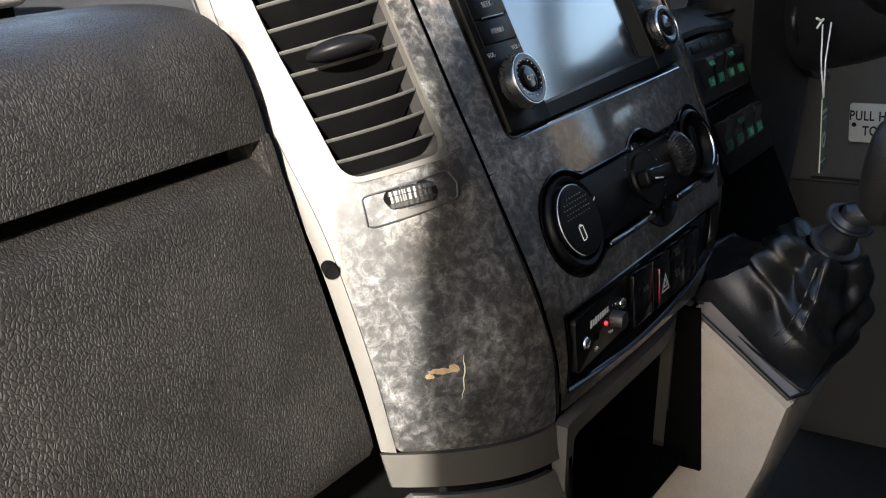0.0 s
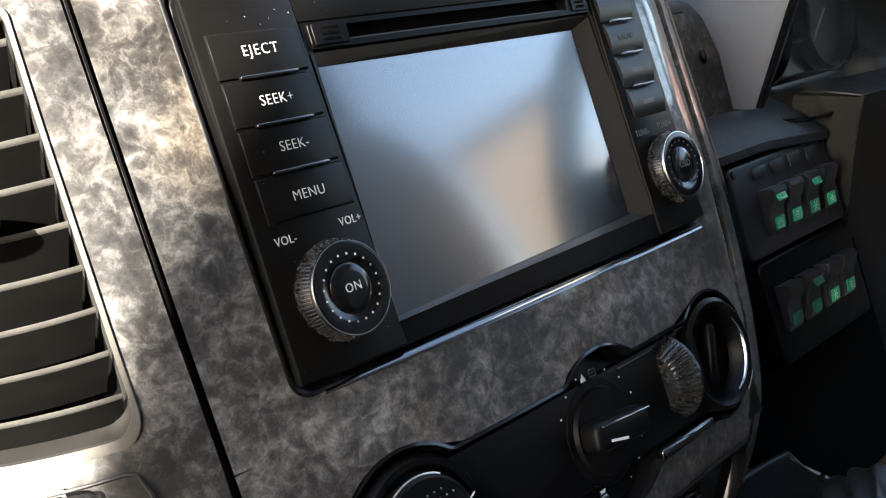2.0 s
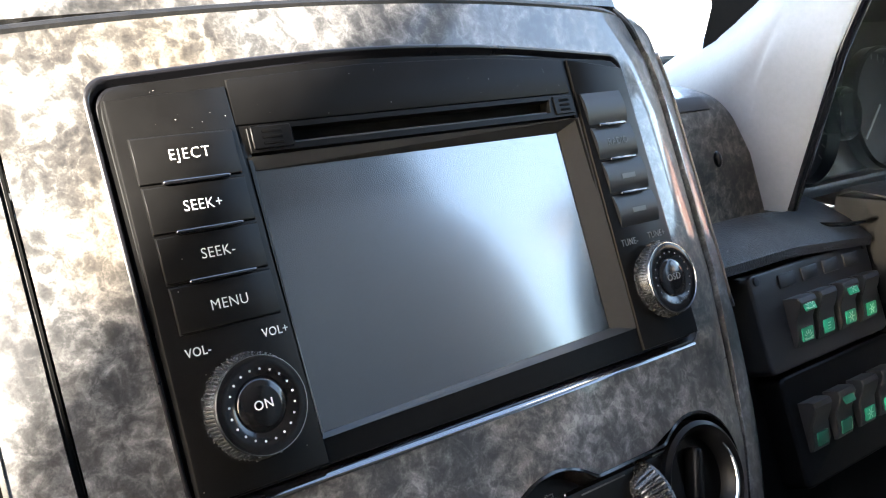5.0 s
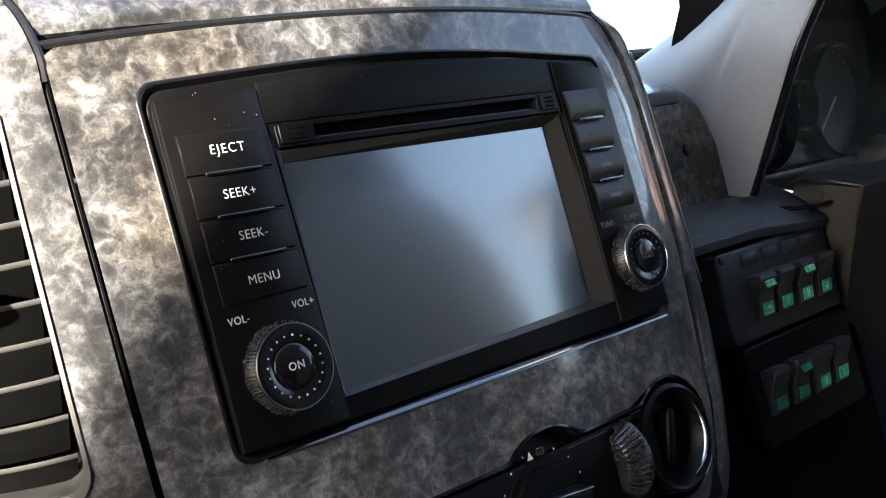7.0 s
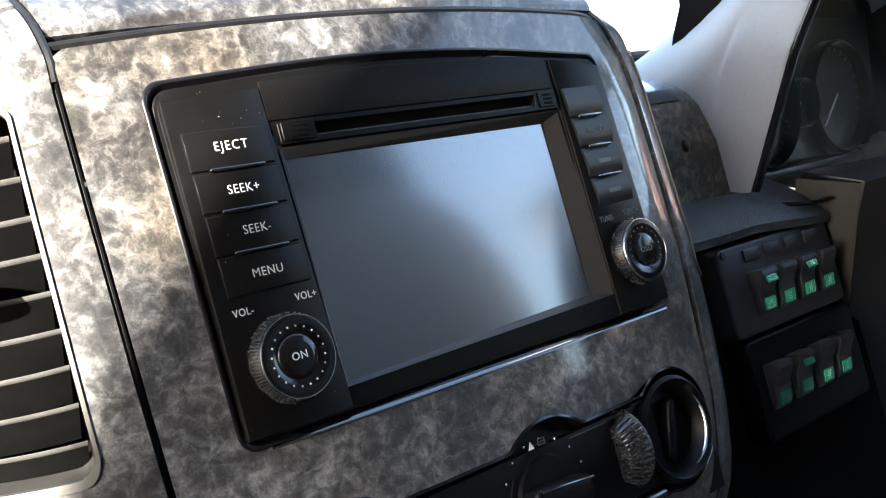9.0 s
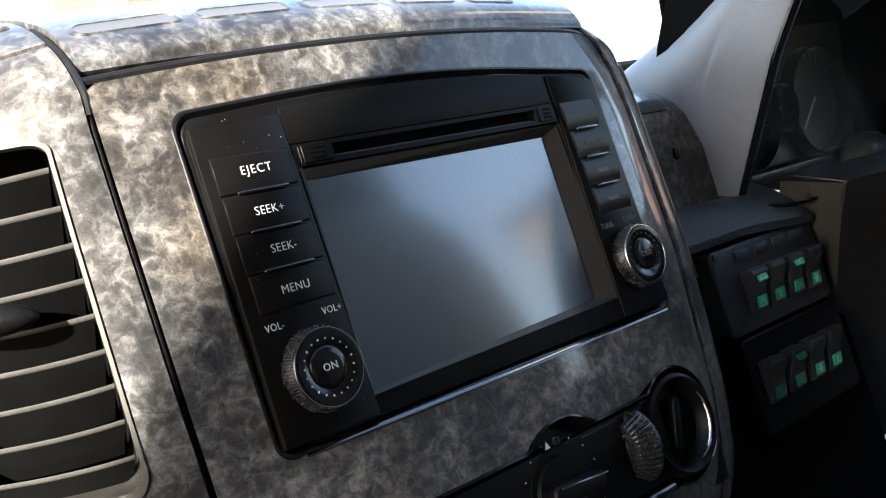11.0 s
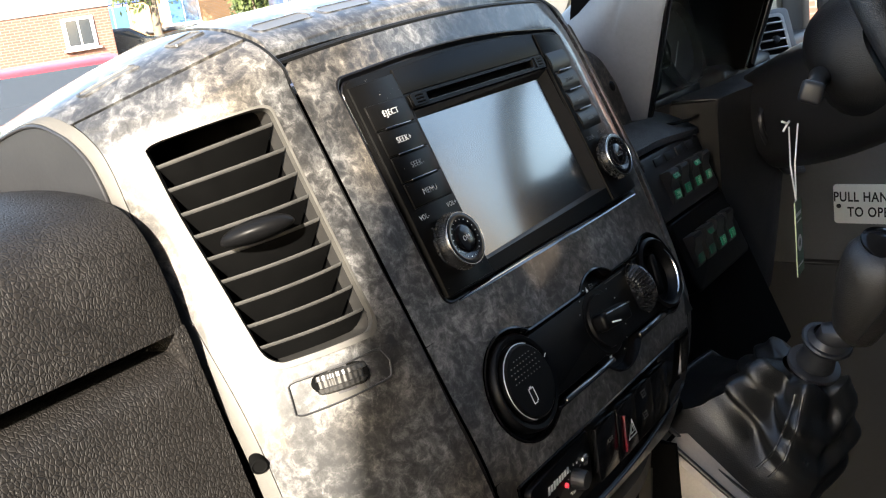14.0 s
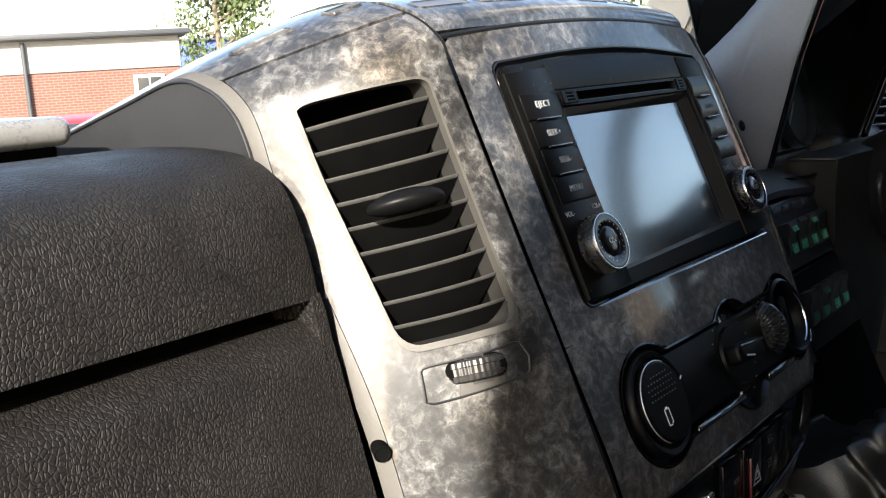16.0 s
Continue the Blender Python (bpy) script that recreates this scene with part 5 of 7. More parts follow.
def gear_lever():
    top = thing("gear_lever", "leather gear knob on a black lever with a creased leather boot", "gear lever", ID)
    # boot: from a four-sided hem to a small round neck, with folds
    c1 = Vector((0.195, -0.126, 0.770))
    n, m = 144, 44
    bm = bmesh.new()
    rows = []
    hem = []
    for i in range(n):
        a = 2 * math.pi * i / n
        cx, sy = math.cos(a), math.sin(a)
        k = 1.0 / max(abs(cx), abs(sy)) ** 0.80
        x, y = 0.074 * cx * k * 0.92, 0.062 * sy * k * 0.92
        hem.append(Vector((0.184 + x, -0.080 + y * 0.98, 0.712 + y * 0.72)))
    for j in range(m + 1):
        f = j / m
        row = []
        for i in range(n):
            a = 2 * math.pi * i / n
            ca, sa = math.cos(a), math.sin(a)
            # a loose bag that gathers in peaks above the neck ring and then tucks in
            g = min(1.0, f / 0.86)
            lobe = 0.5 + 0.5 * math.cos(a * 5 + 0.9)
            wide = 0.027 + 0.009 * lobe
            crest = c1 + Vector((ca * wide, sa * wide * 0.9, -0.004 + 0.012 * lobe + sa * 0.012))
            p = hem[i].lerp(crest, g ** 0.36)
            p.z = hem[i].z + (crest.z - hem[i].z) * g ** 1.15
            bag = math.sin(math.pi * min(1.0, g * 1.02)) * 0.006
            fold = (0.0050 * (abs(math.cos(a * 3.5 + 0.6 + 0.9 * g)) * 1.7 - 1.0) + 0.0060 * math.cos(a * 5 + 0.9 + 1.1 * g) + 0.0014 * math.cos(a * 13 - 3.5 * g + 1.0)) * g ** 0.8 * (1.15 - g * 0.5)
            crease = 0.0032 * math.sin(g * 19 + 2.4 * math.sin(a * 2 + 0.5)) * math.sin(math.pi * g)
            p = p + Vector((ca, sa, 0.12)) * (bag + fold * math.sin(math.pi * min(1, 0.08 + g * 0.72)) + crease)
            if f > 0.86:
                h = (f - 0.86) / 0.14
                neck = c1 + Vector((ca * 0.0175, sa * 0.0165, sa * 0.008))
                p = p.lerp(neck, h ** 0.7)
            row.append(bm.verts.new(p))
        rows.append(row)
    for a, b in zip(rows, rows[1:]):
        for i in range(n):
            j = (i + 1) % n
            bm.faces.new((a[i], a[j], b[j], b[i]))
    bmesh.ops.recalc_face_normals(bm, faces=bm.faces)
    # twin stitched seam that climbs the bag
    col_i = int(n * 0.54)
    seam_pts = [[(rows[j][col_i + d].co + (rows[j][col_i + d].co - c1).normalized() * 0.0006).copy() for j in range(3, int(m * 0.84))] for d in (-2, 2)]
    boot = part("boot", bm, BOOT, top, "creased black leather boot")
    part("hem_piping", tube([p + (p - Vector((0.172, -0.08, 0.712))).normalized() * 0.002 for p in hem], 0.0026, 10, closed=True), BOOT, boot)
    for line in seam_pts:
        part("seam", tube(line, 0.0011, 6), BOOT, boot)
    axis = (Vector((0.168, -0.196, 0.896)) - Vector((0.200, -0.131, 0.771))).normalized()
    q = axis.to_track_quat('Z', 'Y').to_matrix().to_4x4()
    base = Matrix.Translation((0.200, -0.131, 0.771)) @ q
    part("neck_ring", lathe([(0.0160, -0.002), (0.0208, 0.000), (0.0216, 0.002), (0.0208, 0.0040), (0.0185, 0.0050), (0.0150, 0.0050)], 48, base), SATIN, top, "black neck ring")
    part("shaft", lathe([(0.0160, 0.002), (0.0135, 0.014), (0.0115, 0.026), (0.0115, 0.034)], 40, base), SATIN, top)
    part("collar", lathe([(0.0115, 0.026), (0.0180, 0.0268), (0.0195, 0.0285), (0.0200, 0.0303), (0.0188, 0.0317), (0.0160, 0.0315), (0.0125, 0.0360)], 48, base), SATIN, top, "flared black collar ring")
    # knob, fuller towards the driver, with a flat crown
    prof = [(0.0125, 0.0460), (0.0155, 0.0490), (0.0178, 0.0560), (0.0200, 0.070), (0.0222, 0.090), (0.0236, 0.108), (0.0238, 0.122), (0.0224, 0.132), (0.0185, 0.138), (0.0110, 0.1405), (0, 0.141)]
    bm = lathe(prof, 56)
    for v in bm.verts:
        h = (v.co.z - 0.044) / 0.10
        v.co.x *= 0.92
        v.co.y *= 1.0 + 0.28 * max(0.0, h) * (1 if v.co.y < 0 else 0.55)
        v.co.y += -0.006 * math.sin(max(0.0, h) * 2.2)
        v.co.z = 0.046 + (v.co.z - 0.046) * 0.92
    bmesh.ops.transform(bm, matrix=base, verts=bm.verts)
    foot = base.translation
    to_driver = Vector((0.75, -0.65, 0.0))
    to_driver = (to_driver - axis * to_driver.dot(axis)).normalized()

    def flare(p):
        h = max(0.0, min(1.1, ((p - foot).dot(axis) - 0.046) / 0.095))
        return p + to_driver * ((p - foot).dot(to_driver) * (0.42 * h - 0.16) + 0.013 * h ** 1.6 - 0.004 * math.sin(math.pi * min(1.0, h)))
    knob_foot = base @ Vector((0, 0, 0.046))
    upright = Matrix.Translation(knob_foot + Vector((0.0058, -0.0116, -0.0096))) @ Matrix.Rotation(radians(-18), 4, Vector((0.878, 0.295, -0.378))) @ Matrix.Translation(-knob_foot)
    for v in bm.verts:
        v.co = upright @ flare(v.co)
    part("shaft_neck", tube([base @ Vector((0, 0, 0.026)), base @ Vector((0, 0, 0.036)), upright @ (base @ Vector((0, 0, 0.050))), upright @ (base @ Vector((0, 0, 0.062)))], [0.0112, 0.0112, 0.0115, 0.0115], 24), SATIN, top)
    knob = part("knob", bm, KNOB_LEATHER, top, "grained black leather knob")
    for sx in (-1, 1):
        pts = []
        for k in range(16):
            f = k / 15
            z = 0.060 + 0.078 * f
            r = interp(z, [p[1] for p in prof][:9], [p[0] for p in prof][:9])
            ang = radians(-90 + sx * (28 + 34 * (1 - f)))
            h = (z - 0.044) / 0.10
            pts.append(upright @ flare(base @ Vector((r * 0.93 * math.cos(ang), r * math.sin(ang) * (1 + 0.28 * h) - 0.006 * math.sin(h * 2.2), 0.046 + (z - 0.046) * 0.92))))
        part("piping", tube(pts, 0.0008, 6), SATIN, knob, "fine grey piping seam")
    cap = lathe([(0.0140, 0), (0.0140, 0.0014), (0.0115, 0.0030), (0, 0.0036)], 40)
    for v in cap.verts:
        v.co.y *= 1.45
    bmesh.ops.transform(cap, matrix=base @ Matrix.Translation((0, -0.006, 0.1310)) @ Matrix.Rotation(radians(12), 4, 'X'), verts=cap.verts)
    for v in cap.verts:
        v.co = upright @ flare(v.co)
    part("shift_plate", cap, GLOSS, knob, "glossy black shift pattern plate")
    bm = bmesh.new()
    for x in (-0.006, 0, 0.006):
        box((0.0008, 0.015, 0.0003), (x, -0.006, 0.1447), bm=bm)
    box((0.0128, 0.0008, 0.0003), (0, -0.006, 0.1449), bm=bm)
    bmesh.ops.transform(bm, matrix=base @ Matrix.Translation((0, 0, -0.0075)) @ Matrix.Rotation(radians(6), 4, 'X'), verts=bm.verts)
    for v in bm.verts:
        v.co = upright @ flare(v.co)
    part("shift_pattern", bm, SILVER, knob, "pale shift pattern", smooth=False)
    return top


lower_console()
pocket()
lever_pedestal()
gear_lever()


# ---- the driver's side of the dashboard ----
def cluster_hood():
    top = thing("instrument_hood", "grey soft-touch instrument hood over dark gauges", "instrument hood", ID)
    def ring(x0, x1, z0, z1, yb, r, n=44):
        pts = []
        for i in range(n):
            f = i / (n - 1)
            if f < 0.40:
                z = z0 + (z1 - r - z0) * f / 0.40
                pts.append((x0, z))
            elif f < 0.55:
                a = (f - 0.40) / 0.15 * math.pi / 2
                pts.append((x0 + r - r * math.cos(a), z1 - r + r * math.sin(a)))
            elif f < 0.80:
                pts.append((x0 + r + (x1 - x0 - 2 * r) * (f - 0.55) / 0.25, z1))
            else:
                a = min(1.0, (f - 0.80) / 0.12)
                if a < 1.0:
                    pts.append((x1 - r + r * math.sin(a * math.pi / 2), z1 - r + r * math.cos(a * math.pi / 2)))
                else:
                    pts.append((x1, z1 - r - (z1 - r - z0) * (f - 0.92) / 0.08))
        out = []
        for x, z in pts:
            low = max(0.0, 1.055 - z) / 0.10
            side = 1.0 - min(1.0, (x - x0) / (x1 - x0) * 2.0)
            x += 0.025 * low * max(0.0, side) - 0.22 * (z - 0.955) * max(0.0, -side)
            out.append(Vector((x, yb(z), z)))
        return out
    lean = lambda z: 0.047 - 0.36 * (z - 0.96)
    rings = [ring(0.303, 0.618, 0.955, 1.185, lambda z: lean(z) + 0.004, 0.075), ring(0.3005, 0.621, 0.955, 1.189, lambda z: lean(z) + 0.0005, 0.078), ring(0.297, 0.625, 0.952, 1.192, lambda z: lean(z) + 0.004, 0.08),
             ring(0.2965, 0.628, 0.950, 1.178, lambda z: lean(z) + 0.040, 0.085), ring(0.2968, 0.632, 0.950, 1.130, lambda z: 0.085 - 0.15 * (z - 0.96), 0.085), ring(0.298, 0.636, 0.950, 1.065, lambda z: 0.135, 0.07), ring(0.300, 0.640, 0.950, 1.01, lambda z: 0.21, 0.04)]
    fine = []
    for i in range(31):
        t = (len(rings) - 1) * i / 30
        fine.append([curve_at([r[k] for r in rings], t) for k in range(len(rings[0]))])
    rings_hood = fine
    bm = bmesh.new()
    rows = [[bm.verts.new(p) for p in r] for r in rings_hood]
    for a, b in zip(rows, rows[1:]):
        for k in range(len(a) - 1):
            bm.faces.new((a[k], a[k + 1], b[k + 1], b[k]))
    bmesh.ops.recalc_face_normals(bm, faces=bm.faces)
    part("hood", bm, HOOD, top)
    inner = [ring(0.3065, 0.6145, 0.955, 1.1815, lambda z: lean(z) + 0.006, 0.073), ring(0.315, 0.606, 0.950, 1.165, lambda z: 0.135 - 0.2 * (z - 0.96), 0.06)]
    bm = bmesh.new()
    rows = [[bm.verts.new(p) for p in r] for r in inner]
    for a, b in zip(rows, rows[1:]):
        for k in range(len(a) - 1):
            bm.faces.new((a[k], a[k + 1], b[k + 1], b[k]))
    bm.faces.new(rows[-1])
    bmesh.ops.recalc_face_normals(bm, faces=bm.faces)
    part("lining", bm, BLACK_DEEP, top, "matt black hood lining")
    part("base_shelf", box((0.600, 0.30, 0.010), (0.590, 0.245, 0.9430), 0.003, 2), DASH_BLACK, top, "dark shelf under the hood")
    part("edge_bead", tube([p + Vector((0.0, -0.003, 0)) for p in rings[0]], 0.0048, 12), POLISHED, top, "rounded glossy black rim of the hood")
    # clear lens, bowed out over the ledge at its foot
    def lens(a, b, off=0.0):
        x, z = 0.3345 - 0.025 * min(1.0, 2.0 * b) * (1 - a) + 0.276 * a - 0.040 * a * b, 0.9370 + 0.20 * b
        bow = 1.0 - max(0.0, 1.0 - min(a, 1.0 - a) / 0.22) ** 2
        return Vector((x, lean(z) + 0.034 - 0.054 * bow * (1 - b) ** 2.2 + 0.05 * b * bow - off, z))
    part("lens", sheet(lens, 0.01, 0.99, 0, 0.93, 28, 20, 0.0015), CLEAR, top, "clear curved gauge lens")
    part("lens_foot", tube([lens(0.01 + 0.0245 * k, 0.0) + Vector((0, -0.0008, 0.0010)) for k in range(41)], 0.0016, 8), GLOSS, top, "black foot bead of the lens")
    m = Matrix.Translation((0.462, 0.112, 1.045)) @ Matrix.Rotation(radians(90 - 12), 4, 'X')
    plate = part("gauge_plate", box((0.270, 0.19, 0.004), (0, 0, 0), 0.002, 1, bm=None), PANEL_BLACK, top, m=m)
    for cx, r in ((-0.058, 0.048), (0.058, 0.048), (0.0, 0.02)):
        dial = part("dial", lathe([(r, 0.002), (r, 0.012), (r * 0.95, 0.014), (r * 0.93, 0.004), (0, 0.004)], 64, Matrix.Translation((cx, -0.048, 0))), PANEL_BLACK, plate)
        bm = bmesh.new()
        for k in range(21):
            a = radians(225 - k * 13.5)
            box((r * 0.10, 0.0010, 0.0003), (cx + r * 0.85 * math.cos(a), -0.048 + r * 0.85 * math.sin(a), 0.0045), turn=Matrix.Rotation(a, 3, 'Z'), bm=bm)
        part("scale_marks", bm, FAINT, dial, "dim scale marks", smooth=False)
        part("needle", box((r * 0.75, 0.0016, 0.0008), (cx + r * 0.3 * math.cos(3.9), -0.048 + r * 0.3 * math.sin(3.9), 0.007), turn=Matrix.Rotation(3.9, 3, 'Z')), mat("pale needle", (0.12, 0.115, 0.11), 0.5), dial, "pale gauge needle")
    return top


def side_dash():
    """Panel, ledge and trim between the console and the steering column."""
    top = thing("driver_dash_panel", "smoked-burl dash panel with black grained ledge below the instruments", "dashboard panel", ID)
    prof = [(0.0640, 0.945), (0.0700, 0.975), (0.0765, 1.003), (0.0820, 1.017), (0.0960, 1.0265), (0.1300, 1.0300), (0.20, 1.0280)]
    def back(x, t, off=0.0):
        p, q = curve_at(prof, t), curve_at(prof, t + 0.02)
        n = (q - p).normalized()
        return Vector((x, p.x - off * n.y, p.y + off * n.x))
    def to_hood(a, t, off=0.0):
        z = curve_at(prof, t).y
        return back(0.165 + (0.168 - 0.56 * (z - 0.953)) * a, t, off)
    part("burl_panel", sheet(to_hood, 0, 1, 0, 6, 24, 30, 0.004), MARBLE, top)
    part("lid_recess", sheet(lambda x, t, off: back(x, t, 0.001 + off), 0.225, 0.280, 3.1, 3.75, 8, 5, 0.0015), SATIN, top, "small dark recess in the panel")
    part("upper_dash", box((0.40, 0.34, 0.06), (0.775, 0.235, 0.931), 0.012, 3), DASH_BLACK, top, "dull black dash top by the window")
    bm = sheet(lambda x, t, off: Vector((x, 0.068 - 0.036 * t, 0.9515 - 0.010 * t - 0.006 * t * t - 0.09 * max(0.0, x - 0.31) + off)), 0.17, 0.404, -1.0, 1, 16, 16, 0.006)
    part("ledge", bm, LEDGE_VINYL, top, "black grained vinyl ledge")
    return top


def rocker(name, lens, sym):
    top = thing(name, "black rocker switch with green symbol windows", "rocker switch", PM, group="rocker switches")
    prof = [(-0.0150, 0.0005), (-0.0150, 0.0025), (-0.010, 0.0050), (-0.004, 0.0055), (0.001, 0.0062), (0.006, 0.0095), (0.0115, 0.0120), (0.0145, 0.0112), (0.0152, 0.0090), (0.0152, 0.0005)]
    bm = bmesh.new()
    rows = [[bm.verts.new((x, v, d)) for v, d in prof] for x in (-0.0095, -0.0088, 0.0088, 0.0095)]
    for i, row in enumerate(rows):
        if i in (0, 3):
            for v in row:
                v.co.z -= 0.0008
    for a, b in zip(rows, rows[1:]):
        for k in range(len(prof)):
            j = (k + 1) % len(prof)
            bm.faces.new((a[k], a[j], b[j], b[k]))
    bm.faces.new(rows[0])
    bm.faces.new(rows[-1])
    bmesh.ops.recalc_face_normals(bm, faces=bm.faces)
    part("rocker_body", bm, SATIN, top)
    for v, d, tilt, on in lens:
        w = part("window", box((0.0120, 0.0085, 0.0008), (0, 0, 0), 0.0008, 2), GREEN if on else GREEN_DK, top, "green symbol window", m=Matrix.Translation((0, v, d)) @ Matrix.Rotation(tilt, 4, 'X'))
        if on:
            bm = bmesh.new()
            if sym == "rays":
                for k in range(7):
                    a = radians(k * 30)
                    box((0.0026, 0.0005, 0.0002), (0.0036 * math.cos(a), -0.0022 + 0.0036 * math.sin(a), 0.0005), turn=Matrix.Rotation(a, 3, 'Z'), bm=bm)
                box((0.0080, 0.0006, 0.0002), (0, -0.0030, 0.0005), bm=bm)
            elif sym == "lamp":
                for k in range(6):
                    a = radians(k * 60)
                    box((0.0018, 0.0005, 0.0002), (0.0029 * math.cos(a), 0.0027 * math.sin(a), 0.0005), turn=Matrix.Rotation(a, 3, 'Z'), bm=bm)
                lathe([(0.0015, 0.0004), (0.0015, 0.0006), (0.0009, 0.0006), (0.0009, 0.0004)], 14, bm=bm)
            else:
                for y in (-0.0018, 0, 0.0018):
                    box((0.0030, 0.0006, 0.0002), (0, y, 0.0005), bm=bm)
            part("symbol", bm, PALE_GREEN, w, "pale symbol", smooth=False)
    return top


def switch_panel():
    top = thing("switch_bank", "black plates holding two rows of rocker switches under the ledge", "switch bank")
    def plate(u0, v0, u1, v1, d):
        return prism(rrect(u0, v0, u1, v1, 0.006), d - 0.020, d, 0.0022, 3)
    up = part("upper_plate", plate(0.262, -0.119, 0.402, -0.0565, -0.0610), SATIN, top)
    part("lower_plate", plate(0.268, -0.190, 0.402, -0.1215, -0.0610), PANEL_BLACK, top)
    part("backing", prism(rrect(0.235, -0.30, 0.44, -0.050, 0.004), -0.10, -0.078, 0.001), BLACK_DEEP, top)
    for u in (0.300, 0.3255, 0.351, 0.3765):
        part("finger_recess", box((0.0180, 0.0085, 0.0016), (u, -0.0660, -0.0606), 0.0007, 2), BLACK, up)
    for u, v in ((0.2685, -0.0615), (0.396, -0.0600)):
        part("screw", lathe([(0.0028, 0), (0.0026, 0.0012), (0.0014, 0.0016), (0, 0.0012)], 20, Matrix.Translation((u, v, -0.061))), BLACK, up, "small black screw")
    hi, lo = (0.0098, 0.0112, -0.25, True), (-0.0085, 0.0054, 0.16, True)
    lo_dk, hi_dk = (-0.0085, 0.0054, 0.16, False), (0.0098, 0.0112, -0.25, False)
    for u, lens, sym in ((0.300, (hi, lo), "rays"), (0.3245, (lo,), "bars"), (0.3515, (hi, lo), "lamp"), (0.378, (lo,), "lamp")):
        r = rocker("rocker_switch", lens, sym)
        r.matrix_basis = PM @ Matrix.Translation((u, -0.0925, -0.0612))
    for u, lens, sym in ((0.288, (lo_dk,), "bars"), (0.316, (hi_dk, lo_dk), "bars"), (0.3445, (lo,), "lamp"), (0.370, (lo,), "bars")):
        r = rocker("rocker_switch", lens, sym)
        r.matrix_basis = PM @ Matrix.Translation((u, -0.1545, -0.0612))
    return top


def steering():
    col = thing("steering_column", "black steering column shroud with stalk below the instruments", "steering column", ID)
    # dash moulding that the column passes through, with its flat top ledge and side return
    outline = [(0.420, 0.690), (0.480, 0.698), (0.515, 0.720), (0.540, 0.780), (0.560, 0.850), (0.590, 0.868), (0.660, 0.846), (0.760, 0.822), (0.80, 0.815), (0.80, 0.955), (0.62, 0.957), (0.50, 0.957), (0.420, 0.952)]
    def face(v):
        f = max(0.0, min(1.0, (v.x - 0.42) / 0.10))
        return Vector((v.x, 0.016 - 0.024 * f * f * (3 - 2 * f) + 0.05 * (0.95 - v.y) - v.z, v.y))
    dense = [tuple(p) for p in resample(outline, 140)]
    bm = bmesh.new()
    c = (0.55, 0.91)
    rings = [(0.0, -0.05), (0.0, -0.004), (0.02, -0.0005), (0.10, 0.0), (0.4, 0.0), (0.7, 0.0)]
    rows = [[bm.verts.new(face(Vector((p[0] + (c[0] - p[0]) * k, p[1] + (c[1] - p[1]) * k, d)))) for p in dense] for k, d in rings]
    for a, b in zip(rows, rows[1:]):
        for k in range(len(a)):
            j = (k + 1) % len(a)
            bm.faces.new((a[k], a[j], b[j], b[k]))
    bm.faces.new(rows[-1])
    bmesh.ops.recalc_face_normals(bm, faces=bm.faces)
    part("dash_moulding", bm, DASH_BLACK, col, "dull black dash moulding")
    part("side_return", prism([(0.402, 0.060), (0.4195, 0.0175), (0.425, 0.030), (0.425, 0.060)], 0.690, 0.951, 0.002, 2), PANEL_BLACK, col)
    # rolled lip round the column's opening
    lip = [(0.56, 0.9425), (0.52, 0.9410), (0.485, 0.9370), (0.464, 0.9280), (0.462, 0.9130), (0.478, 0.8950), (0.505, 0.8700), (0.540, 0.8480), (0.60, 0.835)]
    for k, r in ((1.0, 0.0034), (0.93, 0.0028)):
        pts = [curve_at([Vector((0.56 + (x - 0.56) * k, -0.012, 0.893 + (z - 0.893) * k)) for x, z in lip], i * 8 / 40) for i in range(41)]
        part("opening_lip", tube(pts, r, 8), SATIN, col)
    # shroud: a rounded box section drawn along the column
    bm = bmesh.new()
    rows = []
    n = 44
    for f in [i / 12 for i in range(13)]:
        cc = Vector((0.560, 0.01, 0.905)).lerp(Vector((0.480, -0.150, 0.965)), f)
        hw, hh = 0.074 + 0.012 * math.sin(math.pi * f), 0.052 + 0.008 * math.sin(math.pi * f)
        if f > 0.92:
            hw, hh = hw * 0.93, hh * 0.93
        row = []
        for i in range(n):
            a = 2 * math.pi * i / n
            ca, sa = math.cos(a), math.sin(a)
            k = (abs(ca) ** 2.8 + abs(sa) ** 2.8) ** (-1 / 2.8)
            row.append(bm.verts.new(cc + Vector((hw * ca * k, 0.02 * sa * k, hh * sa * k))))
        rows.append(row)
    for a, b in zip(rows, rows[1:]):
        for i in range(n):
            j = (i + 1) % n
            bm.faces.new((a[i], a[j], b[j], b[i]))
    bm.faces.new(rows[-1])
    bmesh.ops.recalc_face_normals(bm, faces=bm.faces)
    part("shroud", bm, worn("satin black shroud plastic", (0.011, 0.011, 0.012), 0.42, 0.12, 40, 0.1, spec=0.45), col, "satin black column shroud")
    # stalk pointing to the passenger, with a square end
    a, b = Vector((0.40, -0.090, 0.972)), Vector((0.306, -0.108, 0.974))
    stalk = part("stalk", tube([a, a.lerp(b, 0.3), a.lerp(b, 0.7), b], [0.010, 0.0075, 0.0075, 0.0095], 16), SATIN, col)
    bm = box((0.010, 0.0195, 0.0195), (0, 0, 0), 0.0042, 4)
    bmesh.ops.transform(bm, matrix=Matrix.Translation(b + Vector((-0.005, -0.002, 0))) @ Matrix.Rotation(radians(12), 4, 'Z') @ Matrix.Rotation(radians(18), 4, 'X'), verts=bm.verts)
    part("stalk_end", bm, SATIN, stalk, "square dark grey stalk end")
    # wheel
    wheel = thing("steering_wheel", "black leather steering wheel with grey spoke inlay", "steering wheel", ID)
    up = Vector((0, 0.45, 0.893)).normalized()
    n = Vector((0, -up.z, up.y))
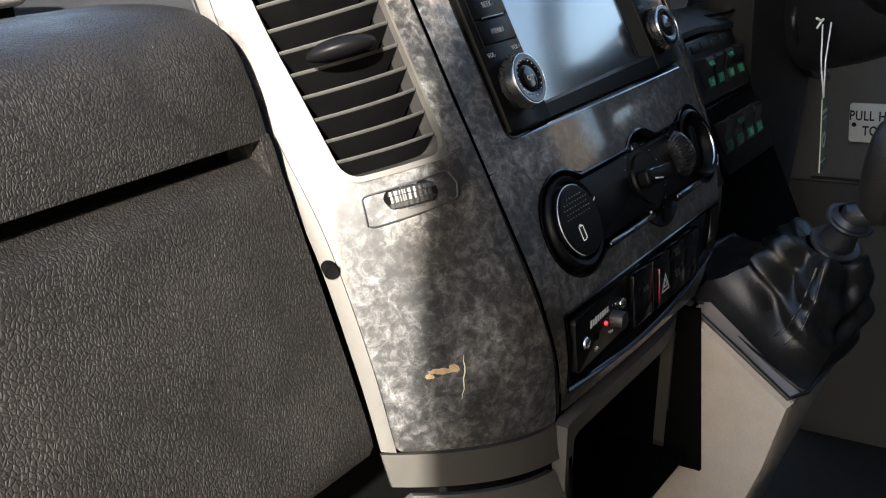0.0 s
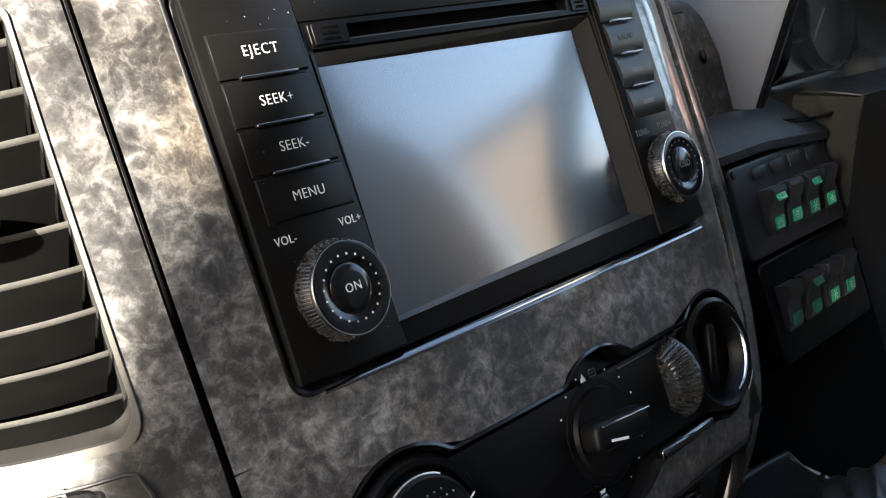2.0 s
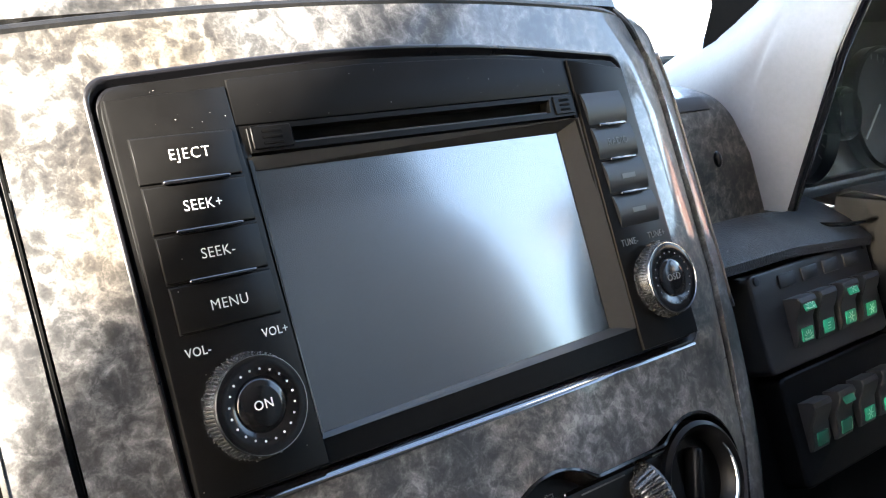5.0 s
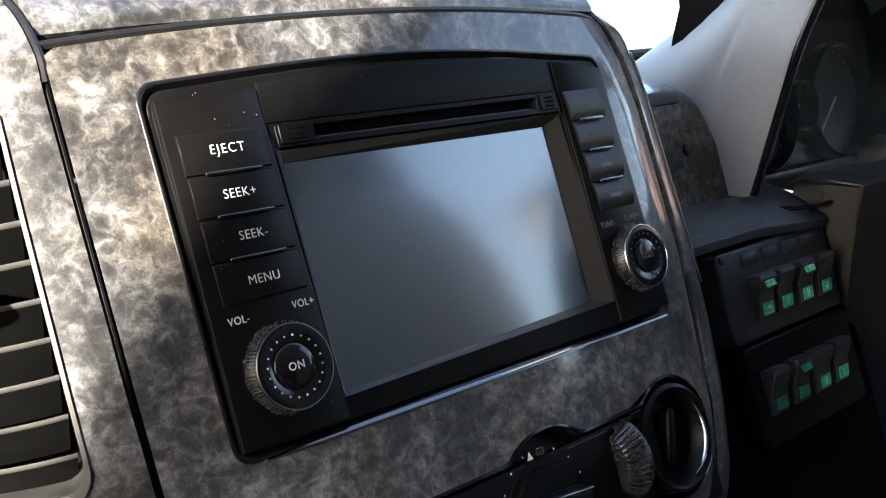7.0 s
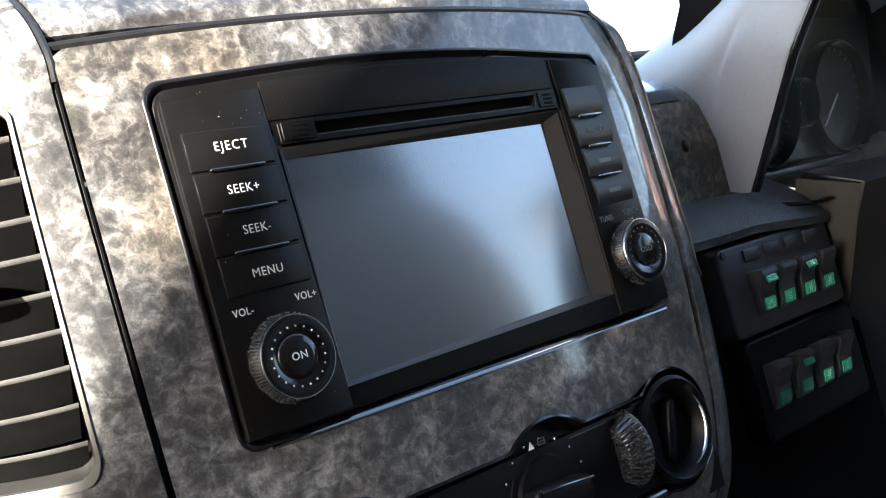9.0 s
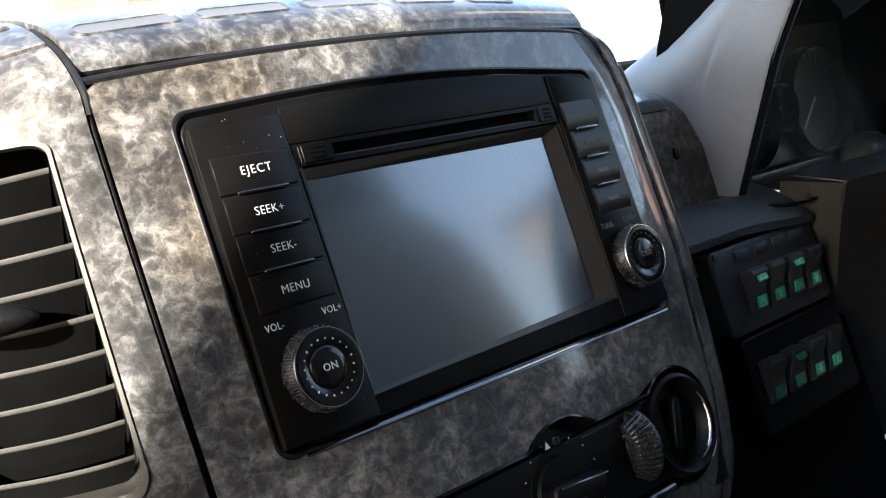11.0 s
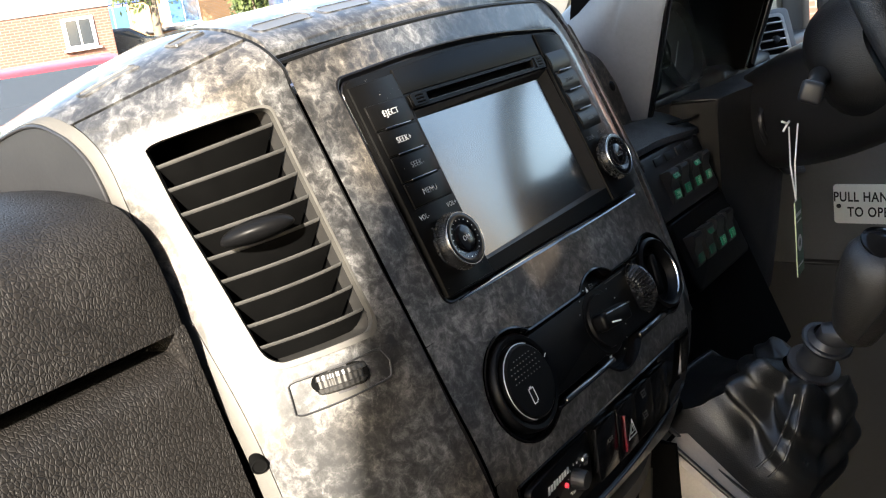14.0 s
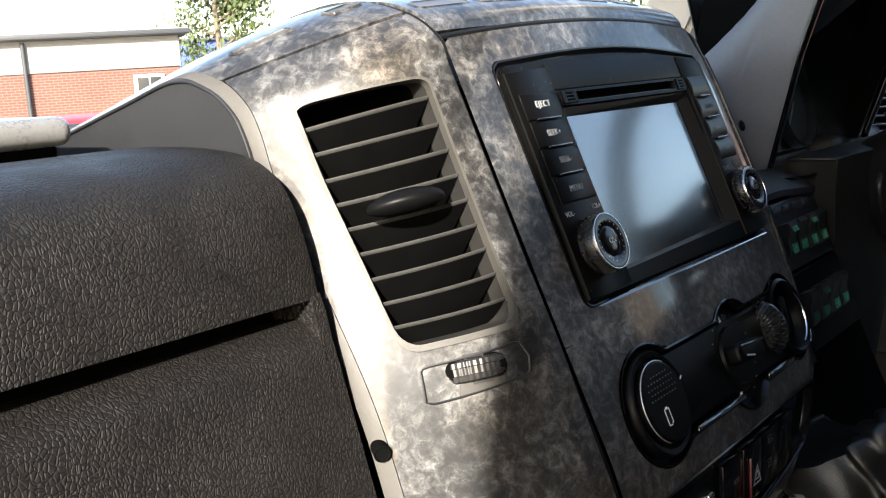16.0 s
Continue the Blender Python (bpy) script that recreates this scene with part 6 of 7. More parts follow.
    c = Vector((0.46, -0.185, 1.0))
    M = Matrix(((1, 0, 0, c.x), (0, up.y, n.y, c.y), (0, up.z, n.z, c.z), (0, 0, 0, 1)))
    part("rim", tube([M @ Vector((0.183 * math.cos(t), 0.183 * math.sin(t), 0)) for t in [2 * math.pi * k / 72 for k in range(72)]], 0.0138, 18, closed=True), LEATHER_DK, wheel)
    boss = lathe([(0.050, -0.060), (0.074, -0.045), (0.082, -0.03), (0.078, -0.012), (0.06, -0.002), (0, 0.003)], 48)
    for v in boss.verts:
        v.co.y *= 0.8
    bmesh.ops.transform(boss, matrix=M, verts=boss.verts)
    part("boss", boss, LEATHER_DK, wheel)
    bm = bmesh.new()
    bmesh.ops.create_uvsphere(bm, u_segments=40, v_segments=24, radius=1)
    for v in bm.verts:
        x, y, z = v.co
        k = (abs(x) ** 2.6 + abs(y) ** 2.6 + abs(z) ** 2.6) ** (-1 / 2.6)
        v.co = Vector((x * k * 0.104, y * k * 0.066, z * k * 0.060))
    hub_m = M @ Matrix.Translation((0.036, 0.013, -0.062))
    bmesh.ops.transform(bm, matrix=hub_m, verts=bm.verts)
    hub = part("hub_cover", bm, LEATHER_DK, wheel, "grained black cover behind the wheel")
    patch = cushion(0.078, 0.060, 0.026, 0.003, 14)
    part("hub_inlay", patch, INLAY, hub, "smooth grey inlay", m=look((0.482, -0.108, 1.026), (0.23, -0.25, 1.30)) @ Matrix.Rotation(radians(90), 4, 'X'))
    for side in (-1, 1):
        bm = bmesh.new()
        rows = []
        for f in [i / 10 for i in range(11)]:
            x = side * (0.055 + 0.130 * f)
            hh, hd = 0.040 - 0.012 * f + 0.004 * math.cos(f * 6.28), 0.024 - 0.010 * f
            row = []
            for i in range(28):
                a = 2 * math.pi * i / 28
                ca, sa = math.cos(a), math.sin(a)
                k = (abs(ca) ** 3 + abs(sa) ** 3) ** (-1 / 3)
                row.append(bm.verts.new(M @ Vector((x, hh * ca * k + 0.006, hd * sa * k - 0.022 + 0.018 * f))))
            rows.append(row)
        for a, b in zip(rows, rows[1:]):
            for i in range(28):
                j = (i + 1) % 28
                bm.faces.new((a[i], a[j], b[j], b[i]))
        bmesh.ops.recalc_face_normals(bm, faces=bm.faces)
        spoke = part("spoke", bm, LEATHER_DK, wheel)
        pad = prism(rrect(-0.040, -0.022, 0.038, 0.026, 0.012, 6), -0.004, 0.004, 0.002, 3)
        part("spoke_inlay", pad, HOOD, spoke, "grey spoke inlay", m=M @ Matrix.Translation((side * 0.112, 0.008, 0.004)) @ Matrix.Rotation(radians(3 * side), 4, 'Y'))
    part("spoke", tube([M @ Vector((0, -0.05, -0.025)), M @ Vector((0, -0.12, -0.018)), M @ Vector((0, -0.188, 0))], [0.026, 0.02, 0.013], 14), LEATHER_DK, wheel)
    return col


def key_tag():
    top = thing("key_tag", "green card tag hanging on white string from the ignition", "key tag", ID)
    def w(u, v, d):
        return PM @ Vector((u, v, d))
    hook = w(0.412, -0.084, 0.012)
    lo = w(0.412, -0.163, -0.006)
    a2 = hook + Vector((0.020, -0.004, 0.0))
    for s in (hook + Vector((0.004, -0.012, -0.004)), a2 + Vector((0, -0.012, -0.004))):
        part("string", tube([s, s.lerp(lo, 0.5), lo + Vector((0, -0.004, 0.002))], 0.0008, 6), STRING, top, "white string")
    part("string_knot", tube([hook + Vector((-0.010, -0.010, 0.004)), hook + Vector((0, -0.012, 0.0)), hook + Vector((0.006, -0.012, 0.001))], 0.0012, 6), STRING, top)
    part("string_knot", tube([hook + Vector((-0.008, -0.010, -0.006)), hook + Vector((0, -0.012, 0.0))], 0.0011, 6), STRING, top)
    card = prism([(-0.013, 0.0), (0.011, 0.0), (0.015, -0.006), (0.015, -0.076), (-0.013, -0.076)], 0, 0.0007)
    base = Matrix.Translation(lo + Vector((0, -0.005, 0.004))) @ Matrix.Rotation(radians(4), 4, 'Z') @ Matrix.Rotation(radians(90), 4, 'X')
    c = part("card", card, TAG_GREEN, top, "green printed card", smooth=False, m=base)
    part("card_edge", box((0.0012, 0.076, 0.0011), (-0.0132, -0.038, 0.0004)), mat("pale lime edge", (0.55, 0.62, 0.38), 0.5), c)
    for y, h, ww in ((-0.014, 0.004, 0.020), (-0.021, 0.0018, 0.018), (-0.066, 0.0018, 0.020)):
        part("print_bar", box((ww, h, 0.0003), (0, y, 0.0009)), WHITE, c, "unreadable pale print", smooth=False)
    bm = lathe([(0.0085, 0.0008), (0.0085, 0.0011), (0.0045, 0.0011), (0.0045, 0.0008)], 28, Matrix.Translation((0, -0.044, 0)))
    part("print_ring", bm, WHITE, c, "pale round emblem")
    return top


cluster_hood()
side_dash()
switch_panel()
steering()
key_tag()


# ---- the cab round it all ----
def slab(name, size, at, material, bevel=0.01, turn=None, kind="structure", label="", category=""):
    ob = part(name, box(size, at, bevel, 2, turn), material)
    return tagged(ob, label or "plain part of the van cab", category or "van cab", kind=kind)


slab("floor", (1.96, 4.3, 0.05), (0, -1.45, 0.13), CARPET, 0.01, label="dark cab floor mat", category="floor")
slab("ceiling", (1.96, 3.44, 0.05), (0, -1.92, 1.905), HEADLINER, 0.02, label="light grey cab headliner", category="ceiling")
SHELL = worn("dark grey cabin lining", (0.045, 0.044, 0.043), 0.8, 0.06, 20)
slab("wall_rear", (1.96, 0.05, 1.75), (0, -3.6, 1.0), SHELL, 0.01, label="dark lining at the rear of the cabin", category="wall")
# unseen pillar; its front edge is curved to set the shadow line on the dash
_bm = prism([(-0.825, 0.12), (-0.425, 0.12), (-0.425, 1.10), (-0.425, 1.22), (-0.429, 1.30), (-0.437, 1.38), (-0.446, 1.44), (-0.463, 1.52), (-0.483, 1.60), (-0.520, 1.72), (-0.56, 1.87), (-0.825, 1.87)], -1.0, -0.94, 0.01, 2, to=lambda v: Vector((v.z, v.x, v.y)))
tagged(part("wall_left", _bm, worn("dark grey pillar trim", (0.06, 0.06, 0.065), 0.7, 0.1, 20)), "dark grey pillar behind the open passenger door", "pillar", kind="structure")
# unseen side walls, kept windowless to stop sun and sky light from behind
slab("wall_side", (0.06, 2.80, 1.75), (-0.97, -2.22, 1.0), SHELL, 0.02, label="windowless dark side wall added out of view to block light", category="wall")
slab("wall_side_right", (0.06, 2.45, 1.75), (0.97, -2.40, 1.0), SHELL, 0.02, label="windowless dark side wall added out of view to block light", category="wall")
slab("door_header", (0.06, 4.1, 0.10), (-0.97, -1.53, 1.84), HEADLINER, 0.02, label="header above the open passenger door", category="wall")
slab("sill_left", (0.06, 1.2, 0.18), (-0.97, 0.10, 0.10), CHARCOAL, 0.02, label="black door sill", category="door sill")
slab("bulkhead_front", (1.9, 0.06, 0.90), (0, 0.46, 0.56), BLACK_DEEP, 0.01, label="dark bulkhead ahead of the dashboard", category="wall")
slab("dash_core", (1.86, 0.10, 0.68), (0, 0.26, 0.50), BLACK_DEEP, 0.01, label="dark core behind the dashboard", category="dashboard core")
slab("dash_top", (1.86, 0.42, 0.04), (0.0, 0.50, 0.925), CHARCOAL, 0.015, Matrix.Rotation(radians(-6), 3, 'X'), label="charcoal dash top under the windscreen", category="dashboard")


def a_pillar(side):
    x = 0.90 * side
    path = [Vector((x * 1.03, 0.50, 0.98)), Vector((x, 0.34, 1.25)), Vector((x * 0.97, 0.14, 1.60)), Vector((x * 0.94, 0.02, 1.86))]
    bm = bmesh.new()
    rows = []
    for p in path:
        rows.append([bm.verts.new(p + Vector(o)) for o in ((-0.028, -0.045, 0), (0.028, -0.045, 0), (0.034, 0.05, 0), (-0.034, 0.05, 0))])
    for a, b in zip(rows, rows[1:]):
        for k in range(4):
            j = (k + 1) % 4
            bm.faces.new((a[k], a[j], b[j], b[k]))
    bm.faces.new(rows[0])
    bm.faces.new(rows[-1])
    bmesh.ops.recalc_face_normals(bm, faces=bm.faces)
    bmesh.ops.bevel(bm, geom=list(bm.edges), offset=0.008, segments=2, affect='EDGES')
    return tagged(part("pillar", bm, PILLAR), "pale cream windscreen pillar trim", "pillar", kind="structure")


a_pillar(-1)
a_pillar(1)


def driver_door():
    """The closed driver's door: lining, window frame and glass."""
    lining = worn("flat dark door card", (0.125, 0.127, 0.131), 0.62, 0.08, 25, 0.2)
    sill = [(0.18, 0.912), (0.04, 0.922), (-0.08, 0.955), (-0.25, 1.010), (-0.60, 1.055), (-1.02, 1.075)]
    across = lambda v: Vector((v.z, v.x, v.y))
    door = tagged(part("door_1", prism([(-1.02, 0.45), (0.18, 0.45)] + sill, 0.947, 0.997, 0.008, 2, to=across), lining), "flat dark grey lining of the closed driver's door", "door", kind="structure")
    # lower part in a darker copy of the card: the door's shade as colour
    part("lower_panel", box((0.058, 1.20, 0.485), (0.969, -0.42, 0.3625), 0.012, 2), worn("door card darkened for shade low down", (0.055, 0.055, 0.057), 0.62, 0.1, 25, 0.2), door)
    part("sill_cap", prism([(y, z - 0.006) for y, z in sill] + [(y, z + 0.018) for y, z in reversed(sill)], 0.930, 1.005, 0.006, 3, to=across), CHARCOAL, door)
    part("window_post", box((0.05, 0.024, 0.94), (0.955, 0.1225, 1.35), 0.010, 2), PILLAR, door, "cream window post")
    part("window_frame", box((0.04, 0.031, 0.94), (0.962, 0.0950, 1.35), 0.006, 2), worn("grey door frame", (0.055, 0.055, 0.055), 0.6, 0.1, 30), door, "grey front frame of the window")
    part("window_divider", box((0.02, 0.012, 0.94), (0.970, 0.026, 1.35), 0.003, 2), worn("pale grey divider", (0.35, 0.35, 0.34), 0.5, 0.1, 30), door, "pale grey divider post")
    part("window_frame", box((0.04, 0.06, 0.80), (0.966, -1.00, 1.42), 0.008, 2), CHARCOAL, door)
    part("window_frame", box((0.04, 1.05, 0.06), (0.966, -0.45, 1.81), 0.008, 2), CHARCOAL, door)
    slab("wall_right", (0.06, 0.16, 1.75), (0.97, -1.10, 1.0), CHARCOAL, 0.02, label="dark wall behind the driver's door", category="wall")
    # the pull cup outline and a crease across the lining
    part("crease", box((0.006, 0.60, 0.004), (0.945, -0.20, 0.608), 0.001, 1), BLACK, door)
    return door


def sign():
    top = thing("door_sign", "off-white screwed sign with black capitals on the driver's door", "sign", ID)
    m = Matrix.Translation((0.9455, -0.0065, 0.7000)) @ Matrix(((0, 0, -1, 0), (-1, 0, 0, 0), (0, 1, 0, 0), (0, 0, 0, 1)))
    part("plate", prism(rrect(-0.053, -0.030, 0.053, 0.030, 0.005), 0, 0.003, 0.001), LABEL_MAT, top, m=m)
    lettering("print", "PULL HANDLE", 0.0145, (0, 0.0105, 0.0032), top, INK, squeeze=0.74, bold=0.0004, m=m)
    lettering("print", "TO OPEN", 0.0145, (0.002, -0.0125, 0.0032), top, INK, squeeze=0.74, bold=0.0004, m=m)
    for x in (-0.0455, 0.0455):
        part("screw", lathe([(0.0034, 0.002), (0.0034, 0.0036), (0.0018, 0.0046), (0, 0.0046)], 18, m @ Matrix.Translation((x, -0.003, 0))), BLACK, top)
    return top


def outer_vent():
    top = thing("side_air_vent", "small slatted air vent with bright frame by the driver's window", "air vent", ID)
    m = Matrix.Translation((0.757, 0.068, 0.974)) @ Matrix.Rotation(radians(-38), 4, 'Z') @ Matrix.Rotation(radians(90 - 20), 4, 'X') @ Matrix.Diagonal((0.72, 0.72, 0.72, 1))
    part("housing", prism(rrect(-0.052, -0.058, 0.050, 0.050, 0.010), -0.04, 0.0, 0.004), HOOD, top, m=m)
    def flat(x, y, off=0.0):
        return Vector((x, y, off + 0.004))
    part("frame", holed(flat, rrect(-0.034, -0.040, 0.034, 0.040, 0.010), rrect(-0.028, -0.034, 0.028, 0.034, 0.007), 80, 3, 0.006, 0.001), SILVER, top, "satin silver frame", m=m)
    part("hollow", box((0.060, 0.072, 0.002), (0, 0, 0.0012)), BLACK_DEEP, top, m=m)
    for k in range(4):
        part("slat", box((0.056, 0.0026, 0.006), (0, -0.0235 + 0.0155 * k, 0.004), 0.001, 2), SILVER, top, m=m)
    part("steering_tab", lathe([(0.007, 0.004), (0.006, 0.010), (0, 0.011)], 20, Matrix.Translation((0.006, -0.008, 0))), SATIN, top, m=m)
    return top


def cab_seat():
    top = thing("cab_seat", "grey cloth seat with black cushion behind the steering wheel", "seat", Matrix.Translation((0.43, -0.47, 0.155)))
    lean = Matrix.Rotation(radians(-8), 4, 'X')
    part("backrest", cushion(0.46, 0.74, 0.14, 0.02), SEAT_CLOTH, top, m=Matrix.Translation((0, -0.16, 0.83)) @ lean)
    part("cushion", cushion(0.46, 0.14, 0.42, 0.0), CARPET, top, "black seat cushion", m=Matrix.Translation((0.04, -0.02, 0.395)))
    part("plinth", box((0.40, 0.38, 0.33), (0.05, -0.03, 0.165), 0.02, 2), BLACK, top, "black seat plinth")
    rest = part("headrest", cushion(0.27, 0.19, 0.10, 0.01), BLACK, top, "black headrest", m=Matrix.Translation((0, -0.23, 1.32)) @ lean)
    for x in (-0.06, 0.06):
        part("post", tube([(x, 0, -0.08), (x, 0.005, -0.18)], 0.006, 10), CHROME, rest)
    return top


driver_door()
cab_seat()
sign()
outer_vent()


# ---- outside ----
ASPHALT = worn("worn asphalt", (0.10, 0.098, 0.094), 0.9, 0.25, 0.6, 0.5, 40)
GROUND_Z = -0.62
EYE = Vector((-0.56, -0.33, 0))


def out_at(az, dist, z=GROUND_Z):
    a = radians(az)
    return Vector((EYE.x + dist * math.sin(a), EYE.y + dist * math.cos(a), z))


bm = bmesh.new()
bmesh.ops.create_grid(bm, x_segments=8, y_segments=8, size=900)
bmesh.ops.translate(bm, vec=(0, 0, GROUND_Z), verts=bm.verts)
tagged(part("ground", bm, ASPHALT), "worn grey asphalt yard", "ground", kind="structure")


def make_brick(name, a, b, mortar, scale=1.0):
    m = mat(name, a, 0.85)
    n = Nodes(m)
    br = n.t.nodes.new("ShaderNodeTexBrick")
    for k, v in (("Color1", (*a, 1)), ("Color2", (*b, 1)), ("Mortar", (*mortar, 1)), ("Scale", 1.0), ("Mortar Size", 0.010), ("Brick Width", 0.225), ("Row Height", 0.075)):
        br.inputs[k].default_value = v
    mp = n.add("ShaderNodeMapping")
    mp.inputs["Rotation"].default_value = (radians(90), 0, 0)
    n.link(n.co, mp.inputs[0])
    n.link(mp.outputs[0], br.inputs["Vector"])
    n.color(n.mix(0.35, br.outputs[0], n.ramp(n.noise(1.3, 4, 0.6), [(0.3, tuple(c * 0.75 for c in a)), (0.7, tuple(min(1, c * 1.2) for c in a))])))
    n.bump(br.outputs["Fac"], 0.3, 0.004)
    return m


BRICK_RED = make_brick("red brick", (0.13, 0.052, 0.037), (0.105, 0.043, 0.031), (0.18, 0.14, 0.12))
BRICK_TAN = make_brick("orange-tan brick", (0.40, 0.21, 0.09), (0.34, 0.18, 0.08), (0.30, 0.25, 0.20))
BRICK_PALE = make_brick("pale tan brick", (0.33, 0.255, 0.185), (0.29, 0.225, 0.165), (0.30, 0.26, 0.22))
CLADDING = worn("pale grey profiled cladding", (0.24, 0.235, 0.225), 0.6, 0.06, 0.8)
BLUE_SHEET = worn("blue profiled roof sheet", (0.03, 0.07, 0.42), 0.5, 0.12, 0.8)
FRAME_WHITE = worn("white window frame", (0.75, 0.75, 0.73), 0.5, 0.05, 2)
GLASS_DARK = mat("dark window glass", (0.03, 0.035, 0.04), 0.08, spec=0.8)
GLASS_BLUE = mat("bluish reflecting window glass", (0.05, 0.12, 0.22), 0.08, spec=0.8)
TYRE = worn("black tyre rubber", (0.015, 0.015, 0.015), 0.8, 0.2, 30)


def building(name, label, centre, yaw, length, depth, storeys, roof_h, windows, roof_mat):
    """A long low building: wall sheet below, cladding above, roof edge, windows standing in reveals; its front faces its own -y."""
    top = thing(name, label, "building", Matrix.Translation(centre) @ Matrix.Rotation(radians(yaw), 4, 'Z'))
    for mat_, z0, z1, out in storeys:
        part("wall", box((length + out * 2, depth + out * 2, z1 - z0), (0, 0, (z0 + z1) / 2), 0.02, 1), mat_, top)
    zt = storeys[-1][2]
    bm = bmesh.new()
    v = [bm.verts.new((sx * (length / 2 + 0.3), sy * (depth / 2 + 0.3), z)) for sy in (-1, 1) for z in (zt, zt + 0.18) for sx in (-1, 1)]
    r = [bm.verts.new((sx * (length / 2 + 0.3), 0, zt + roof_h)) for sx in (-1, 1)]
    for f in ((v[0], v[1], v[3], v[2]), (v[5], v[4], v[6], v[7]), (v[2], v[3], r[1], r[0]), (v[7], v[6], r[0], r[1]), (v[0], v[2], r[0], v[6], v[4]), (v[1], v[5], v[7], r[1], v[3]), (v[0], v[4], v[5], v[1])):
        bm.faces.new(f)
    bmesh.ops.recalc_face_normals(bm, faces=bm.faces)
    part("roof", bm, roof_mat, top, smooth=False)
    part("gutter", box((length + 0.7, 0.14, 0.14), (0, -depth / 2 - 0.36, zt + 0.08), 0.03, 2), CHARCOAL, top)
    for x, z, w, h, g in windows:
        win = part("window", box((w + 0.16, 0.12, h + 0.16), (x, -depth / 2 - 0.03, z), 0.02, 1), FRAME_WHITE, top)
        part("pane", box((w / 2 - 0.04, 0.02, h), (x - w / 4, -depth / 2 - 0.095, z)), g, win)
        part("pane", box((w / 2 - 0.04, 0.02, h), (x + w / 4, -depth / 2 - 0.095, z)), g, win)
        part("sill", box((w + 0.3, 0.2, 0.06), (x, -depth / 2 - 0.10, z - h / 2 - 0.12), 0.01, 1), FRAME_WHITE, win)
    return top


_b = building("brick_workshop", "low red brick workshop with pale cladding under its eaves", out_at(29.7, 37), -31, 7.6, 14, [(BRICK_RED, 0, 2.15, 0.0), (CLADDING, 2.15, 3.05, 0.04)], 0.4,
              [(2.9, 1.55, 0.70, 0.68, GLASS_DARK), (-2.2, 1.55, 0.70, 0.68, GLASS_DARK)], CLADDING)
part("downpipe", tube([(-0.35, -7.12, 0.05), (-0.35, -7.12, 3.0)], 0.06, 10), CHARCOAL, _b)
building("blue_roof_unit", "tan brick industrial unit with a bright blue sheet band", out_at(43.5, 62), -43, 34, 12, [(BRICK_TAN, 0, 2.5, 0.0), (BLUE_SHEET, 2.5, 3.8, 0.15)], 0.3,
         [(x, 1.75, 1.5, 1.25, GLASS_BLUE) for x in (-10, -6.6, -3.0, 0.6, 4.2, 7.8)], BLUE_SHEET)
building("brick_house", "orange-red brick house beside the driver's window", Vector((15, 1.4, GROUND_Z)), -90, 9, 7, [(BRICK_RED, 0, 3.2, 0.0)], 0.9,
         [(-0.1, 1.9, 0.9, 1.5, GLASS_DARK), (-3.4, 1.9, 0.5, 1.5, GLASS_DARK), (3.4, 1.9, 0.9, 1.5, GLASS_DARK)], CHARCOAL)
# out of direct view; added to give the screen its warm reflected patch
building("tan_house", "narrow sunlit tan brick gable mirrored in the radio screen", Vector((26.0, -18.9, GROUND_Z)), -126, 3.4, 7, [(BRICK_PALE, 0, 10.4, 0.0)], 1.4,
         [(0.0, z, 1.2, 1.2, GLASS_DARK) for z in (1.8, 4.6)], CHARCOAL)
building("low_wall_unit", "long tan garden wall across the yard", out_at(42, 50), -43, 22, 0.4, [(BRICK_TAN, 0, 0.9, 0.0)], 0.05, [], CLADDING)


def leaf_mat(name, a, b):
    m = mat(name, a, 0.6)
    n = Nodes(m)
    info = n.t.nodes.new("ShaderNodeNewGeometry")
    n.color(n.ramp(info.outputs["Random Per Island"], [(0.1, a), (0.9, b)]))
    return m


LEAF = leaf_mat("summer leaves", (0.035, 0.06, 0.018), (0.085, 0.11, 0.035))
BARK = worn("grey-brown bark", (0.14, 0.11, 0.08), 0.9, 0.3, 5, 0.6, 30)


def tree(at, h, spread, seed, low=0.35):
    rnd = random.Random(seed)
    top = thing("tree", "leafy green tree with open crown behind the yard", "tree", Matrix.Translation(at), group="yard trees")
    bm = bmesh.new()
    tube([(0, 0, 0), (0.05, 0, h * 0.3), (-0.06, 0.04, h * 0.62), (0, 0, h * 0.93)], [h * 0.03, h * 0.024, h * 0.015, 0.02], 10, bm)
    tips = []
    for k in range(16):
        z = h * rnd.uniform(low * 0.8, 0.85)
        a = rnd.uniform(0, 6.283)
        r = spread * rnd.uniform(0.5, 1.0) * (1.1 - 0.5 * z / h)
        e = Vector((r * math.cos(a), r * math.sin(a), z + r * rnd.uniform(0.2, 0.7)))
        tube([(0, 0, z), e * 0.5 + Vector((0, 0, z * 0.5)), e], [h * 0.010, h * 0.006, 0.012], 6, bm)
        tips += [e, e * 0.6 + Vector((0, 0, z * 0.4))]
    part("trunk", bm, BARK, top)
    verts, faces = [], []
    for c in tips:
        for _ in range(130):
            p = c + Vector((rnd.gauss(0, spread * 0.17), rnd.gauss(0, spread * 0.17), rnd.gauss(0, spread * 0.15)))
            q = Euler((rnd.uniform(0, 6.28), rnd.uniform(0, 6.28), rnd.uniform(0, 6.28))).to_matrix()
            s = rnd.uniform(0.08, 0.17)
            i = len(verts)
            for x, y in ((-1, 0), (0, -0.5), (1, 0), (0, 0.5)):
                verts.append(p + q @ Vector((x * s, y * s, 0)))
            faces.append((i, i + 1, i + 2, i + 3))
    me = bpy.data.meshes.new("crown")
    me.from_pydata(verts, [], faces)
    me.materials.append(LEAF)
    ob = new("crown", me)
    ob.parent = top
    tagged(ob, kind="stuff")
    return top


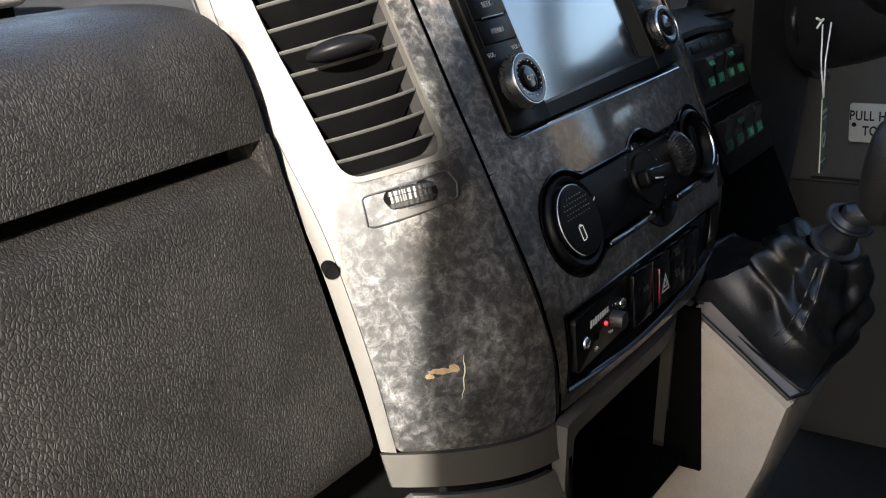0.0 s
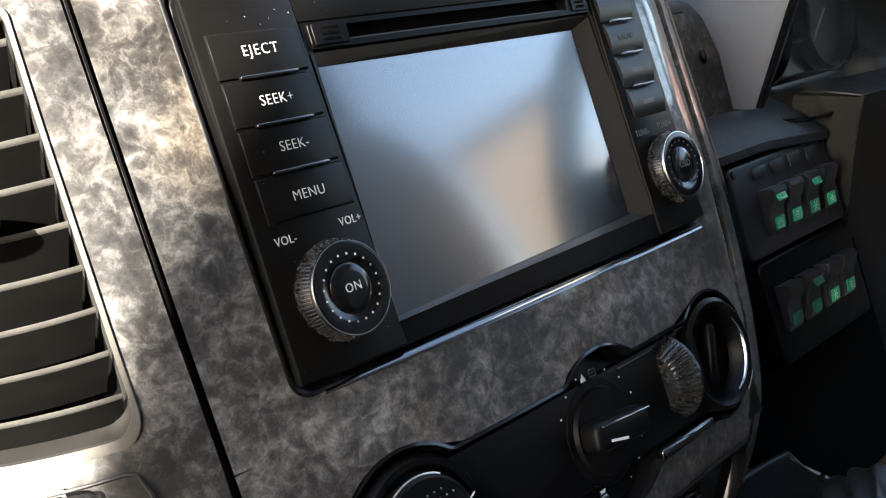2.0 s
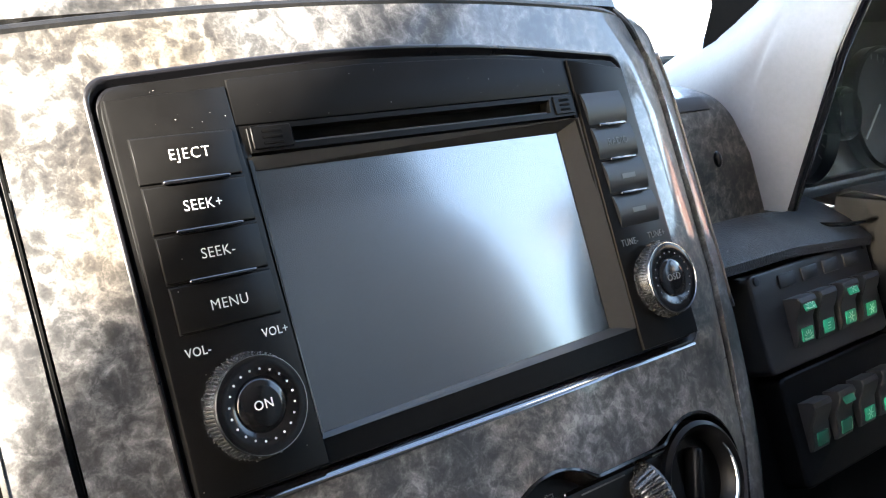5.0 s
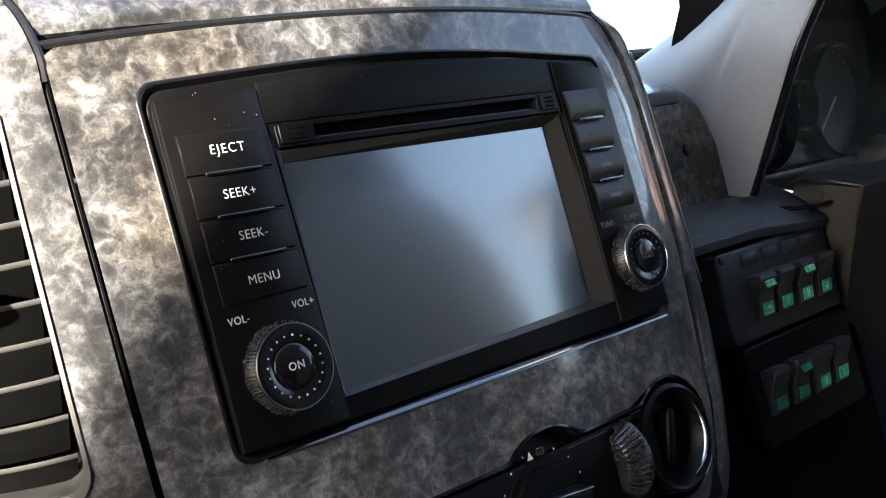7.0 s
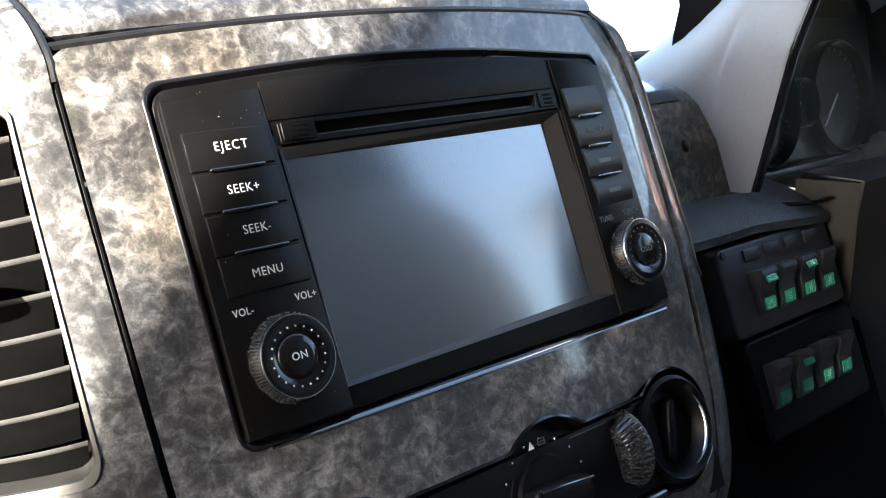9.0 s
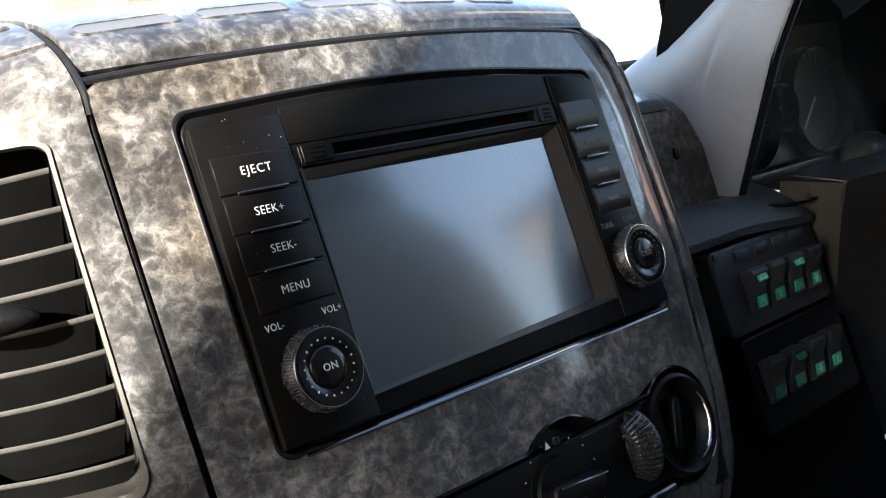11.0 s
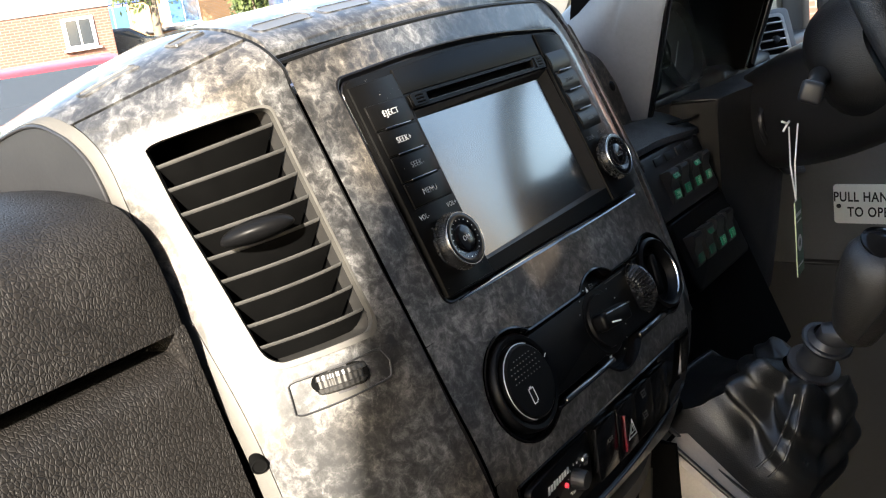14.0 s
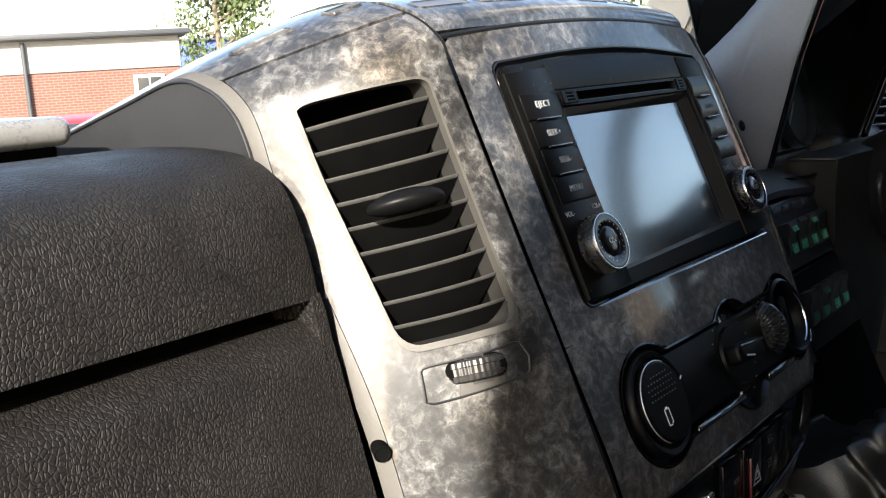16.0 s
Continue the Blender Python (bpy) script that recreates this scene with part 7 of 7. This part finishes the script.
tree(out_at(38.9, 48), 7.6, 2.7, 3, 0.12)
tree(out_at(44.3, 46), 2.9, 1.25, 5, 0.15)
tree(out_at(54.5, 30), 6.5, 2.4, 7, 0.2)
tree(out_at(60, 34), 6.0, 2.2, 9, 0.2)
tree(out_at(24, 58), 8.5, 2.6, 11)


def car(name, label, at, yaw, paint, l=4.2, w=1.75, h=1.42, van=False):
    top = thing(name, label, "car", Matrix.Translation(at) @ Matrix.Rotation(radians(yaw), 4, 'Z'))
    if van:
        side = [(-l / 2, 0.35), (-l / 2, 1.0), (-l / 2 + 0.05, h - 0.15), (-l / 2 + 0.25, h), (l * 0.22, h), (l * 0.34, h - 0.25), (l * 0.44, 1.1), (l / 2 - 0.03, 0.95), (l / 2, 0.5), (l / 2 - 0.05, 0.30), (-l / 2 + 0.1, 0.28)]
        glass = [(l * 0.02, 1.12), (l * 0.02, h - 0.20), (l * 0.22, h - 0.18), (l * 0.37, 1.12)]
    else:
        side = [(-l / 2, 0.45), (-l / 2 + 0.03, 0.85), (-l * 0.44, 0.98), (-l * 0.36, h - 0.12), (-l * 0.26, h - 0.01), (0, h), (l * 0.10, h - 0.04), (l * 0.24, 0.98), (l * 0.42, 0.84), (l / 2 - 0.02, 0.68), (l / 2, 0.42), (l / 2 - 0.06, 0.24), (-l / 2 + 0.08, 0.24)]
        glass = [(-l * 0.35, 0.96), (-l * 0.30, h - 0.14), (-l * 0.03, h - 0.07), (l * 0.08, h - 0.10), (l * 0.205, 0.96)]
    bm = bmesh.new()
    rows = []
    for y, k in ((-w / 2, 0.93), (-w / 2 + 0.12, 1.0), (w / 2 - 0.12, 1.0), (w / 2, 0.93)):
        rows.append([bm.verts.new((x * (0.97 if k < 1 else 1), y * (1.0 if z < 1.0 else 0.86), 0.3 + (z - 0.3) * k if z > 0.3 else z)) for x, z in side])
    for a, b in zip(rows, rows[1:]):
        for i in range(len(side)):
            j = (i + 1) % len(side)
            bm.faces.new((a[i], a[j], b[j], b[i]))
    bm.faces.new(rows[0])
    bm.faces.new(rows[-1])
    bmesh.ops.recalc_face_normals(bm, faces=bm.faces)
    bmesh.ops.bevel(bm, geom=list(bm.edges), offset=0.03, segments=2, affect='EDGES')
    body = part("body", bm, paint, top)
    for s in (-1, 1):
        part("side_window", prism([(p[0], p[1]) for p in glass], -0.01, 0.01, 0.004, to=lambda v, s=s: Vector((v.x, s * (w / 2 * 0.885 + (1.0 - (v.y - 0.9) * 0.35 - 1.0) * 0.35 + 0.035) + v.z, 0.3 + (v.y - 0.3) * 0.955))), GLASS_DARK, body, smooth=False)
    bm = bmesh.new()
    xa, za, xb, zb = ((l * 0.245, 0.985, l * 0.105, h - 0.07) if not van else (l * 0.445, 1.12, l * 0.345, h - 0.28))
    vs = [bm.verts.new((xa + 0.015, -w * 0.40, za)), bm.verts.new((xa + 0.015, w * 0.40, za)), bm.verts.new((xb + 0.02, w * 0.36, zb)), bm.verts.new((xb + 0.02, -w * 0.36, zb))]
    bm.faces.new(vs)
    ex = bmesh.ops.extrude_face_region(bm, geom=list(bm.faces))
    bmesh.ops.translate(bm, vec=(0.012, 0, 0.012), verts=[g for g in ex["geom"] if isinstance(g, bmesh.types.BMVert)])
    part("windscreen", bm, GLASS_DARK, body, smooth=False)
    for x in (-l * 0.31, l * 0.31):
        for s in (-1, 1):
            m = Matrix.Translation((x, s * (w / 2 - 0.10), 0.31)) @ Matrix.Rotation(radians(90), 4, 'X')
            wheel = part("wheel", lathe([(0.19, -0.10), (0.31, -0.10), (0.315, -0.06), (0.315, 0.06), (0.31, 0.10), (0.19, 0.10)], 28, m), TYRE, top)
            part("rim", lathe([(0, -0.105), (0.10, -0.105), (0.195, -0.09), (0.195, 0.09), (0.10, 0.105), (0, 0.105)], 28, m), SILVER, wheel)
    for s in (-1, 1):
        part("headlight", box((0.10, 0.32, 0.13), (l / 2 - 0.07, s * (w / 2 - 0.28), 0.66), 0.03, 2), SILVER, body)
    return top


RED_PAINT = worn("red car paint", (0.40, 0.022, 0.026), 0.45, 0.06, 3, coat=0.15)
BLACK_PAINT = worn("black car paint", (0.012, 0.012, 0.014), 0.25, 0.1, 3, coat=0.8)
GREY_PAINT = worn("dark grey van paint", (0.045, 0.052, 0.068), 0.35, 0.06, 3, coat=0.4)
car("red_car", "glossy red car parked in the yard", out_at(33.0, 10.5), -125, RED_PAINT)
car("black_car", "black car parked by the workshop", out_at(36.9, 42), -40, BLACK_PAINT)
car("dark_van", "dark blue-grey van parked across the yard", out_at(53.5, 17), -40, BLUE_METAL, 4.9, 1.9, 2.35, True)
car("grey_van", "dark grey van parked ahead", out_at(57.5, 12.5), -35, GREY_PAINT, 4.8, 1.9, 2.1, True)
